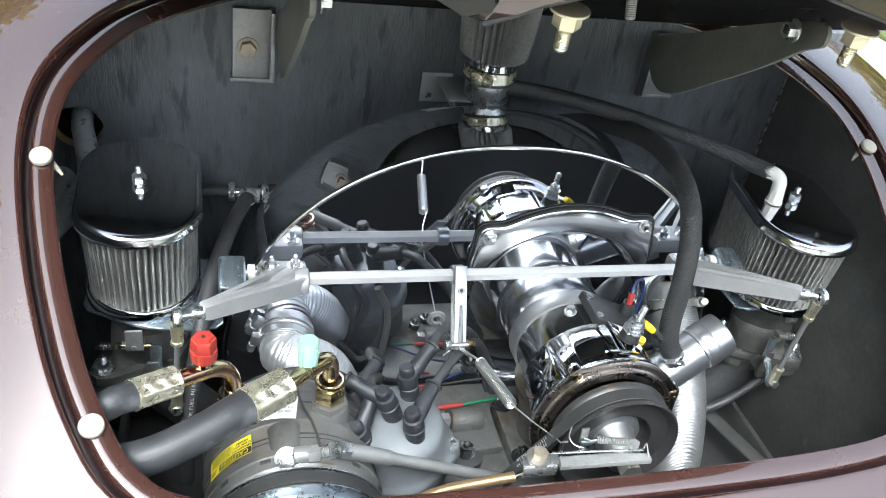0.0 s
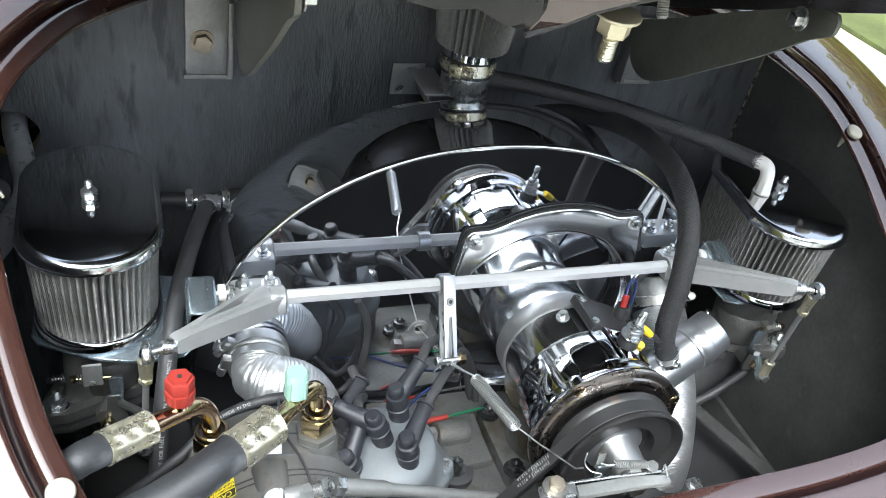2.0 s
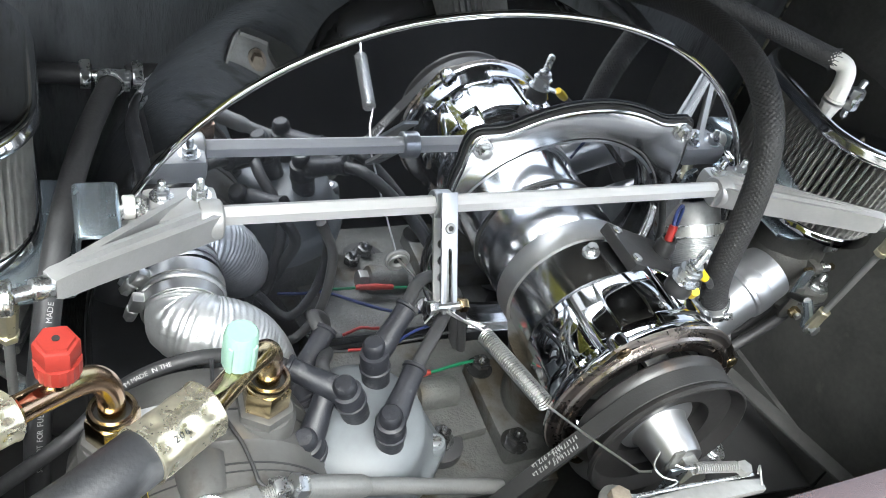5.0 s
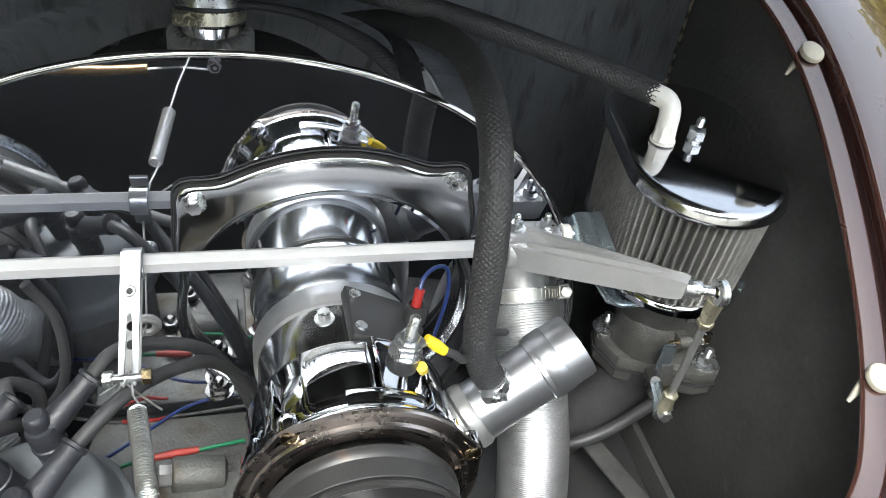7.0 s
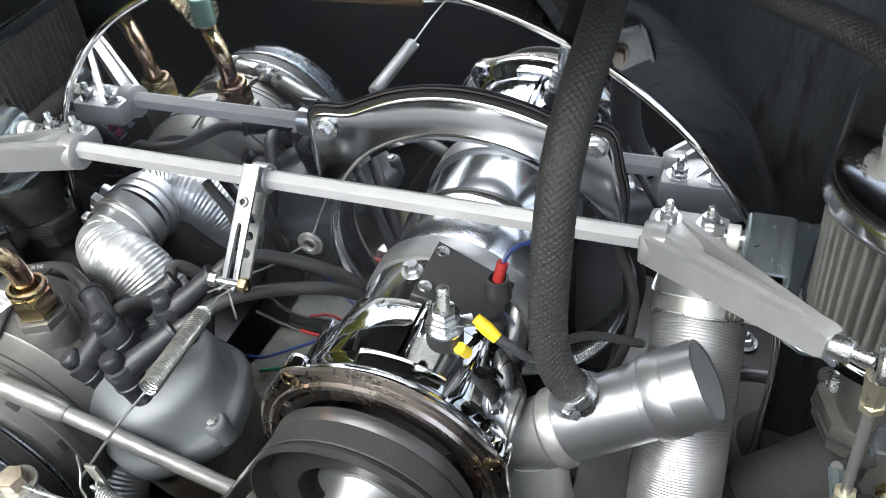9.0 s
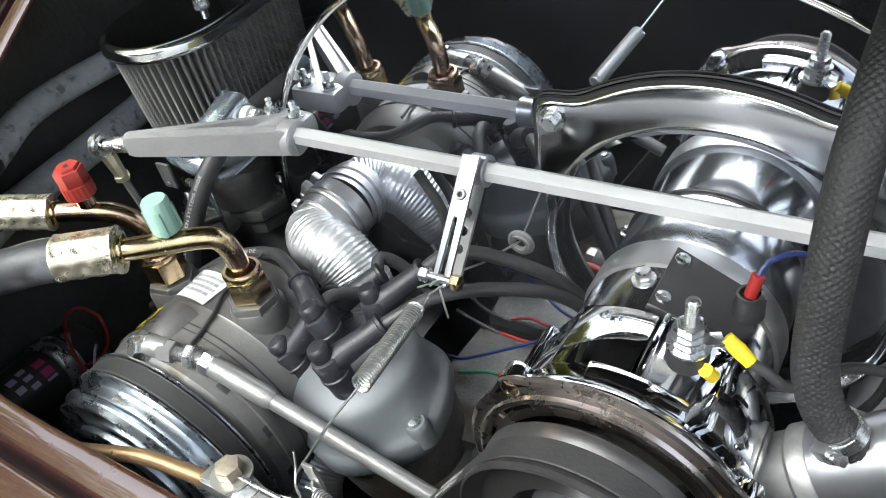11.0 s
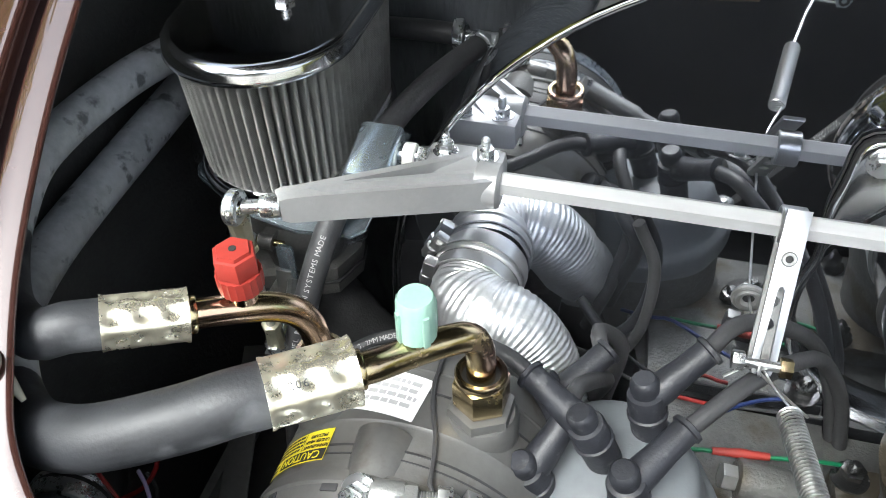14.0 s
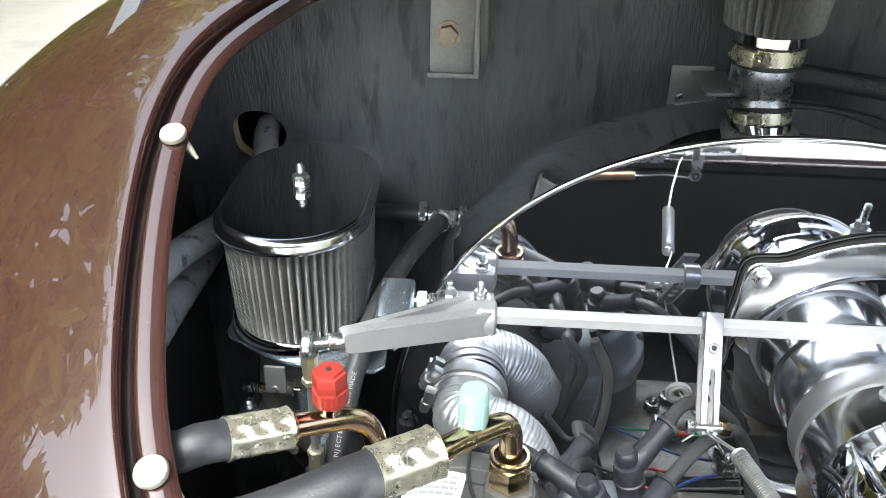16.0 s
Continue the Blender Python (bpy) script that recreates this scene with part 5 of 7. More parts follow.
# compressor belt
belt = thing("compressor_belt", "black rubber belt from the compressor pulley", "belt", (-0.12, -0.195, 0.42))
pts = []
for a in range(150, -30, -8):
    pts.append((CX + 0.0665 * math.cos(radians(a)), CZ + 0.0665 * math.sin(radians(a))))
pts += [(CX + 0.049 + 0.10, CZ - 0.035 - 0.17)]
bm = bmesh.new()
vs = []
for i, (x, z) in enumerate(pts):
    a, b = pts[max(i - 1, 0)], pts[min(i + 1, len(pts) - 1)]
    t = Vector((b[0] - a[0], b[1] - a[1])).normalized()
    n = Vector((-t.y, t.x))
    vs.append([bm.verts.new((x + n.x * o, y, z + n.y * o)) for o, y in ((0.0022, -0.1760), (0.0022, -0.1872), (-0.004, -0.1860), (-0.004, -0.1775))])
for lo, hi in zip(vs, vs[1:]):
    for k in range(4):
        bm.faces.new((lo[k], lo[(k + 1) % 4], hi[(k + 1) % 4], hi[k]))
part("belt", bm, BELT, belt)
# worn seam lines along both edges of the belt's back
for y in (-0.1768, -0.1864):
    seam = [Vector((CX + 0.0690 * math.cos(radians(a)), y, CZ + 0.0690 * math.sin(radians(a)))) for a in range(150, -28, -6)]
    part("edge_seam", sweep(seam, 0.0004, 6), RUBBER, belt, "worn edge of the belt")

# ---- distributor with plug leads ----
dist = thing("distributor", "grey distributor cap with black lead boots", "distributor", (-0.085, -0.09, 0.42))
D0, D1 = Vector((-0.0860, -0.1010, 0.470)), Vector((-0.0985, -0.1080, 0.5380))
DM = along(D0, D1)
H = (D1 - D0).length
at = DM.inverted() @ Vector((-0.0479, -0.1200, 0.5159))
LUG = math.atan2(at.y, at.x)
bm = lathe([(0.0420, 0.014), (0.0462, 0.016), (0.0478, 0.020), (0.0480, 0.0275), (0.0470, 0.0305), (0.0448, 0.0325), (0.0434, 0.0350), (0.0420, 0.0440), (0.0406, 0.0530), (0.0400, 0.0560), (0.0382, 0.0592), (0.0345, 0.0615), (0.027, H - 0.004), (0.012, H - 0.0015), (0.0, H)], DM, 96,
           wobble=lambda a, h: 1 + 0.11 * max(0, math.cos(2 * (a - LUG))) ** 8 * min(1.0, max(0.0, (0.047 - h) / 0.012)) - (0.015 * math.cos(8 * (a - LUG)) if h < 0.033 else 0.0))
cap = part("cap", bm, CAP_GREY, dist, "smooth grey plastic cap", sharp=32)
part("body", lathe([(0.030, -0.09), (0.033, -0.05), (0.040, -0.02), (0.0425, 0.004), (0.0425, 0.0145)], DM, 40), CASE, dist, "alloy distributor body")
for ang, z in ((0, 0.0315), (180, 0.0315)):
    m = DM @ Matrix.Rotation(LUG + radians(ang), 4, "Z") @ Matrix.Translation((0.0470, 0, z))
    bm = lathe([(0.0072, -0.010), (0.0070, 0.002), (0.0066, 0.0050), (0.0056, 0.0060), (0.0, 0.0060)], m, 28)
    part("screw_lug", bm, CAP_GREY, cap)
    part("cap_screw", lathe([(0.0038, 0), (0.0036, 0.0012), (0.0, 0.002)], m @ Matrix.Translation((0, 0, 0.0065)), 14), ZINC, cap, "plated cap screw")


def lead(base, top, way, r=0.0040):
    """A moulded boot on a tower of the cap, its elbow and its lead."""
    b, t = Vector(base), Vector(top)
    up = (t - b).normalized()
    out = (Vector(way[0]) - t).normalized()
    m = along(b, t)
    h = (t - b).length
    bm = lathe([(0.0078, -0.006), (0.0080, 0.0), (0.0083, h * 0.40), (0.0090, h * 0.42), (0.0091, h * 0.47), (0.0083, h * 0.49), (0.0084, h * 0.76), (0.0078, h * 0.80), (0.0060, h * 0.815), (0.0058, h * 0.84), (0.0064, h * 0.86), (0.0064, h * 0.98), (0.0056, h + 0.0012), (0.0046, h + 0.0022), (0.0, h + 0.0024)], m, 24)
    q = b.lerp(t, 0.66)
    sweep([q, q + out * 0.010, q + out * 0.022, q + out * 0.034, q + out * 0.036], lambda s, l: (0.0072 if l < 0.020 else 0.0062), 18, bm)
    lathe([(0.0062, 0), (0.0072, 0.0006), (0.0072, 0.0024), (0.0060, 0.0030)], along(q + out * 0.0335, q + out * 0.05), 18, bm)
    boot = part("lead_boot", bm, BOOT, dist, "black moulded rubber boot")
    pts = [q + out * 0.032] + [Vector(p) for p in way[1:]]
    part("lead", hose(pts, r, 12, 0.004), RUBBER, dist, "black ignition lead")


lead((-0.0990, -0.1060, 0.538), (-0.1115, -0.1090, 0.5690), [(-0.1280, -0.0980, 0.5720), (-0.150, -0.082, 0.566), (-0.180, -0.068, 0.555), (-0.215, -0.072, 0.545), (-0.245, -0.09, 0.53), (-0.29, -0.10, 0.50)])
lead((-0.0830, -0.1255, 0.530), (-0.0910, -0.1290, 0.5650), [(-0.0720, -0.1050, 0.5760), (-0.045, -0.078, 0.572), (-0.020, -0.045, 0.555), (0.0, -0.02, 0.53), (0.02, -0.008, 0.49), (0.03, -0.01, 0.45)])
lead((-0.1215, -0.1185, 0.518), (-0.1330, -0.1225, 0.5460), [(-0.1240, -0.1080, 0.5600), (-0.115, -0.085, 0.556), (-0.103, -0.060, 0.535), (-0.108, -0.045, 0.500), (-0.12, -0.04, 0.46)])
lead((-0.0800, -0.0870, 0.535), (-0.0875, -0.0850, 0.5690), [(-0.0690, -0.0690, 0.5830), (-0.050, -0.050, 0.578), (-0.025, -0.030, 0.560), (-0.002, -0.012, 0.530), (0.015, -0.006, 0.49), (0.028, -0.006, 0.44)])
lead((-0.1150, -0.0900, 0.520), (-0.1310, -0.0760, 0.5470), [(-0.1210, -0.0640, 0.5530), (-0.110, -0.046, 0.553), (-0.098, -0.038, 0.535), (-0.102, -0.045, 0.505), (-0.108, -0.055, 0.47)])

# ---- warm-air ducts, oil filler and engine case ----
def duct(pts, r, pitch, depth, crinkle, step=0.0011, seg=40):
    """A corrugated foil hose."""
    path = smooth_path(pts, step)

    def rad(s, l):
        return r + depth * math.sin(2 * math.pi * l / pitch + 1.2 * noise.noise((l * 60, 0, 0)))

    def dent(a, l):
        return 1 + crinkle * (noise.noise((math.cos(a) * 3.2, math.sin(a) * 3.2, l * 120)) + 0.8 * noise.noise((math.cos(a) * 9, math.sin(a) * 9, l * 260)))
    return sweep(path, rad, seg, None, True, dent)


left = thing("heater_duct", "crinkled silver foil warm-air duct", "duct", (-0.15, -0.06, 0.45), group="warm-air ducts")
RING = Vector((-0.1780, -0.0115, 0.5405))
RING_AXIS = Vector((-0.10, -0.96, -0.10)).normalized()
part("foil", duct([RING + RING_AXIS * 0.004, RING + RING_AXIS * 0.010, RING + RING_AXIS * 0.016, (-0.1755, -0.0320, 0.5395), (-0.1670, -0.0370, 0.5390), (-0.1540, -0.0390, 0.5350), (-0.1425, -0.0415, 0.5240), (-0.1340, -0.0470, 0.5070), (-0.1280, -0.0620, 0.4880), (-0.1275, -0.0860, 0.4710), (-0.1310, -0.1180, 0.4560), (-0.1340, -0.1450, 0.4340), (-0.135, -0.155, 0.38)],
                  0.0210, 0.0023, 0.00034, 0.024, 0.0005, 72), FOIL, left, sharp=80)
m = along(RING, RING + RING_AXIS * 0.02)
part("outlet_pipe", lathe([(0.0236, -0.0135), (0.0236, -0.0016), (0.0250, -0.0010), (0.0255, 0.0004), (0.0250, 0.0016), (0.0238, 0.0020)], m, 64, caps=False), SATIN, left, "beaded metal outlet", sharp=60)
part("hose_clip", clip_band(m @ Matrix.Rotation(radians(168), 4, "Z") @ Matrix.Translation((0, 0, 0.0022)), 0.0226, 0.0072), SATIN, left, "worm-drive hose clip")
part("hose_clip", clip_band(m @ Matrix.Rotation(radians(150), 4, "Z") @ Matrix.Translation((0, 0, -0.0088)), 0.0240, 0.0060), SATIN, left, "worm-drive hose clip")
right = thing("heater_duct", "ribbed silver foil warm-air duct", "duct", (0.20, -0.06, 0.42), group="warm-air ducts")
part("foil", duct([(0.1995, -0.0090, 0.5500), (0.2000, -0.0250, 0.5390), (0.2005, -0.0450, 0.5180), (0.2015, -0.0680, 0.4880), (0.2020, -0.0850, 0.4550), (0.202, -0.096, 0.42), (0.202, -0.10, 0.36)],
                  0.0240, 0.00135, 0.00025, 0.007, 0.00030), DUCT, right, sharp=80)
m = along((0.1990, 0.004, 0.5640), (0.1995, -0.0100, 0.5480))
part("outlet_pipe", ring(0.0250, 0.0225, 0.026, m, 40, None, 0.001, -0.012), STEEL_GREY, right, "plain metal outlet")
part("hose_clip", clip_band(m @ Matrix.Rotation(radians(20), 4, "Z") @ Matrix.Translation((0, 0, 0.005)), 0.0254, 0.0100), ZINC_WORN, right, "worm-drive hose clip")
for z in (0.0052, 0.0138):
    part("clip_edge", ring(0.0271, 0.0256, 0.0012, m @ Matrix.Translation((0, 0, z)), 48, None, 0.0004), ZINC, right, "rolled edge of the clip")

# oil filler: turned aluminium tube with a knurled cap and a breather spigot
fill = thing("oil_filler", "turned aluminium oil filler with a knurled cap", "oil filler", (0.15, -0.083, 0.50))
a, b = Vector((0.1370, -0.0900, 0.5370)), Vector((0.2085, -0.0735, 0.5810))
m = along(a, b)
L = (b - a).length
part("tube", lathe([(0.0184, 0.010), (0.0188, 0.013), (0.0186, 0.026), (0.0187, 0.040), (0.0188, L * 0.66), (0.0185, L * 0.74)], m, 56), ALU_SPUN, fill, "satin turned aluminium tube")
part("collar", lathe([(0.0185, -0.030), (0.0185, 0.004), (0.0205, 0.006), (0.0205, 0.011), (0.0192, 0.0135), (0.0180, 0.0138)], m, 56), STEEL_GREY, fill, "dull grey collar of the tube")
part("cap", lathe([(0.0188, L * 0.66), (0.0203, L * 0.67), (0.0203, L * 0.97), (0.0196, L), (0.0180, L)], m, 56, caps=False), ALU_SPUN, fill, "flat-ended aluminium cap")
part("cap_face", lathe([(0.0184, L - 0.0004), (0.0, L - 0.0004)], m, 56, caps=False), CAP_FACE, fill, "dull turned face")
part("knurl", lathe([(0.0203, L * 0.70), (0.0208, L * 0.71), (0.0208, L * 0.82), (0.0203, L * 0.83)], m, 160, caps=False, wobble=lambda t, h: 1 + 0.009 * math.cos(80 * t + h * 2500)), ALU_SPUN, fill, "knurled band")
part("foot", lathe([(0.0235, 0.40), (0.023, 0.48), (0.0195, 0.515), (0.0185, 0.53)], Matrix.Translation((0.1290, -0.093, 0)), 40), ALU_CAST, fill, "cast foot")
s0 = a.lerp(b, 0.27)
part("spigot", sweep([s0, s0 + Vector((-0.001, 0.006, 0.022))], 0.0075, 20), ALU_SPUN, fill)


# fuel hose under the carburettor
hose_ob = hose([(0.222, -0.048, 0.447), (0.235, -0.050, 0.449), (0.254, -0.050, 0.452), (0.274, -0.050, 0.463), (0.296, -0.050, 0.484), (0.305, -0.050, 0.496)], 0.0046, 14)
solo("fuel_hose", hose_ob, RUBBER, "thin black rubber fuel hose beside the carburettor", "hose", (0.26, -0.05, 0.45))


def braided(pts, r, name, label):
    """A cloth-braided hose: fine diamond relief and frayed ends."""
    path = smooth_path(pts, 0.0005)

    def weave(t, l):
        return 1 + 0.040 * max(math.cos(15 * t + l * 2150), math.cos(15 * t - l * 2150))
    h = thing(name, label, "hose", tuple(pts[0]), group="breather hoses")
    part("braid", sweep(path, r, 96, None, True, weave), BRAID, h, "black woven cloth braid", sharp=80)
    rnd = random.Random(4)
    for end, nxt in ((path[0], path[8]), (path[-1], path[-9])):
        d = (end - nxt).normalized()
        s = d.orthogonal().normalized()
        bm = bmesh.new()
        for i in range(46):
            q = Matrix.Rotation(rnd.uniform(0, 6.283), 3, d) @ s
            p = end - d * 0.001 + q * r * 0.98
            sweep([p, p + d * rnd.uniform(0.0015, 0.0045) + q * rnd.uniform(-0.0002, 0.0028)], 0.00028, 4, bm)
        part("frayed_threads", bm, RUBBER, h, "frayed black threads")
    return h


hb = braided([(0.1565, -0.0885, 0.5665), (0.1515, -0.0902, 0.5745), (0.1435, -0.0905, 0.5880), (0.1388, -0.0885, 0.6100), (0.1390, -0.0830, 0.6500), (0.1400, -0.0715, 0.6850), (0.1420, -0.0510, 0.7070), (0.1430, -0.0200, 0.7190),
              (0.1400, 0.0200, 0.7215), (0.1320, 0.0580, 0.7150), (0.1200, 0.0930, 0.7040), (0.09, 0.118, 0.690), (0.05, 0.128, 0.67)], 0.0084, "breather_hose", "black cloth-braided breather hose to the oil filler")
m = along((0.1535, -0.0897, 0.5712), (0.1480, -0.0905, 0.5800))
part("hose_clip", clip_band(m @ Matrix.Rotation(radians(-30), 4, "Z"), 0.0090, 0.0075), ZINC, hb, "small worm-drive hose clip")
braided([(0.2610, 0.0130, 0.7000), (0.2450, 0.0265, 0.7020), (0.2190, 0.0385, 0.7075), (0.1800, 0.0510, 0.7165), (0.1350, 0.0680, 0.7240), (0.0920, 0.0840, 0.7290), (0.0500, 0.0980, 0.7320), (0.0200, 0.1000, 0.7350), (0.005, 0.093, 0.738)],
        0.0070, "breather_hose", "black cloth-braided breather hose to the filter elbow")
# white elbow on the filter lid
el = thing("hose_elbow", "white nylon hose elbow on the filter lid", "elbow", (0.2668, -0.0022, 0.6765))
bm = sweep([Vector((0.2668, -0.0022, 0.6760)), Vector((0.2668, -0.0020, 0.6820)), Vector((0.2672, -0.0012, 0.6870))], lambda s, l: 0.0072 - 0.0008 * s, 8)
part("lower_leg", bm, WHITE_PLASTIC, el)
part("joint", ring(0.0078, 0.003, 0.0016, Matrix.Translation((0.2668, -0.0022, 0.6764)), 24), WHITE_PLASTIC, el)
bm = hose([(0.2670, -0.0014, 0.685), (0.2678, 0.0008, 0.6930), (0.2676, 0.0035, 0.6975), (0.2650, 0.0075, 0.7000), (0.2580, 0.0150, 0.7005)], 0.0064, 14, 0.002)
part("upper_leg", bm, WHITE_PLASTIC, el)

# engine case and tinware under it all
case = thing("engine_case", "dull grey alloy engine case with studs and nuts", "engine", (0, -0.05, 0.36))
bm = prism([(-0.075, -0.13), (0.055, -0.13), (0.075, -0.02), (0.06, -0.004), (-0.08, -0.004), (-0.095, -0.06)], 0.095, Matrix.Translation((0, 0, 0.36)), 0.006)
part("crankcase", bm, CASE, case, "grainy grey alloy casting")
bm = prism([(-0.085, -0.095), (0.015, -0.088), (0.018, -0.006), (-0.080, -0.006)], 0.010, Matrix.Translation((0, 0, 0.4555)), 0.003)
part("case_top", bm, CASE, case)
m = along((-0.030, -0.0560, 0.4700), (0.012, -0.0540, 0.4640))
part("plug_boss", cyl(0.0115, 0.032, m, 28, None, 0.002), CASE, case)
part("plug", hexa(0.0125, 0.008, along((-0.0295, -0.0561, 0.4700), (-0.045, -0.0570, 0.4720))), STEEL_GREY, case, "dark hexagon plug")
bm = box(0.070, 0.080, 0.016, Matrix.Translation((0.055, -0.072, 0.4600)), 0.003)
part("stand_foot", bm, CASE, case, "cast foot of the alternator stand")
for x, y in ((0.028, -0.104), (0.028, -0.040), (0.083, -0.104)):
    part("foot_nut", bolt(Matrix.Translation((x, y, 0.4680)), 0.0115, 0.0075, True, 0.005), OILY, case, "oily dark nut on a stud")
for x, y, z in ((-0.0207, -0.0894, 0.4640), (-0.034, -0.080, 0.4640), (0.0005, -0.006, 0.488)):
    part("case_nut", bolt(Matrix.Translation((x, y, z)), 0.0110, 0.0075, True, 0.004), OILY, case, "oily dark nut on a stud")
part("clamp_foot", lathe([(0.017, 0.452), (0.0165, 0.462), (0.010, 0.464)], Matrix.Translation((-0.0207, -0.0894, 0)), 28), RUBBER, case)
# black tin sheets at both sides of the engine
for sgn in (-1, 1):
    tin = thing("engine_tin", "black painted sheet metal beside the engine", "engine tinware", (sgn * 0.22, -0.06, 0.40))
    bm = box(0.19, 0.20, 0.003, Matrix.Translation((sgn * 0.235, -0.055, 0.405)) @ Matrix.Rotation(radians(sgn * 10), 4, "Y"), 0.001)
    part("sheet", bm, TIN_BLACK, tin)
    bm = box(0.006, 0.20, 0.030, Matrix.Translation((sgn * 0.322, -0.055, 0.40)), 0.001)
    part("upstand", bm, STEEL_BLACK, tin)
    bm = box(0.016, 0.24, 0.003, Matrix.Translation((sgn * 0.295, -0.12, 0.432)) @ Matrix.Rotation(radians(18), 4, "Z"), 0.001)
    part("strip", bm, STEEL_BLACK, tin)
    part("sheet_screw", bolt(Matrix.Translation((sgn * 0.232, -0.115, 0.408)), 0.010, 0.006, True, 0.004), ZINC, tin)

# fan belt down from the alternator
fb = thing("fan_belt", "black ribbed fan belt with faded white print", "belt", (0.03, -0.158, 0.42))
RB = 0.0482
tang = [(AX + RB * math.cos(radians(a)), AZ + RB * math.sin(radians(a))) for a in range(-17, 150, 6)]
run = Vector((-math.sin(radians(146)), math.cos(radians(146))))
foot = Vector((AX + RB * math.cos(radians(146)), AZ + RB * math.sin(radians(146))))
ends = [(0.068, 0.36)] + tang + [tuple(foot + run * 0.24)]
bm = bmesh.new()
vs = []
for i, (x, z) in enumerate(ends):
    p, q = ends[max(i - 1, 0)], ends[min(i + 1, len(ends) - 1)]
    t = Vector((q[0] - p[0], q[1] - p[1])).normalized()
    n = Vector((t.y, -t.x)) * -1
    vs.append([bm.verts.new((x + n.x * o, y, z + n.y * o)) for o, y in ((-0.0010, -0.1545), (-0.0015, -0.1550), (-0.0015, -0.1650), (-0.0010, -0.1655), (0.0065, -0.1630), (0.0065, -0.1570))])
for lo, hi in zip(vs, vs[1:]):
    for k in range(6):
        bm.faces.new((lo[k], lo[(k + 1) % 6], hi[(k + 1) % 6], hi[k]))
part("belt", bm, BELT, fb)
# faded print on the belt's back
d3 = Vector((run.x, 0, run.y))
n3 = Vector((-abs(run.y), 0, abs(run.x)))
bm = bmesh.new()
rnd = random.Random(8)
for row, y in ((0, -0.1578), (1, -0.1622)):
    s = 0.030 + 0.002 * row
    mm = Matrix((d3, n3.cross(d3), n3)).transposed().to_4x4()
    for k in range(9):
        mm.translation = Vector((foot.x, y, foot.y)) + d3 * s + n3 * 0.0016
        box(0.0005, 0.0028 + rnd.uniform(-0.0003, 0.0003), 0.00008, mm, 0, bm)
        box(0.0012, 0.0005, 0.00008, mm @ Matrix.Translation((0.0003, rnd.choice((-0.0012, 0.0, 0.0012)), 0)), 0, bm)
        s += 0.0021
    s += 0.0025
    mm.translation = Vector((foot.x, y, foot.y)) + d3 * s + n3 * 0.0016 - mm.col[1].to_3d() * 0.0015
    merge(bm, words("11.3 x 912 La", 0.0040, mm, 0.00008))
part("print", bm, INK_WHITE, fb, "faded white print with the size 11.3 x 912 La", tidy=False)
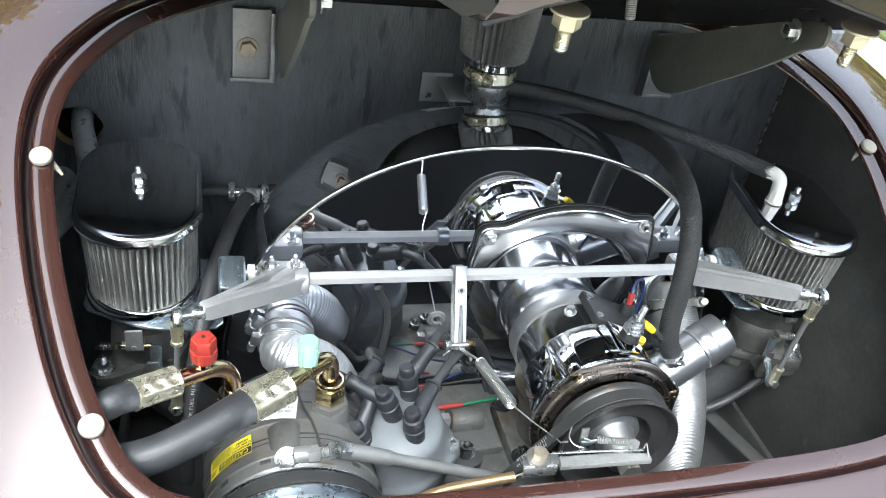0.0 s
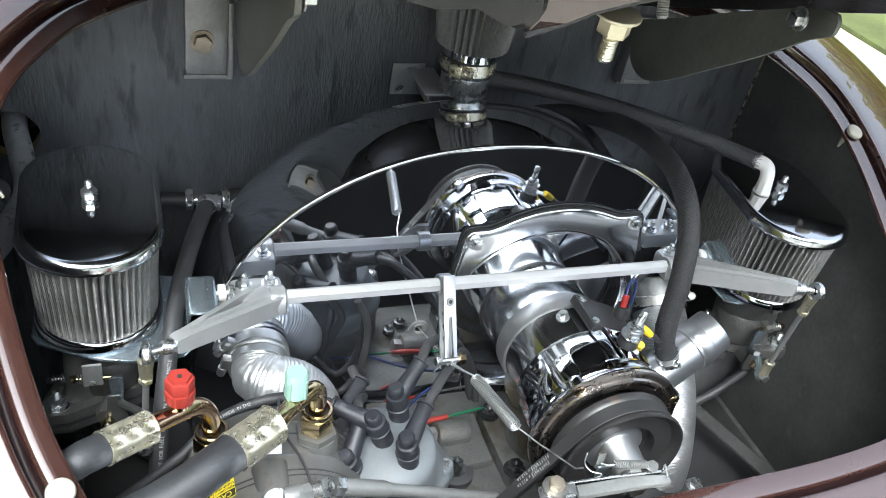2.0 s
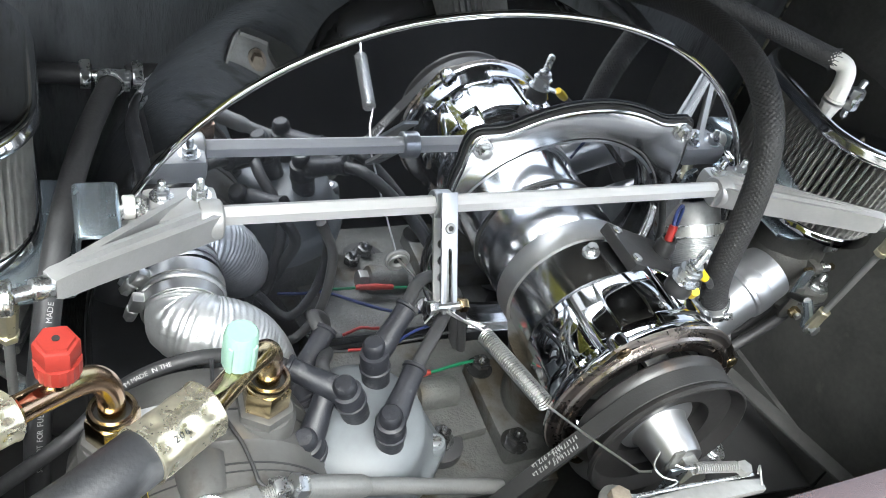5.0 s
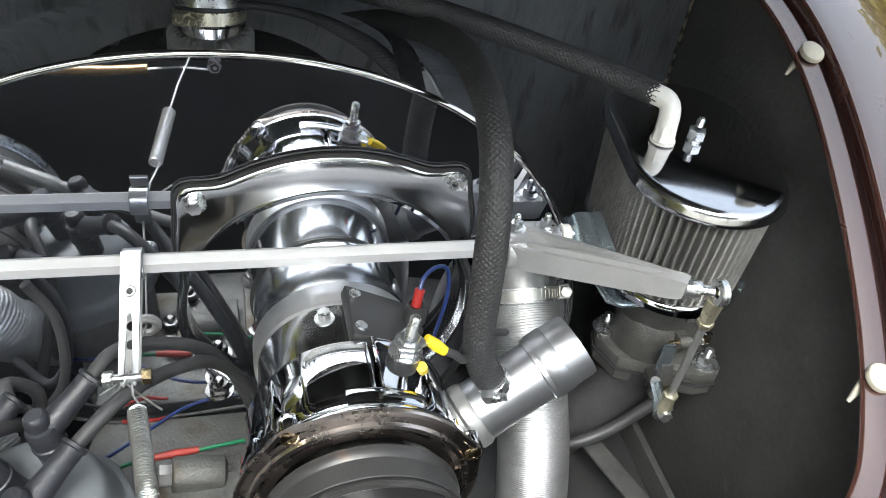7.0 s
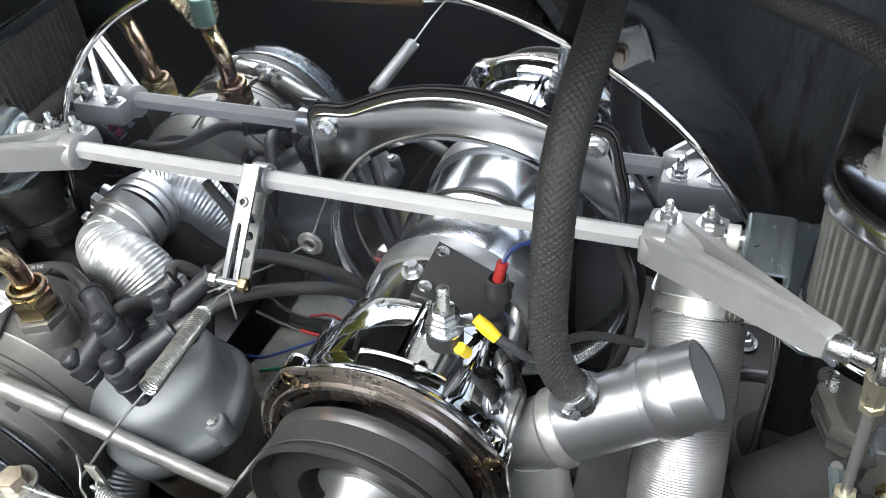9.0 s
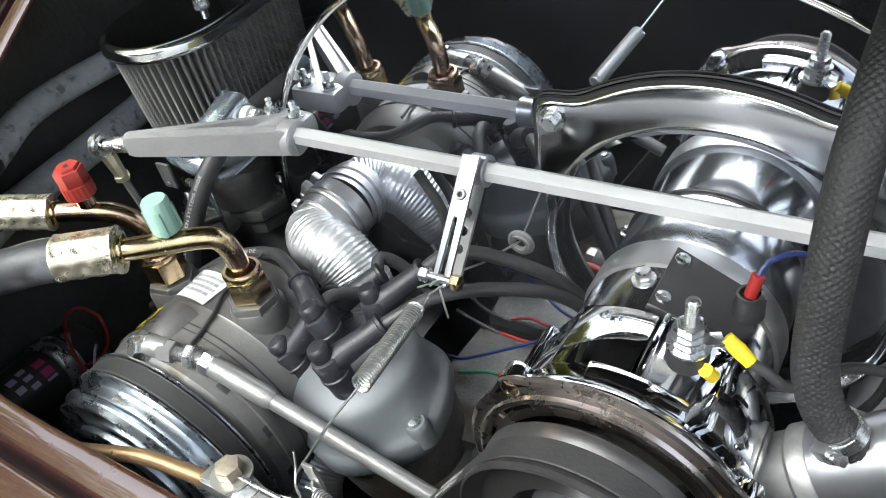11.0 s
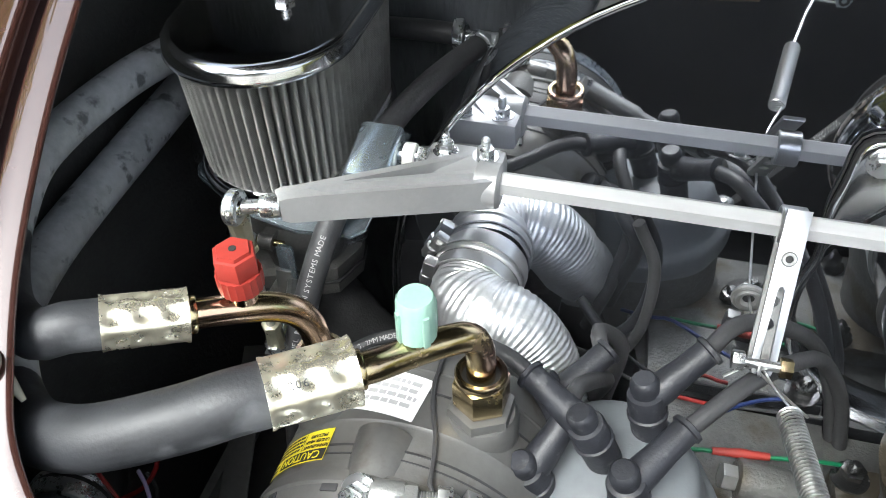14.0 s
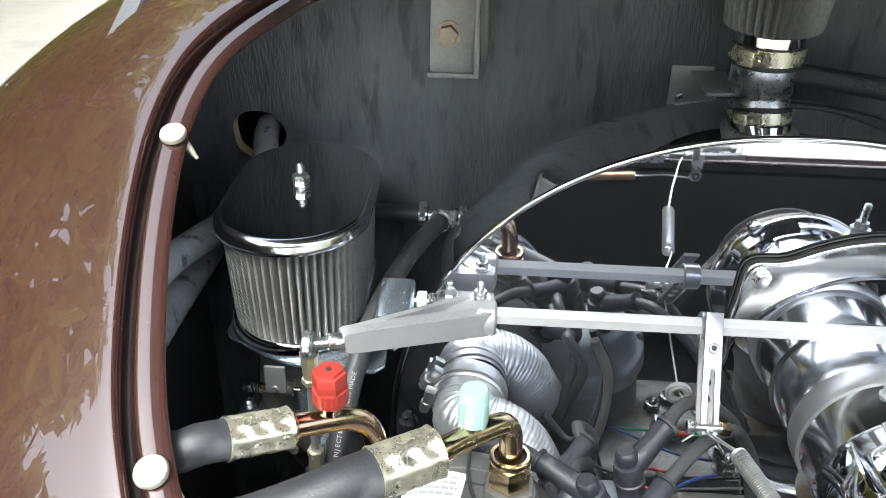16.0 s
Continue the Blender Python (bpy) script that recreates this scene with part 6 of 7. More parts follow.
# ---- carburettors under the filters ----
def carburettor(side, cx, cy, zt, plate):
    """A single-throat carburettor: plate, throat, float bowl, flange, manifold, screws and throttle lever."""
    c = thing("carburettor", "grey alloy carburettor under the air filter", "carburettor", (cx, cy, 0.45), group="carburettors")
    part("mounting_plate", prism(plate, 0.003, Matrix.Translation((0, 0, zt - 0.003)), 0.0012), ZINC_BLUE, c, "blue-zinc plated mounting plate")
    bm = box(0.0130, 0.0025, 0.020, Matrix.Translation((cx + side * 0.0065, min(p[1] for p in plate) + 0.004, zt - 0.0125)), 0.0008)
    part("plate_tab", bm, STEEL_GREY, c)
    part("tab_screw", cyl(0.0020, 0.0015, fwd(cx + side * 0.0070, min(p[1] for p in plate) + 0.0030, zt - 0.0190), 14), ZINC, c)
    m = Matrix.Translation((cx, cy, 0))
    bm = lathe([(0.024, 0.518), (0.0255, 0.530), (0.027, 0.536), (0.027, 0.545), (0.0245, 0.550), (0.0255, 0.565), (0.030, 0.572), (0.031, zt - 0.003)], m, 40)
    part("throat", bm, CARB, c, "cast alloy throat", sharp=30)
    flange = [tuple(p) for p in closed_curve([(-0.020, 0.030), (0.018, 0.026), (0.036, 0.006), (0.046, -0.026), (0.030, -0.036), (0.004, -0.026), (-0.028, -0.012), (-0.034, 0.014)], 5)]
    curve = [(cx + x * side, cy + y) for x, y in (flange if side > 0 else flange[::-1])]
    edge = [(-0.031, 0.020), (-0.024, 0.0285), (-0.012, 0.030), (0.016, 0.026), (0.034, 0.008), (0.0455, -0.018), (0.0470, -0.029), (0.0405, -0.0365), (0.028, -0.037), (0.004, -0.027), (-0.026, -0.014), (-0.034, 0.008)]
    fl = [(cx + x * side, cy + y) for x, y in (edge if side > 0 else edge[::-1])]
    part("flange", prism(fl, 0.010, Matrix.Translation((0, 0, 0.5060)), 0.002), CARB, c, "bolted alloy flange")
    part("gasket", prism([(cx + (x - cx) * 1.03, cy + (y - cy) * 1.03) for x, y in fl], 0.0015, Matrix.Translation((0, 0, 0.5042))), RUBBER, c)
    part("manifold_flange", prism([(cx + (x - cx) * 0.98, cy + (y - cy) * 0.98) for x, y in fl], 0.0095, Matrix.Translation((0, 0, 0.4946)), 0.002), CARB, c)
    # main casting: swells from the flange into a round neck under the plate
    rows = []
    for z, k, blend in ((0.514, 0.76, 0.0), (0.519, 0.66, 0.10), (0.524, 0.64, 0.20), (0.534, 0.68, 0.35), (0.546, 0.73, 0.55), (0.556, 0.74, 0.7), (0.560, 0.80, 0.75), (0.566, 0.80, 0.8), (0.569, 0.72, 0.9), (zt - 0.0035, 0.74, 1.0)):
        row = []
        for x, y in curve:
            u = Vector((x - cx, y - cy))
            q = u * k * (1 - blend) + u.normalized() * 0.0275 * blend
            row.append(Vector((cx + q.x, cy + q.y, z)))
        rows.append(row)
    part("body_casting", lofted(rows), CARB, c, "grainy grey alloy body", sharp=42)
    for k in range(5):
        q = radians(-150 + 30 * k)
        part("cast_rib", box(0.0022, 0.004, 0.014, Matrix.Translation((cx + 0.0285 * math.cos(q), cy + 0.0285 * math.sin(q), 0.5765)) @ Matrix.Rotation(q + radians(90), 4, "Z"), 0.0006), CARB, c)
    part("manifold", hose([(cx, cy, 0.504), (cx - side * 0.004, cy, 0.480), (cx - side * 0.025, cy, 0.45), (cx - side * 0.05, cy, 0.42)], lambda s, l: 0.0235 - 0.002 * s, 28), CARB_DARK, c, "dark cast intake manifold", sharp=60)
    for x, y in ((-0.0245, 0.0165), (0.0355, -0.0255), (0.0170, 0.0160)):
        part("flange_nut", bolt(Matrix.Translation((cx + side * x, cy + y, 0.5160)), 0.0112, 0.0065, True, 0.007), ZINC, c, "plated flange nut")
    # idle screws through their bosses, with springs
    for dx, dy, z, col in ((0.0055, -0.0315, 0.5460, BRASS), (0.0240, -0.0120, 0.5290, OILY)):
        p0 = Vector((cx + side * (dx - 0.010), cy + dy, z))
        p1 = p0 + Vector((side * 0.024, -0.0005, 0.0015))
        d = (p1 - p0).normalized()
        part("idle_screw", sweep([p0, p1], 0.0020, 12), col, c, "thin adjusting screw")
        part("screw_boss", sweep([p0.lerp(p1, 0.25), p0.lerp(p1, 0.58)], 0.0046, 18), CARB, c)
        part("screw_spring", coil(p0.lerp(p1, 0.58), p1, 0.0030, 0.0006, 5), ZINC, c)
        part("screw_head", hexa(0.0056, 0.0040, along(p1, p1 + d)), col, c)
    part("boss_web", box(0.008, 0.012, 0.009, Matrix.Translation((cx + side * 0.0055, cy - 0.0250, 0.5460)), 0.002), CARB, c)
    # throttle lever over a dark cone with the spindle nut
    part("throttle_lever", prism([(-0.0045, -0.022), (0.0045, -0.022), (0.0050, 0.0), (0.0035, 0.002), (-0.0035, 0.002), (-0.0050, 0.0)], 0.0025, fwd(cx - side * 0.0078, cy - 0.0360, 0.5490), 0.0005), ZINC_BLUE, c, "plated throttle lever")
    part("lever_foot", prism([(-0.0045, 0.0), (0.0045, 0.0), (0.0095, -0.028), (0.006, -0.034), (-0.003, -0.034), (-0.0065, -0.028)], 0.0030, fwd(cx - side * 0.0050, cy - 0.0365, 0.5330), 0.0006), STEEL_BLACK, c, "dark spindle lever")
    part("spindle_boss", cyl(0.0085, 0.018, fwd(cx + side * 0.0005, cy - 0.0190, 0.5080), 24, None, 0.001), CARB, c)
    part("spindle_nut", hexa(0.0085, 0.006, fwd(cx + side * 0.0005, cy - 0.0396, 0.5080)), BRASS, c, "yellow plated spindle nut")
    part("spindle_end", cyl(0.0028, 0.009, fwd(cx + side * 0.0005, cy - 0.0396, 0.5080), 14), STEEL_GREY, c)
    low = Vector((-0.2665, -0.079, 0.535)) if side < 0 else Vector((0.2735, -0.0905, 0.530))
    p = low + Vector((-side * 0.0045, 0.012, 0.016))
    part("link_arm", sweep([p, p.lerp(low, 0.5), low + Vector((0, 0.004, -0.004))], lambda s, l: 0.0038, 8), ZINC_BLUE, c, "plated link arm")
    part("link_strut", sweep([p, Vector((cx - side * 0.008, cy - 0.036, 0.523))], lambda s, l: 0.0030, 8), STEEL_BLACK, c)


carburettor(-1, -0.2920, 0.0130, 0.5830, [(-0.338, -0.006), (-0.334, -0.0135), (-0.301, -0.0330), (-0.2915, -0.0370), (-0.265, -0.0430), (-0.236, -0.0405), (-0.2305, -0.034), (-0.232, 0.05), (-0.336, 0.06)][::-1])
carburettor(1, 0.2980, -0.0165, 0.5885, [(0.232, 0.04), (0.2365, -0.046), (0.2450, -0.0520), (0.300, -0.0525), (0.330, -0.0475), (0.3385, -0.0400), (0.338, 0.04)])

# ---- smaller things in the bay ----
# crankcase breather filter on the firewall
br = thing("breather_filter", "small grey pleated breather filter on a chrome pipe", "breather filter", (-0.002, 0.090, 0.715))
m = Matrix.Translation((0.0056, 0.106, -0.0155))
part("pipe", lathe([(0.0190, 0.7560), (0.0190, 0.7368), (0.0202, 0.7362), (0.0208, 0.7370), (0.0208, 0.7560)], m, 40, caps=False), ZINC, br, "short plated pipe")
part("collar", lathe([(0.0212, 0.7545), (0.0225, 0.7550), (0.0225, 0.7700), (0.0205, 0.7710)], m, 40), RUBBER, br, "black rubber collar")
part("hose_clip", clip_band(m @ Matrix.Translation((0, 0, 0.7585)) @ Matrix.Rotation(radians(228), 4, "Z"), 0.0227, 0.0100), CRIMP, br, "worm-drive hose clip")
part("end_ring", ring(0.0240, 0.019, 0.0080, m @ Matrix.Translation((0, 0, 0.7695)), 48, None, 0.001), CHROME, br, "bright end ring")
n = 34


def pleat(a, h):
    return 1 + 0.085 * math.cos(n * a)


part("pleats", lathe([(0.0250, 0.7775), (0.0285, 0.7800), (0.0305, 0.800), (0.0325, 0.832), (0.030, 0.836)], m, n * 6, wobble=pleat), GAUZE_DARK, br, "dark grey pleats", sharp=25)
bm = box(0.030, 0.0022, 0.030, Matrix.Translation((-0.0290, 0.1520, 0.7080)), 0.0008)
box(0.018, 0.034, 0.0022, Matrix.Translation((-0.018, 0.139, 0.7080)) @ Matrix.Rotation(radians(90), 4, "Y"), 0.0005, bm)
box(0.024, 0.052, 0.0022, Matrix.Translation((-0.018, 0.126, 0.7185)), 0.0006, bm)
part("bracket", bm, ALU_CAST, br, "bent plated bracket screwed to the firewall")
for x, z in ((-0.0201, 0.7165), (-0.0353, 0.6985)):
    mm = fwd(x, 0.1508, z)
    part("bracket_screw", lathe([(0.0042, 0), (0.0038, 0.0016), (0.0014, 0.0022), (0.0, 0.0012)], mm, 16), ZINC, br, "cross-head screw")

# hole through the firewall where the hoses pass
hole = thing("hose_hole", "ragged oval hole in the firewall", "hole", (-0.352, 0.157, 0.655), kind="structure")
liner = [(HOLE[0] + (x - HOLE[0]) * 0.985, HOLE[1] + (z - HOLE[1]) * 0.985) for x, z in ragged]
bm = lofted([[Vector((x, y, z)) for x, z in liner] for y in (0.1538, 0.1655)])
part("hole_edge", bm, RAW_WOOD, hole, "raw pale plywood edge")
# Added black cup: the darkness beyond the hole is put in as colour.
part("hole_backing", lathe([(0.0, -0.060), (0.030, -0.060), (0.030, -0.0128), (0.021, -0.0126)], fwd(HOLE[0], 0.1535, HOLE[1]), 40, caps=False), INK, hole, "black cup closing off the space behind the firewall")

# cream rubber stops on the flange
for x, y, z in ((-0.3508, -0.0124, 0.7256), (-0.3083, -0.1897, 0.6450), (0.3535, 0.0090, 0.7300), (0.3145, -0.1725, 0.6470)):
    base = Vector((x, y, deck(x, y) - 0.0062))
    up = Vector((0, -0.4566, 1)).normalized()
    m = along(base, base + up)
    st = thing("rubber_stop", "cream rubber lid stop on the flange", "rubber stop", tuple(base), group="lid stops")
    part("head", lathe([(0.0045, -0.001), (0.0073, 0.0005), (0.0077, 0.002), (0.0071, 0.0036), (0.0050, 0.0048), (0.0, 0.0052)], m, 32), CREAM, st)
    s = -1 if x < 0 else 1
    tail0 = base + Vector((-s * 0.004, 0.002, -0.004))
    tail = [tail0, base + Vector((-s * 0.0085, 0.000, -0.0080)), base + Vector((-s * 0.0125, -0.002, -0.0125))]
    part("tail", sweep(tail, lambda t, l: 0.0030 - 0.0020 * t, 12), CREAM, st)

# main throttle return spring with its hooked wires
sp = thing("return_spring", "bright steel throttle return spring", "spring", (-0.033, -0.13, 0.595))
s0, s1 = Vector((-0.0352, -0.1075, 0.5935)), Vector((-0.0270, -0.1620, 0.6020))
part("coil", coil(s0, s1, 0.0043, 0.00053, 34, 6), SPRING, sp)
hookp = Vector((-0.0420, -0.0760, 0.5820))
part("hook", sweep([s0 + Vector((0.003, 0, 0)), s0.lerp(hookp, 0.5), hookp + Vector((0.001, 0, -0.002)), hookp + Vector((-0.006, 0.002, -0.004)), hookp + Vector((-0.0145, -0.004, -0.006))], 0.0006, 8), SPRING, sp)
part("hook", sweep([hookp + Vector((-0.003, 0.0, -0.001)), hookp + Vector((0.004, -0.008, -0.001)), hookp + Vector((0.017, -0.022, 0.000))], 0.0006, 8), SPRING, sp)
part("hook", sweep([s1, s1.lerp(Vector((-0.0150, -0.2120, 0.6190)), 0.5), Vector((-0.0115, -0.2160, 0.6200)), Vector((-0.0085, -0.2190, 0.6240))], 0.0006, 8), SPRING, sp)
cab = thing("throttle_cable", "thin steel throttle cable through the shroud", "cable", (-0.04, 0, 0.5467))
part("wire", sweep([Vector((-0.0398, 0.003, 0.5467)), Vector((-0.0410, -0.040, 0.5640)), Vector((-0.0430, -0.0760, 0.5835)), Vector((-0.0440, -0.084, 0.5850))], 0.0007, 8), SPRING, cab)

# lid latch on the tail flange
la = thing("lid_latch", "plated lid latch with a small spring", "latch", (0.0, -0.230, 0.615))
bm = prism([(-0.045, -0.2342), (-0.020, -0.2350), (-0.018, -0.2270), (-0.030, -0.2240), (-0.043, -0.2255)], 0.0014, Matrix.Translation((0, 0, 0.6205)), 0.0004)
box(0.024, 0.0014, 0.009, Matrix.Translation((-0.0325, -0.2348, 0.6160)), 0.0004, bm)
part("base_plate", bm, ZINC, la, "folded plated base plate")
part("latch_body", prism([(-0.020, -0.2375), (0.046, -0.2390), (0.047, -0.2330), (0.020, -0.2300), (-0.018, -0.2290)], 0.0045, Matrix.Translation((0, 0, 0.6180)), 0.0010), STEEL_GREY, la, "grey latch body")
bm = prism([(-0.026, -0.2304), (0.010, -0.2312), (0.042, -0.2326), (0.042, -0.2310), (0.0, -0.2294), (-0.024, -0.2288)], 0.0010, Matrix.Translation((0, 0, 0.6255)) @ Matrix.Rotation(radians(2), 4, "Y"), 0.0004)
part("latch_arm", bm, ZINC, la, "plated latch arm")
part("washer", cyl(0.0082, 0.0012, Matrix.Translation((-0.0325, -0.2285, 0.6222)), 24), ZINC_WORN, la)
part("pivot_bolt", hexa(0.0088, 0.0052, Matrix.Translation((-0.0325, -0.2285, 0.6234)) @ Matrix.Rotation(radians(14), 4, "Z")), RUSTY, la, "rust-stained hexagon bolt")
part("pivot_bolt", hexa(0.0064, 0.0040, Matrix.Translation((0.0345, -0.2300, 0.6270))), STEEL_GREY, la)
part("upright_tab", box(0.0055, 0.0016, 0.014, Matrix.Translation((0.0020, -0.2190, 0.6290)) @ Matrix.Rotation(radians(-4), 4, "Y"), 0.0006), ZINC_WORN, la)
part("small_spring", coil((0.0085, -0.2250, 0.6305), (0.0310, -0.2288, 0.6300), 0.0023, 0.00045, 19, 6), STEEL_GREY, la)
part("spring_end", sweep([Vector((0.0020, -0.2205, 0.6280)), Vector((0.0050, -0.2240, 0.6290)), Vector((0.0085, -0.2250, 0.6305))], 0.0005, 6), SPRING, la)
part("hook_wire", hose([(-0.0075, -0.2160, 0.6350), (-0.0080, -0.2180, 0.6270), (-0.0050, -0.2230, 0.6245), (0.0005, -0.2270, 0.6250), (-0.010, -0.2290, 0.6245)], 0.0005, 8, 0.002), SPRING, la)
part("hook_wire", hose([(0.0400, -0.2340, 0.6290), (0.0430, -0.2310, 0.6300), (0.0440, -0.2370, 0.6230)], 0.0005, 8, 0.002), SPRING, la)
bm = prism([(-0.0055, 0.0), (0.0055, 0.0), (0.0048, -0.014), (0.0055, -0.020), (0.0030, -0.0245), (-0.0030, -0.0245), (-0.0052, -0.020), (-0.0040, -0.012)], 0.0016, fwd(0.0050, -0.2210, 0.6262), 0.0004)
part("swing_arm", bm, ZINC_CLEAN, la, "bright hanging latch arm")
part("arm_eye", ring(0.0034, 0.0016, 0.0026, fwd(0.0055, -0.2205, 0.6062), 20), STEEL_BLACK, la)
part("cable_wire", sweep([Vector((-0.045, -0.2265, 0.6020)), Vector((-0.020, -0.2225, 0.6060)), Vector((0.0, -0.2215, 0.6045)), Vector((0.0055, -0.2215, 0.6050))], 0.0007, 8), SPRING, la, "thin release wire")
part("release_cable", hose([(-0.230, -0.2480, 0.588), (-0.180, -0.2440, 0.591), (-0.1346, -0.2383, 0.5940), (-0.098, -0.2300, 0.5985), (-0.073, -0.2275, 0.5998), (-0.045, -0.2265, 0.6020)], 0.0036, 14), BRONZE, la, "dull bronze release cable sheath")


def print_along(bm, text, size, line, start, r, facing):
    """Letters set one by one along a hose, facing a direction."""
    line = [Vector(p) for p in line]
    runs = [0.0]
    for a, b in zip(line, line[1:]):
        runs.append(runs[-1] + (b - a).length)
    s = start
    for ch in text:
        if ch != " ":
            i = max(k for k in range(len(runs)) if runs[k] <= s)
            i = min(i, len(line) - 2)
            t = (line[i + 1] - line[i]).normalized()
            p = line[i].lerp(line[i + 1], (s - runs[i]) / max(1e-9, runs[i + 1] - runs[i]))
            nn = (Vector(facing) - t * Vector(facing).dot(t)).normalized()
            mm = Matrix((t, nn.cross(t), nn)).transposed().to_4x4()
            mm.translation = p + nn * (r + 0.0001)
            merge(bm, words(ch, size, mm, 0.00008))
        s += size * (0.36 if ch in "I " else 0.62)
    return bm


bm = print_along(bmesh.new(), "8.2MM MADE IN THE", 0.0036, smooth_path([(-0.150, -0.082, 0.566), (-0.180, -0.068, 0.555), (-0.215, -0.072, 0.545), (-0.245, -0.09, 0.53)][::-1], 0.003), 0.030, 0.0040, (0.1, -0.55, 0.8))
part("print", bm, INK_WHITE, dist, "white printed words 8.2MM MADE IN THE", tidy=False)
bm = print_along(bmesh.new(), "206", 0.0042, [(-0.2180, -0.1665, 0.6225), (-0.1915, -0.1475, 0.6207)], 0.0085, 0.0138, (0.25, -0.55, 0.75))
part("stamp", bm, INK, next(o for o in bpy.data.objects if o.name.startswith("refrigerant_hose.")), "stamped number 206", tidy=False)

# fuel hose with white print, and its tee
fh = thing("fuel_hose", "black rubber fuel hose with white print", "hose", (-0.25, -0.05, 0.58))
way = [(-0.2050, 0.1120, 0.6100), (-0.2130, 0.0850, 0.6130), (-0.2220, 0.0550, 0.6140), (-0.2310, 0.0228, 0.6115), (-0.2400, -0.0120, 0.6030), (-0.2470, -0.0400, 0.5860), (-0.2520, -0.0600, 0.5640), (-0.2560, -0.0740, 0.5400), (-0.2590, -0.0830, 0.5100), (-0.262, -0.090, 0.46)]
line = smooth_path(way, 0.003)
part("rubber", sweep(line, 0.0066, 18), RUBBER, fh)
bm = bmesh.new()
rev = line[::-1]
print_along(bm, "SUR7 NOT FOR FUEL INJECTION SYSTEMS MADE", 0.0040, rev, 0.046, 0.0066, (0.15, -0.85, 0.45))
part("print", bm, INK_WHITE, fh, "white printed words NOT FOR FUEL INJECTION SYSTEMS MADE", tidy=False)
tee = thing("hose_tee", "plated hose tee with three small clips", "hose fitting", (-0.206, 0.116, 0.611))
c = Vector((-0.2060, 0.1160, 0.6110))
part("body", sweep([c + Vector((-0.014, 0, 0)), c + Vector((0.014, 0.0, 0))], 0.0042, 14), ZINC, tee)
for off, ang in ((-0.017, 0), (0.013, 0)):
    mm = Matrix.Translation(c + Vector((off, 0, 0))) @ Matrix.Rotation(radians(90), 4, "Y") @ Matrix.Rotation(radians(200), 4, "Z")
    part("clip", clip_band(mm, 0.0070, 0.006), ZINC, tee, "small hose clip")
part("clip", clip_band(along(c + Vector((0, -0.006, 0)), c + Vector((-0.004, -0.03, 0.001))), 0.0072, 0.006), ZINC, tee, "small hose clip")
fh2 = thing("fuel_hose", "black rubber fuel hose behind the filter", "hose", (-0.25, 0.12, 0.61))
part("rubber", hose([(-0.216, 0.1160, 0.6110), (-0.245, 0.118, 0.6110), (-0.28, 0.122, 0.606), (-0.32, 0.13, 0.59)], 0.0066, 16), RUBBER, fh2)
fh3 = thing("fuel_hose", "black rubber fuel hose passing behind the shroud", "hose", (-0.19, 0.12, 0.61))
part("rubber", hose([(-0.196, 0.1160, 0.6110), (-0.18, 0.119, 0.6110), (-0.15, 0.13, 0.60)], 0.0066, 16), RUBBER, fh3)

# dark canister in the tail corner, with a red loop of wire
can = thing("fuel_pump", "dark cylindrical pump with a magenta and lilac label", "pump", (-0.335, -0.16, 0.48))
p0, p1 = Vector((-0.3710, -0.1340, 0.4550)), Vector((-0.3560, -0.2080, 0.4700))
m = along(p0, p1)
L = (p1 - p0).length
part("barrel", lathe([(0.015, -0.012), (0.0205, -0.008), (0.0230, 0.0), (0.0230, L)], m, 40), BLACK_PLASTIC, can, "black barrel")
part("band", ring(0.0246, 0.0226, 0.011, m @ Matrix.Translation((0, 0, 0.020)), 40, None, 0.001), ZINC, can, "bright clamp band")
part("band", ring(0.0242, 0.0226, 0.003, m @ Matrix.Translation((0, 0, 0.014)), 40, None, 0.001), ZINC, can)


def on_can(w, h, ang, along_at):
    bm = flat(w, h)
    for v in bm.verts:
        a = radians(ang) + v.co.x / 0.0232
        v.co = m @ Vector((0.0234 * math.cos(a), 0.0234 * math.sin(a), along_at + v.co.y))
    return bm


up_side = m.inverted().to_3x3() @ Vector((0.75, 0.0, 0.66))
mid = math.degrees(math.atan2(up_side.y, up_side.x))
for w, h, ang, at, mt in ((0.0040, 0.0075, 16, 0.041, PINK), (0.0048, 0.0075, 0, 0.041, PINK), (0.0016, 0.0075, -10, 0.041, LILAC), (0.0028, 0.0058, 22, 0.052, LILAC), (0.0028, 0.0058, 9, 0.052, LILAC), (0.0030, 0.0058, -5, 0.052, LILAC), (0.0036, 0.0058, 18, 0.0605, LILAC), (0.0036, 0.0058, 2, 0.0605, LILAC)):
    part("label_mark", on_can(w * 1.35, h * 1.2, mid + ang * 1.35, 0.041 + (at - 0.041) * 1.2), mt, can)
part("terminal", box(0.007, 0.016, 0.009, along(p0 + Vector((0.010, -0.005, 0.018)), p0 + Vector((0.020, -0.012, 0.036))), 0.0015), STEEL_GREY, can)
wr = thing("pump_wire", "loop of red pump wire", "wire", (-0.35, -0.13, 0.47))
part("red_wire", hose([(-0.3620, -0.1360, 0.4800), (-0.3560, -0.1320, 0.4960), (-0.3420, -0.1250, 0.5040), (-0.3290, -0.1220, 0.4960), (-0.3240, -0.1270, 0.4800), (-0.3310, -0.1360, 0.4660), (-0.3440, -0.1440, 0.4600)], 0.0013, 8), WIRE_RED, wr)
part("pink_wire", hose([(-0.3560, -0.1390, 0.4860), (-0.3440, -0.1450, 0.4800), (-0.3320, -0.1510, 0.4680), (-0.3200, -0.1560, 0.4560)], 0.0012, 8), WIRE_RED, wr)
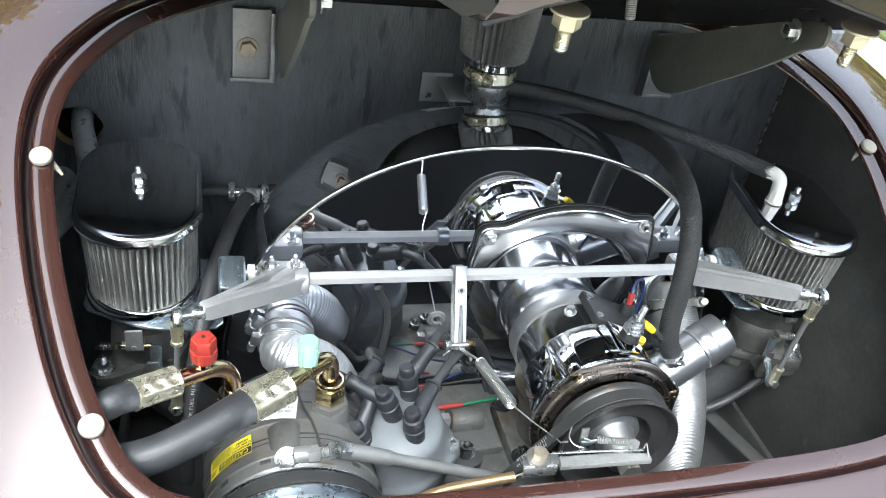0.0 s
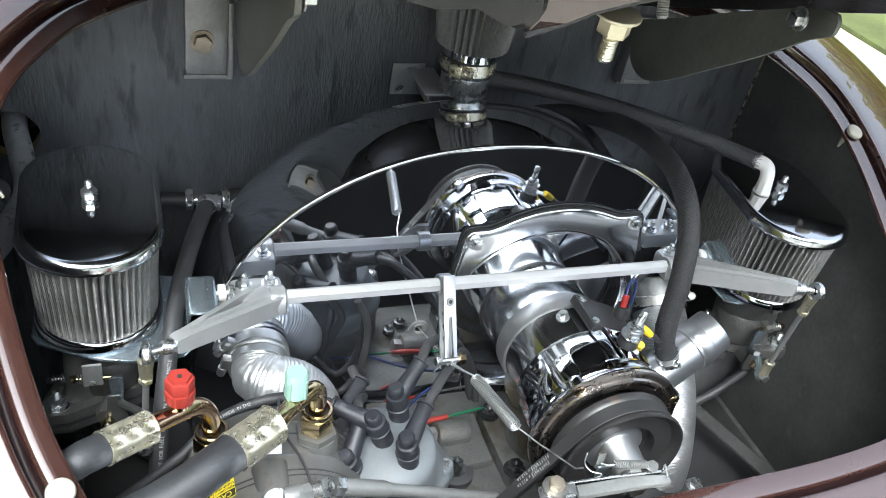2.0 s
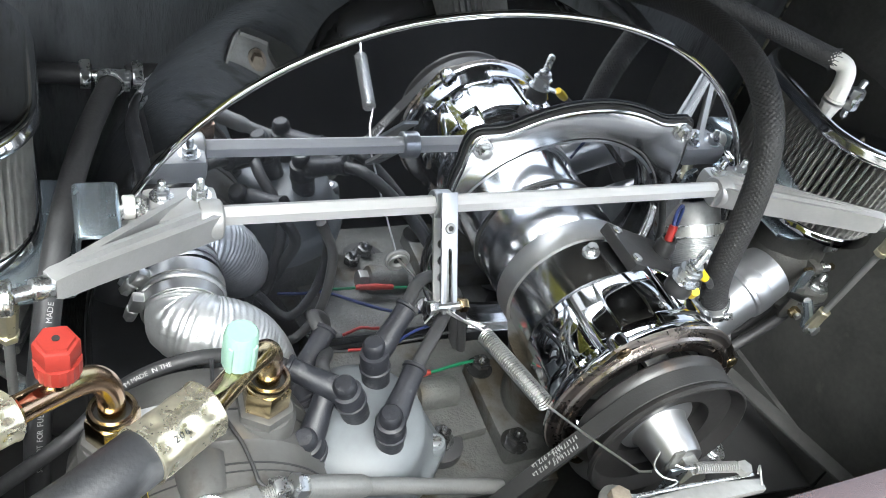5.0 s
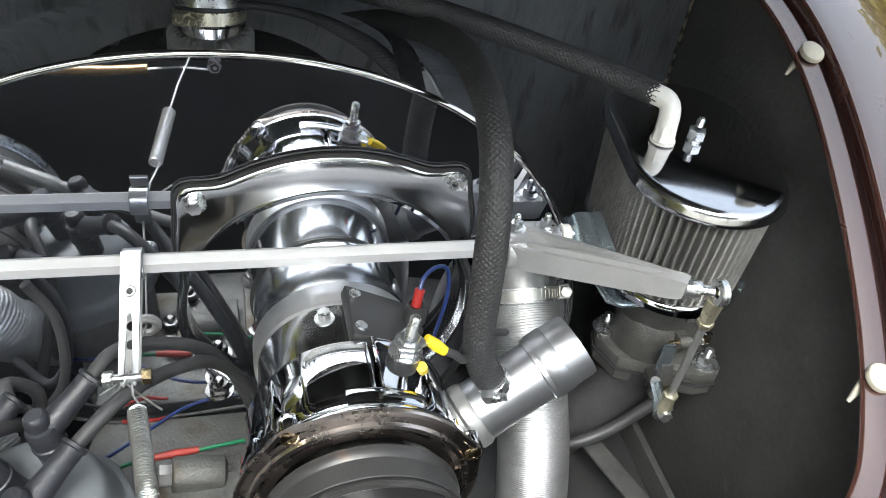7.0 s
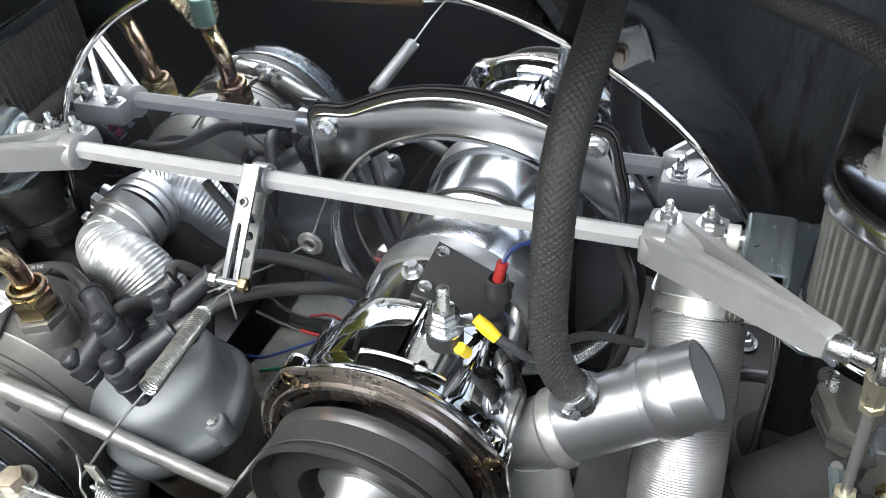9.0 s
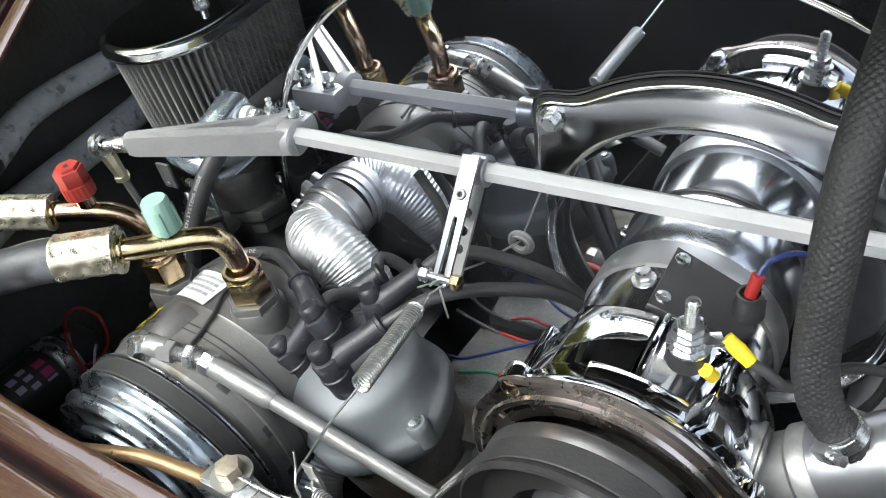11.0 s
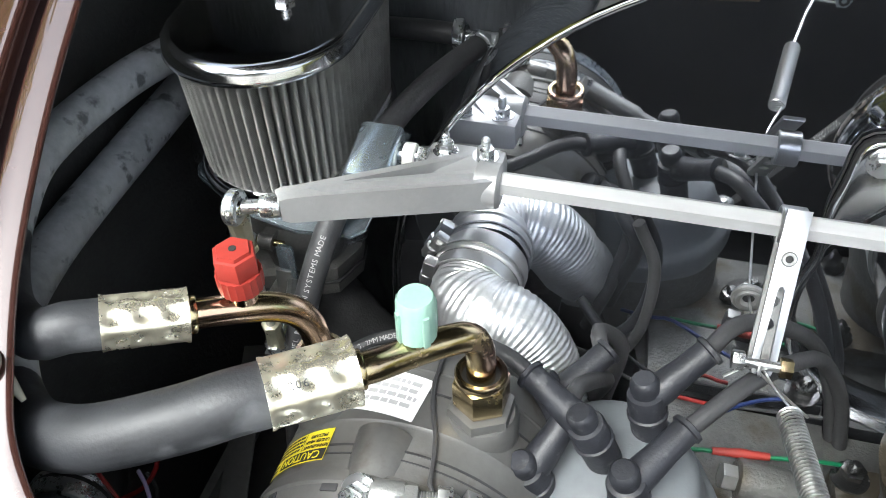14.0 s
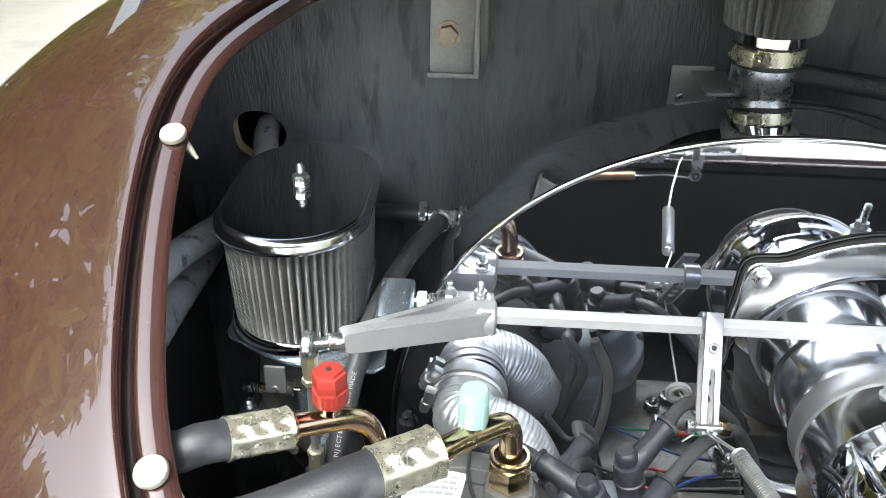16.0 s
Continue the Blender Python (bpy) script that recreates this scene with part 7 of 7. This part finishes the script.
part("connector", sweep([Vector((-0.3205, -0.1558, 0.4565)), Vector((-0.3130, -0.1595, 0.4480))], 0.0028, 10), COPPER, wr, "clear crimped connector")
part("connector", sweep([Vector((-0.3060, -0.1640, 0.4560)), Vector((-0.3000, -0.1665, 0.4470))], 0.0026, 10), COPPER, wr, "clear crimped connector")
part("violet_wire", hose([(-0.3330, -0.1330, 0.4760), (-0.3220, -0.1420, 0.4790), (-0.3120, -0.1540, 0.4720), (-0.3060, -0.1640, 0.4560)], 0.0011, 8), LILAC, wr, "thin violet wire")
part("black_wire", hose([(-0.3380, -0.1250, 0.4600), (-0.330, -0.13, 0.455), (-0.322, -0.15, 0.45), (-0.315, -0.17, 0.44)], 0.0011, 8), RUBBER, wr)

# loose wires over the engine case and to the alternator
w1 = thing("wire", "blue wire lying over the engine case", "wire", (-0.05, -0.03, 0.475), group="engine wires")
part("insulation", hose([(-0.100, -0.050, 0.470), (-0.0815, -0.0437, 0.4745), (-0.0687, -0.0425, 0.476), (-0.0427, -0.0244, 0.478), (-0.0271, -0.014, 0.480), (-0.0104, -0.008, 0.482), (0.01, -0.006, 0.484)], 0.0012, 8), WIRE_BLUE, w1)
w2 = thing("wire", "green wire with a red crimp sleeve over the engine case", "wire", (-0.03, -0.04, 0.475), group="engine wires")
part("insulation", hose([(-0.070, -0.050, 0.470), (-0.0516, -0.0456, 0.4735), (-0.0425, -0.0449, 0.474), (-0.0134, -0.0416, 0.474), (0.0127, -0.0377, 0.474), (0.030, -0.034, 0.470)], 0.0012, 8), WIRE_GREEN, w2)
part("crimp_sleeve", sweep([Vector((-0.0425, -0.0449, 0.4745)), Vector((-0.034, -0.0440, 0.4747)), Vector((-0.028, -0.0433, 0.4748)), Vector((-0.022, -0.0426, 0.4747)), Vector((-0.0134, -0.0416, 0.4745))], lambda s, l: 0.0021 + 0.0007 * math.exp(-((s - 0.5) / 0.2) ** 2), 12), RED, w2, "red crimp sleeve")
w3 = thing("wire", "black wire with a red end along the shroud's foot", "wire", (-0.05, -0.01, 0.47), group="engine wires")
part("insulation", hose([(-0.0950, -0.008, 0.4780), (-0.078, -0.006, 0.468), (-0.055, -0.007, 0.464), (-0.030, -0.006, 0.466), (0.0, -0.005, 0.468), (0.02, -0.005, 0.470)], 0.0012, 8), RUBBER, w3)
part("red_insulation", hose([(-0.062, -0.007, 0.4665), (-0.048, -0.010, 0.4690), (-0.040, -0.009, 0.4680), (-0.034, -0.008, 0.4685)], 0.0012, 8), WIRE_RED, w3)
w4 = thing("wire", "blue wire from the alternator's red connector", "wire", (0.115, -0.058, 0.63), group="engine wires")
part("insulation", hose([(0.1105, -0.0625, 0.6205), (0.1130, -0.0580, 0.6255), (0.1210, -0.051, 0.6265), (0.1300, -0.046, 0.620), (0.132, -0.047, 0.600), (0.126, -0.052, 0.57)], 0.0012, 8), WIRE_BLUE, w4)
w5 = thing("wire", "thick black charging cable from the alternator", "wire", (0.12, -0.1, 0.6), group="engine wires")
part("insulation", hose([tuple(y1), tuple(y1 + Vector((0.006, 0.001, -0.004))), (0.1330, -0.0930, 0.596), (0.150, -0.068, 0.588), (0.175, -0.045, 0.565)], 0.0023, 12), RUBBER, w5)
lm = thing("wiring_loom", "black loom hanging against the shroud", "wiring", (0.02, -0.01, 0.5), group="engine wires")
for k, pts in enumerate(([(0.150, -0.006, 0.60), (0.165, -0.010, 0.560), (0.160, -0.016, 0.515), (0.140, -0.020, 0.48)],
                         [(-0.125, -0.020, 0.505), (-0.105, -0.010, 0.490), (-0.09, -0.008, 0.515), (-0.088, -0.006, 0.56), (-0.10, -0.006, 0.59)])):
    part("cable", hose(pts, 0.0032 if k else 0.0026, 10), RUBBER, lm)

# ---- trees round the yard ----
def tree(x, y, h, r, seed, leaf=LEAF):
    """A tapered trunk with limbs and a loose crown of small leaf clumps."""
    rnd = random.Random(seed)
    t = thing("tree", "leafy green tree out of view round the yard", "tree", (x, y, 0), group="yard trees")
    bm = sweep([Vector((x, y, 0)), Vector((x + 0.05, y, h * 0.3)), Vector((x - 0.05, y + 0.05, h * 0.6)), Vector((x, y, h * 0.9))], lambda s, l: 0.16 * (1 - 0.8 * s), 10)
    for i in range(7):
        a = rnd.uniform(0, 6.28)
        z = h * rnd.uniform(0.35, 0.75)
        q = Vector((x, y, z))
        e = q + Vector((math.cos(a) * r * 0.7, math.sin(a) * r * 0.7, h * 0.18))
        sweep([q, q.lerp(e, 0.5) + Vector((0, 0, 0.1)), e], lambda s, l: 0.06 * (1 - 0.8 * s), 6, bm)
    part("trunk", bm, BARK, t)
    bm = bmesh.new()
    for i in range(4200):
        a, b = rnd.uniform(0, 6.28), rnd.gauss(0, 0.38)
        k = rnd.uniform(0.35, 1.0) ** 0.6 * (1 + 0.25 * math.sin(a * 3 + seed))
        p = Vector((x + math.cos(a) * r * k * math.cos(b), y + math.sin(a) * r * k * math.cos(b), h * 0.66 + h * 0.40 * math.sin(b) * k))
        s = rnd.uniform(0.09, 0.22)
        rot = Euler((rnd.uniform(0, 3), rnd.uniform(0, 3), rnd.uniform(0, 6))).to_matrix()
        vs = [bm.verts.new(p + rot @ Vector(v)) for v in ((-s, 0, 0), (0, -s * 0.45, 0.01), (s, 0, 0), (0, s * 0.45, 0.01))]
        bm.faces.new(vs)
    part("crown", bm, leaf, t, tidy=False)


# The two LEAF_DARK trees are unseen additions that put dark breaks into the chrome.
for args in ((-4.6, 1.3, 5.0, 2.0, 3), (-5.2, 4.0, 6.0, 2.2, 5), (-2.6, 5.4, 5.0, 1.8, 7), (-5.2, -1.4, 4.6, 2.0, 9), (-2.2, -5.8, 3.6, 1.5, 21, LEAF_DARK), (1.2, -6.4, 3.8, 1.7, 23, LEAF_DARK)):
    tree(*args)


def hedge(x, y, length, turn, h, seed):
    """A dense run of shrubs: stems and many small leaves."""
    rnd = random.Random(seed)
    t = thing("hedge", "tall leafy hedge along the yard", "hedge", (x, y, 0), group="yard hedges")
    rot = Matrix.Translation((x, y, 0)) @ Matrix.Rotation(radians(turn), 4, "Z")
    bm = bmesh.new()
    for i in range(int(length * 3)):
        q = Vector((rnd.uniform(-length / 2, length / 2), rnd.uniform(-0.2, 0.2), 0))
        e = q + Vector((rnd.uniform(-0.4, 0.4), rnd.uniform(-0.3, 0.3), h * rnd.uniform(0.6, 0.9)))
        sweep([rot @ q, rot @ q.lerp(e, 0.5), rot @ e], lambda s, l: 0.035 * (1 - 0.8 * s), 6, bm)
    part("stems", bm, BARK, t)
    vs, fs = [], []
    for i in range(int(length * h * 900)):
        u = rnd.uniform(-length / 2, length / 2)
        top = h * (0.82 + 0.18 * noise.noise((u * 0.9, seed, 0)) + 0.08 * noise.noise((u * 3.1, seed, 4)))
        z = top * rnd.uniform(0.0, 1.0) ** 0.8
        p = rot @ Vector((u, rnd.gauss(0, 0.32), z))
        s = rnd.uniform(0.05, 0.12)
        r = Euler((rnd.uniform(0, 3), rnd.uniform(0, 3), rnd.uniform(0, 6))).to_matrix()
        k = len(vs)
        vs += [p + r @ Vector(v) for v in ((-s, 0, 0), (0, -s * 0.5, 0.01), (s, 0, 0), (0, s * 0.5, 0.01))]
        fs.append((k, k + 1, k + 2, k + 3))
    me = bpy.data.meshes.new("leaves")
    me.from_pydata([v - t.location for v in vs], [], fs)
    me.materials.append(LEAF)
    ob = new("leaves", me)
    ob.parent = t
    tagged(ob, "small green leaves")


hedge(-4.2, 2.6, 6.0, 60, 4.0, 31)
hedge(4.8, 1.0, 7.0, -80, 2.6, 33)
hedge(-4.4, -1.2, 5.4, 95, 3.4, 35)
for x0, x1 in ((-10.0, -4.0), (2.6, 9.0)):
    bm = box(x1 - x0, 16.0, 0.03, Matrix.Translation(((x0 + x1) / 2, 1.0, 0.005)), 0.008)
    solo("lawn", bm, GRASS, "mown lawn beside the pale paving", "lawn", ((x0 + x1) / 2, 1.0, 0.0), kind="structure")
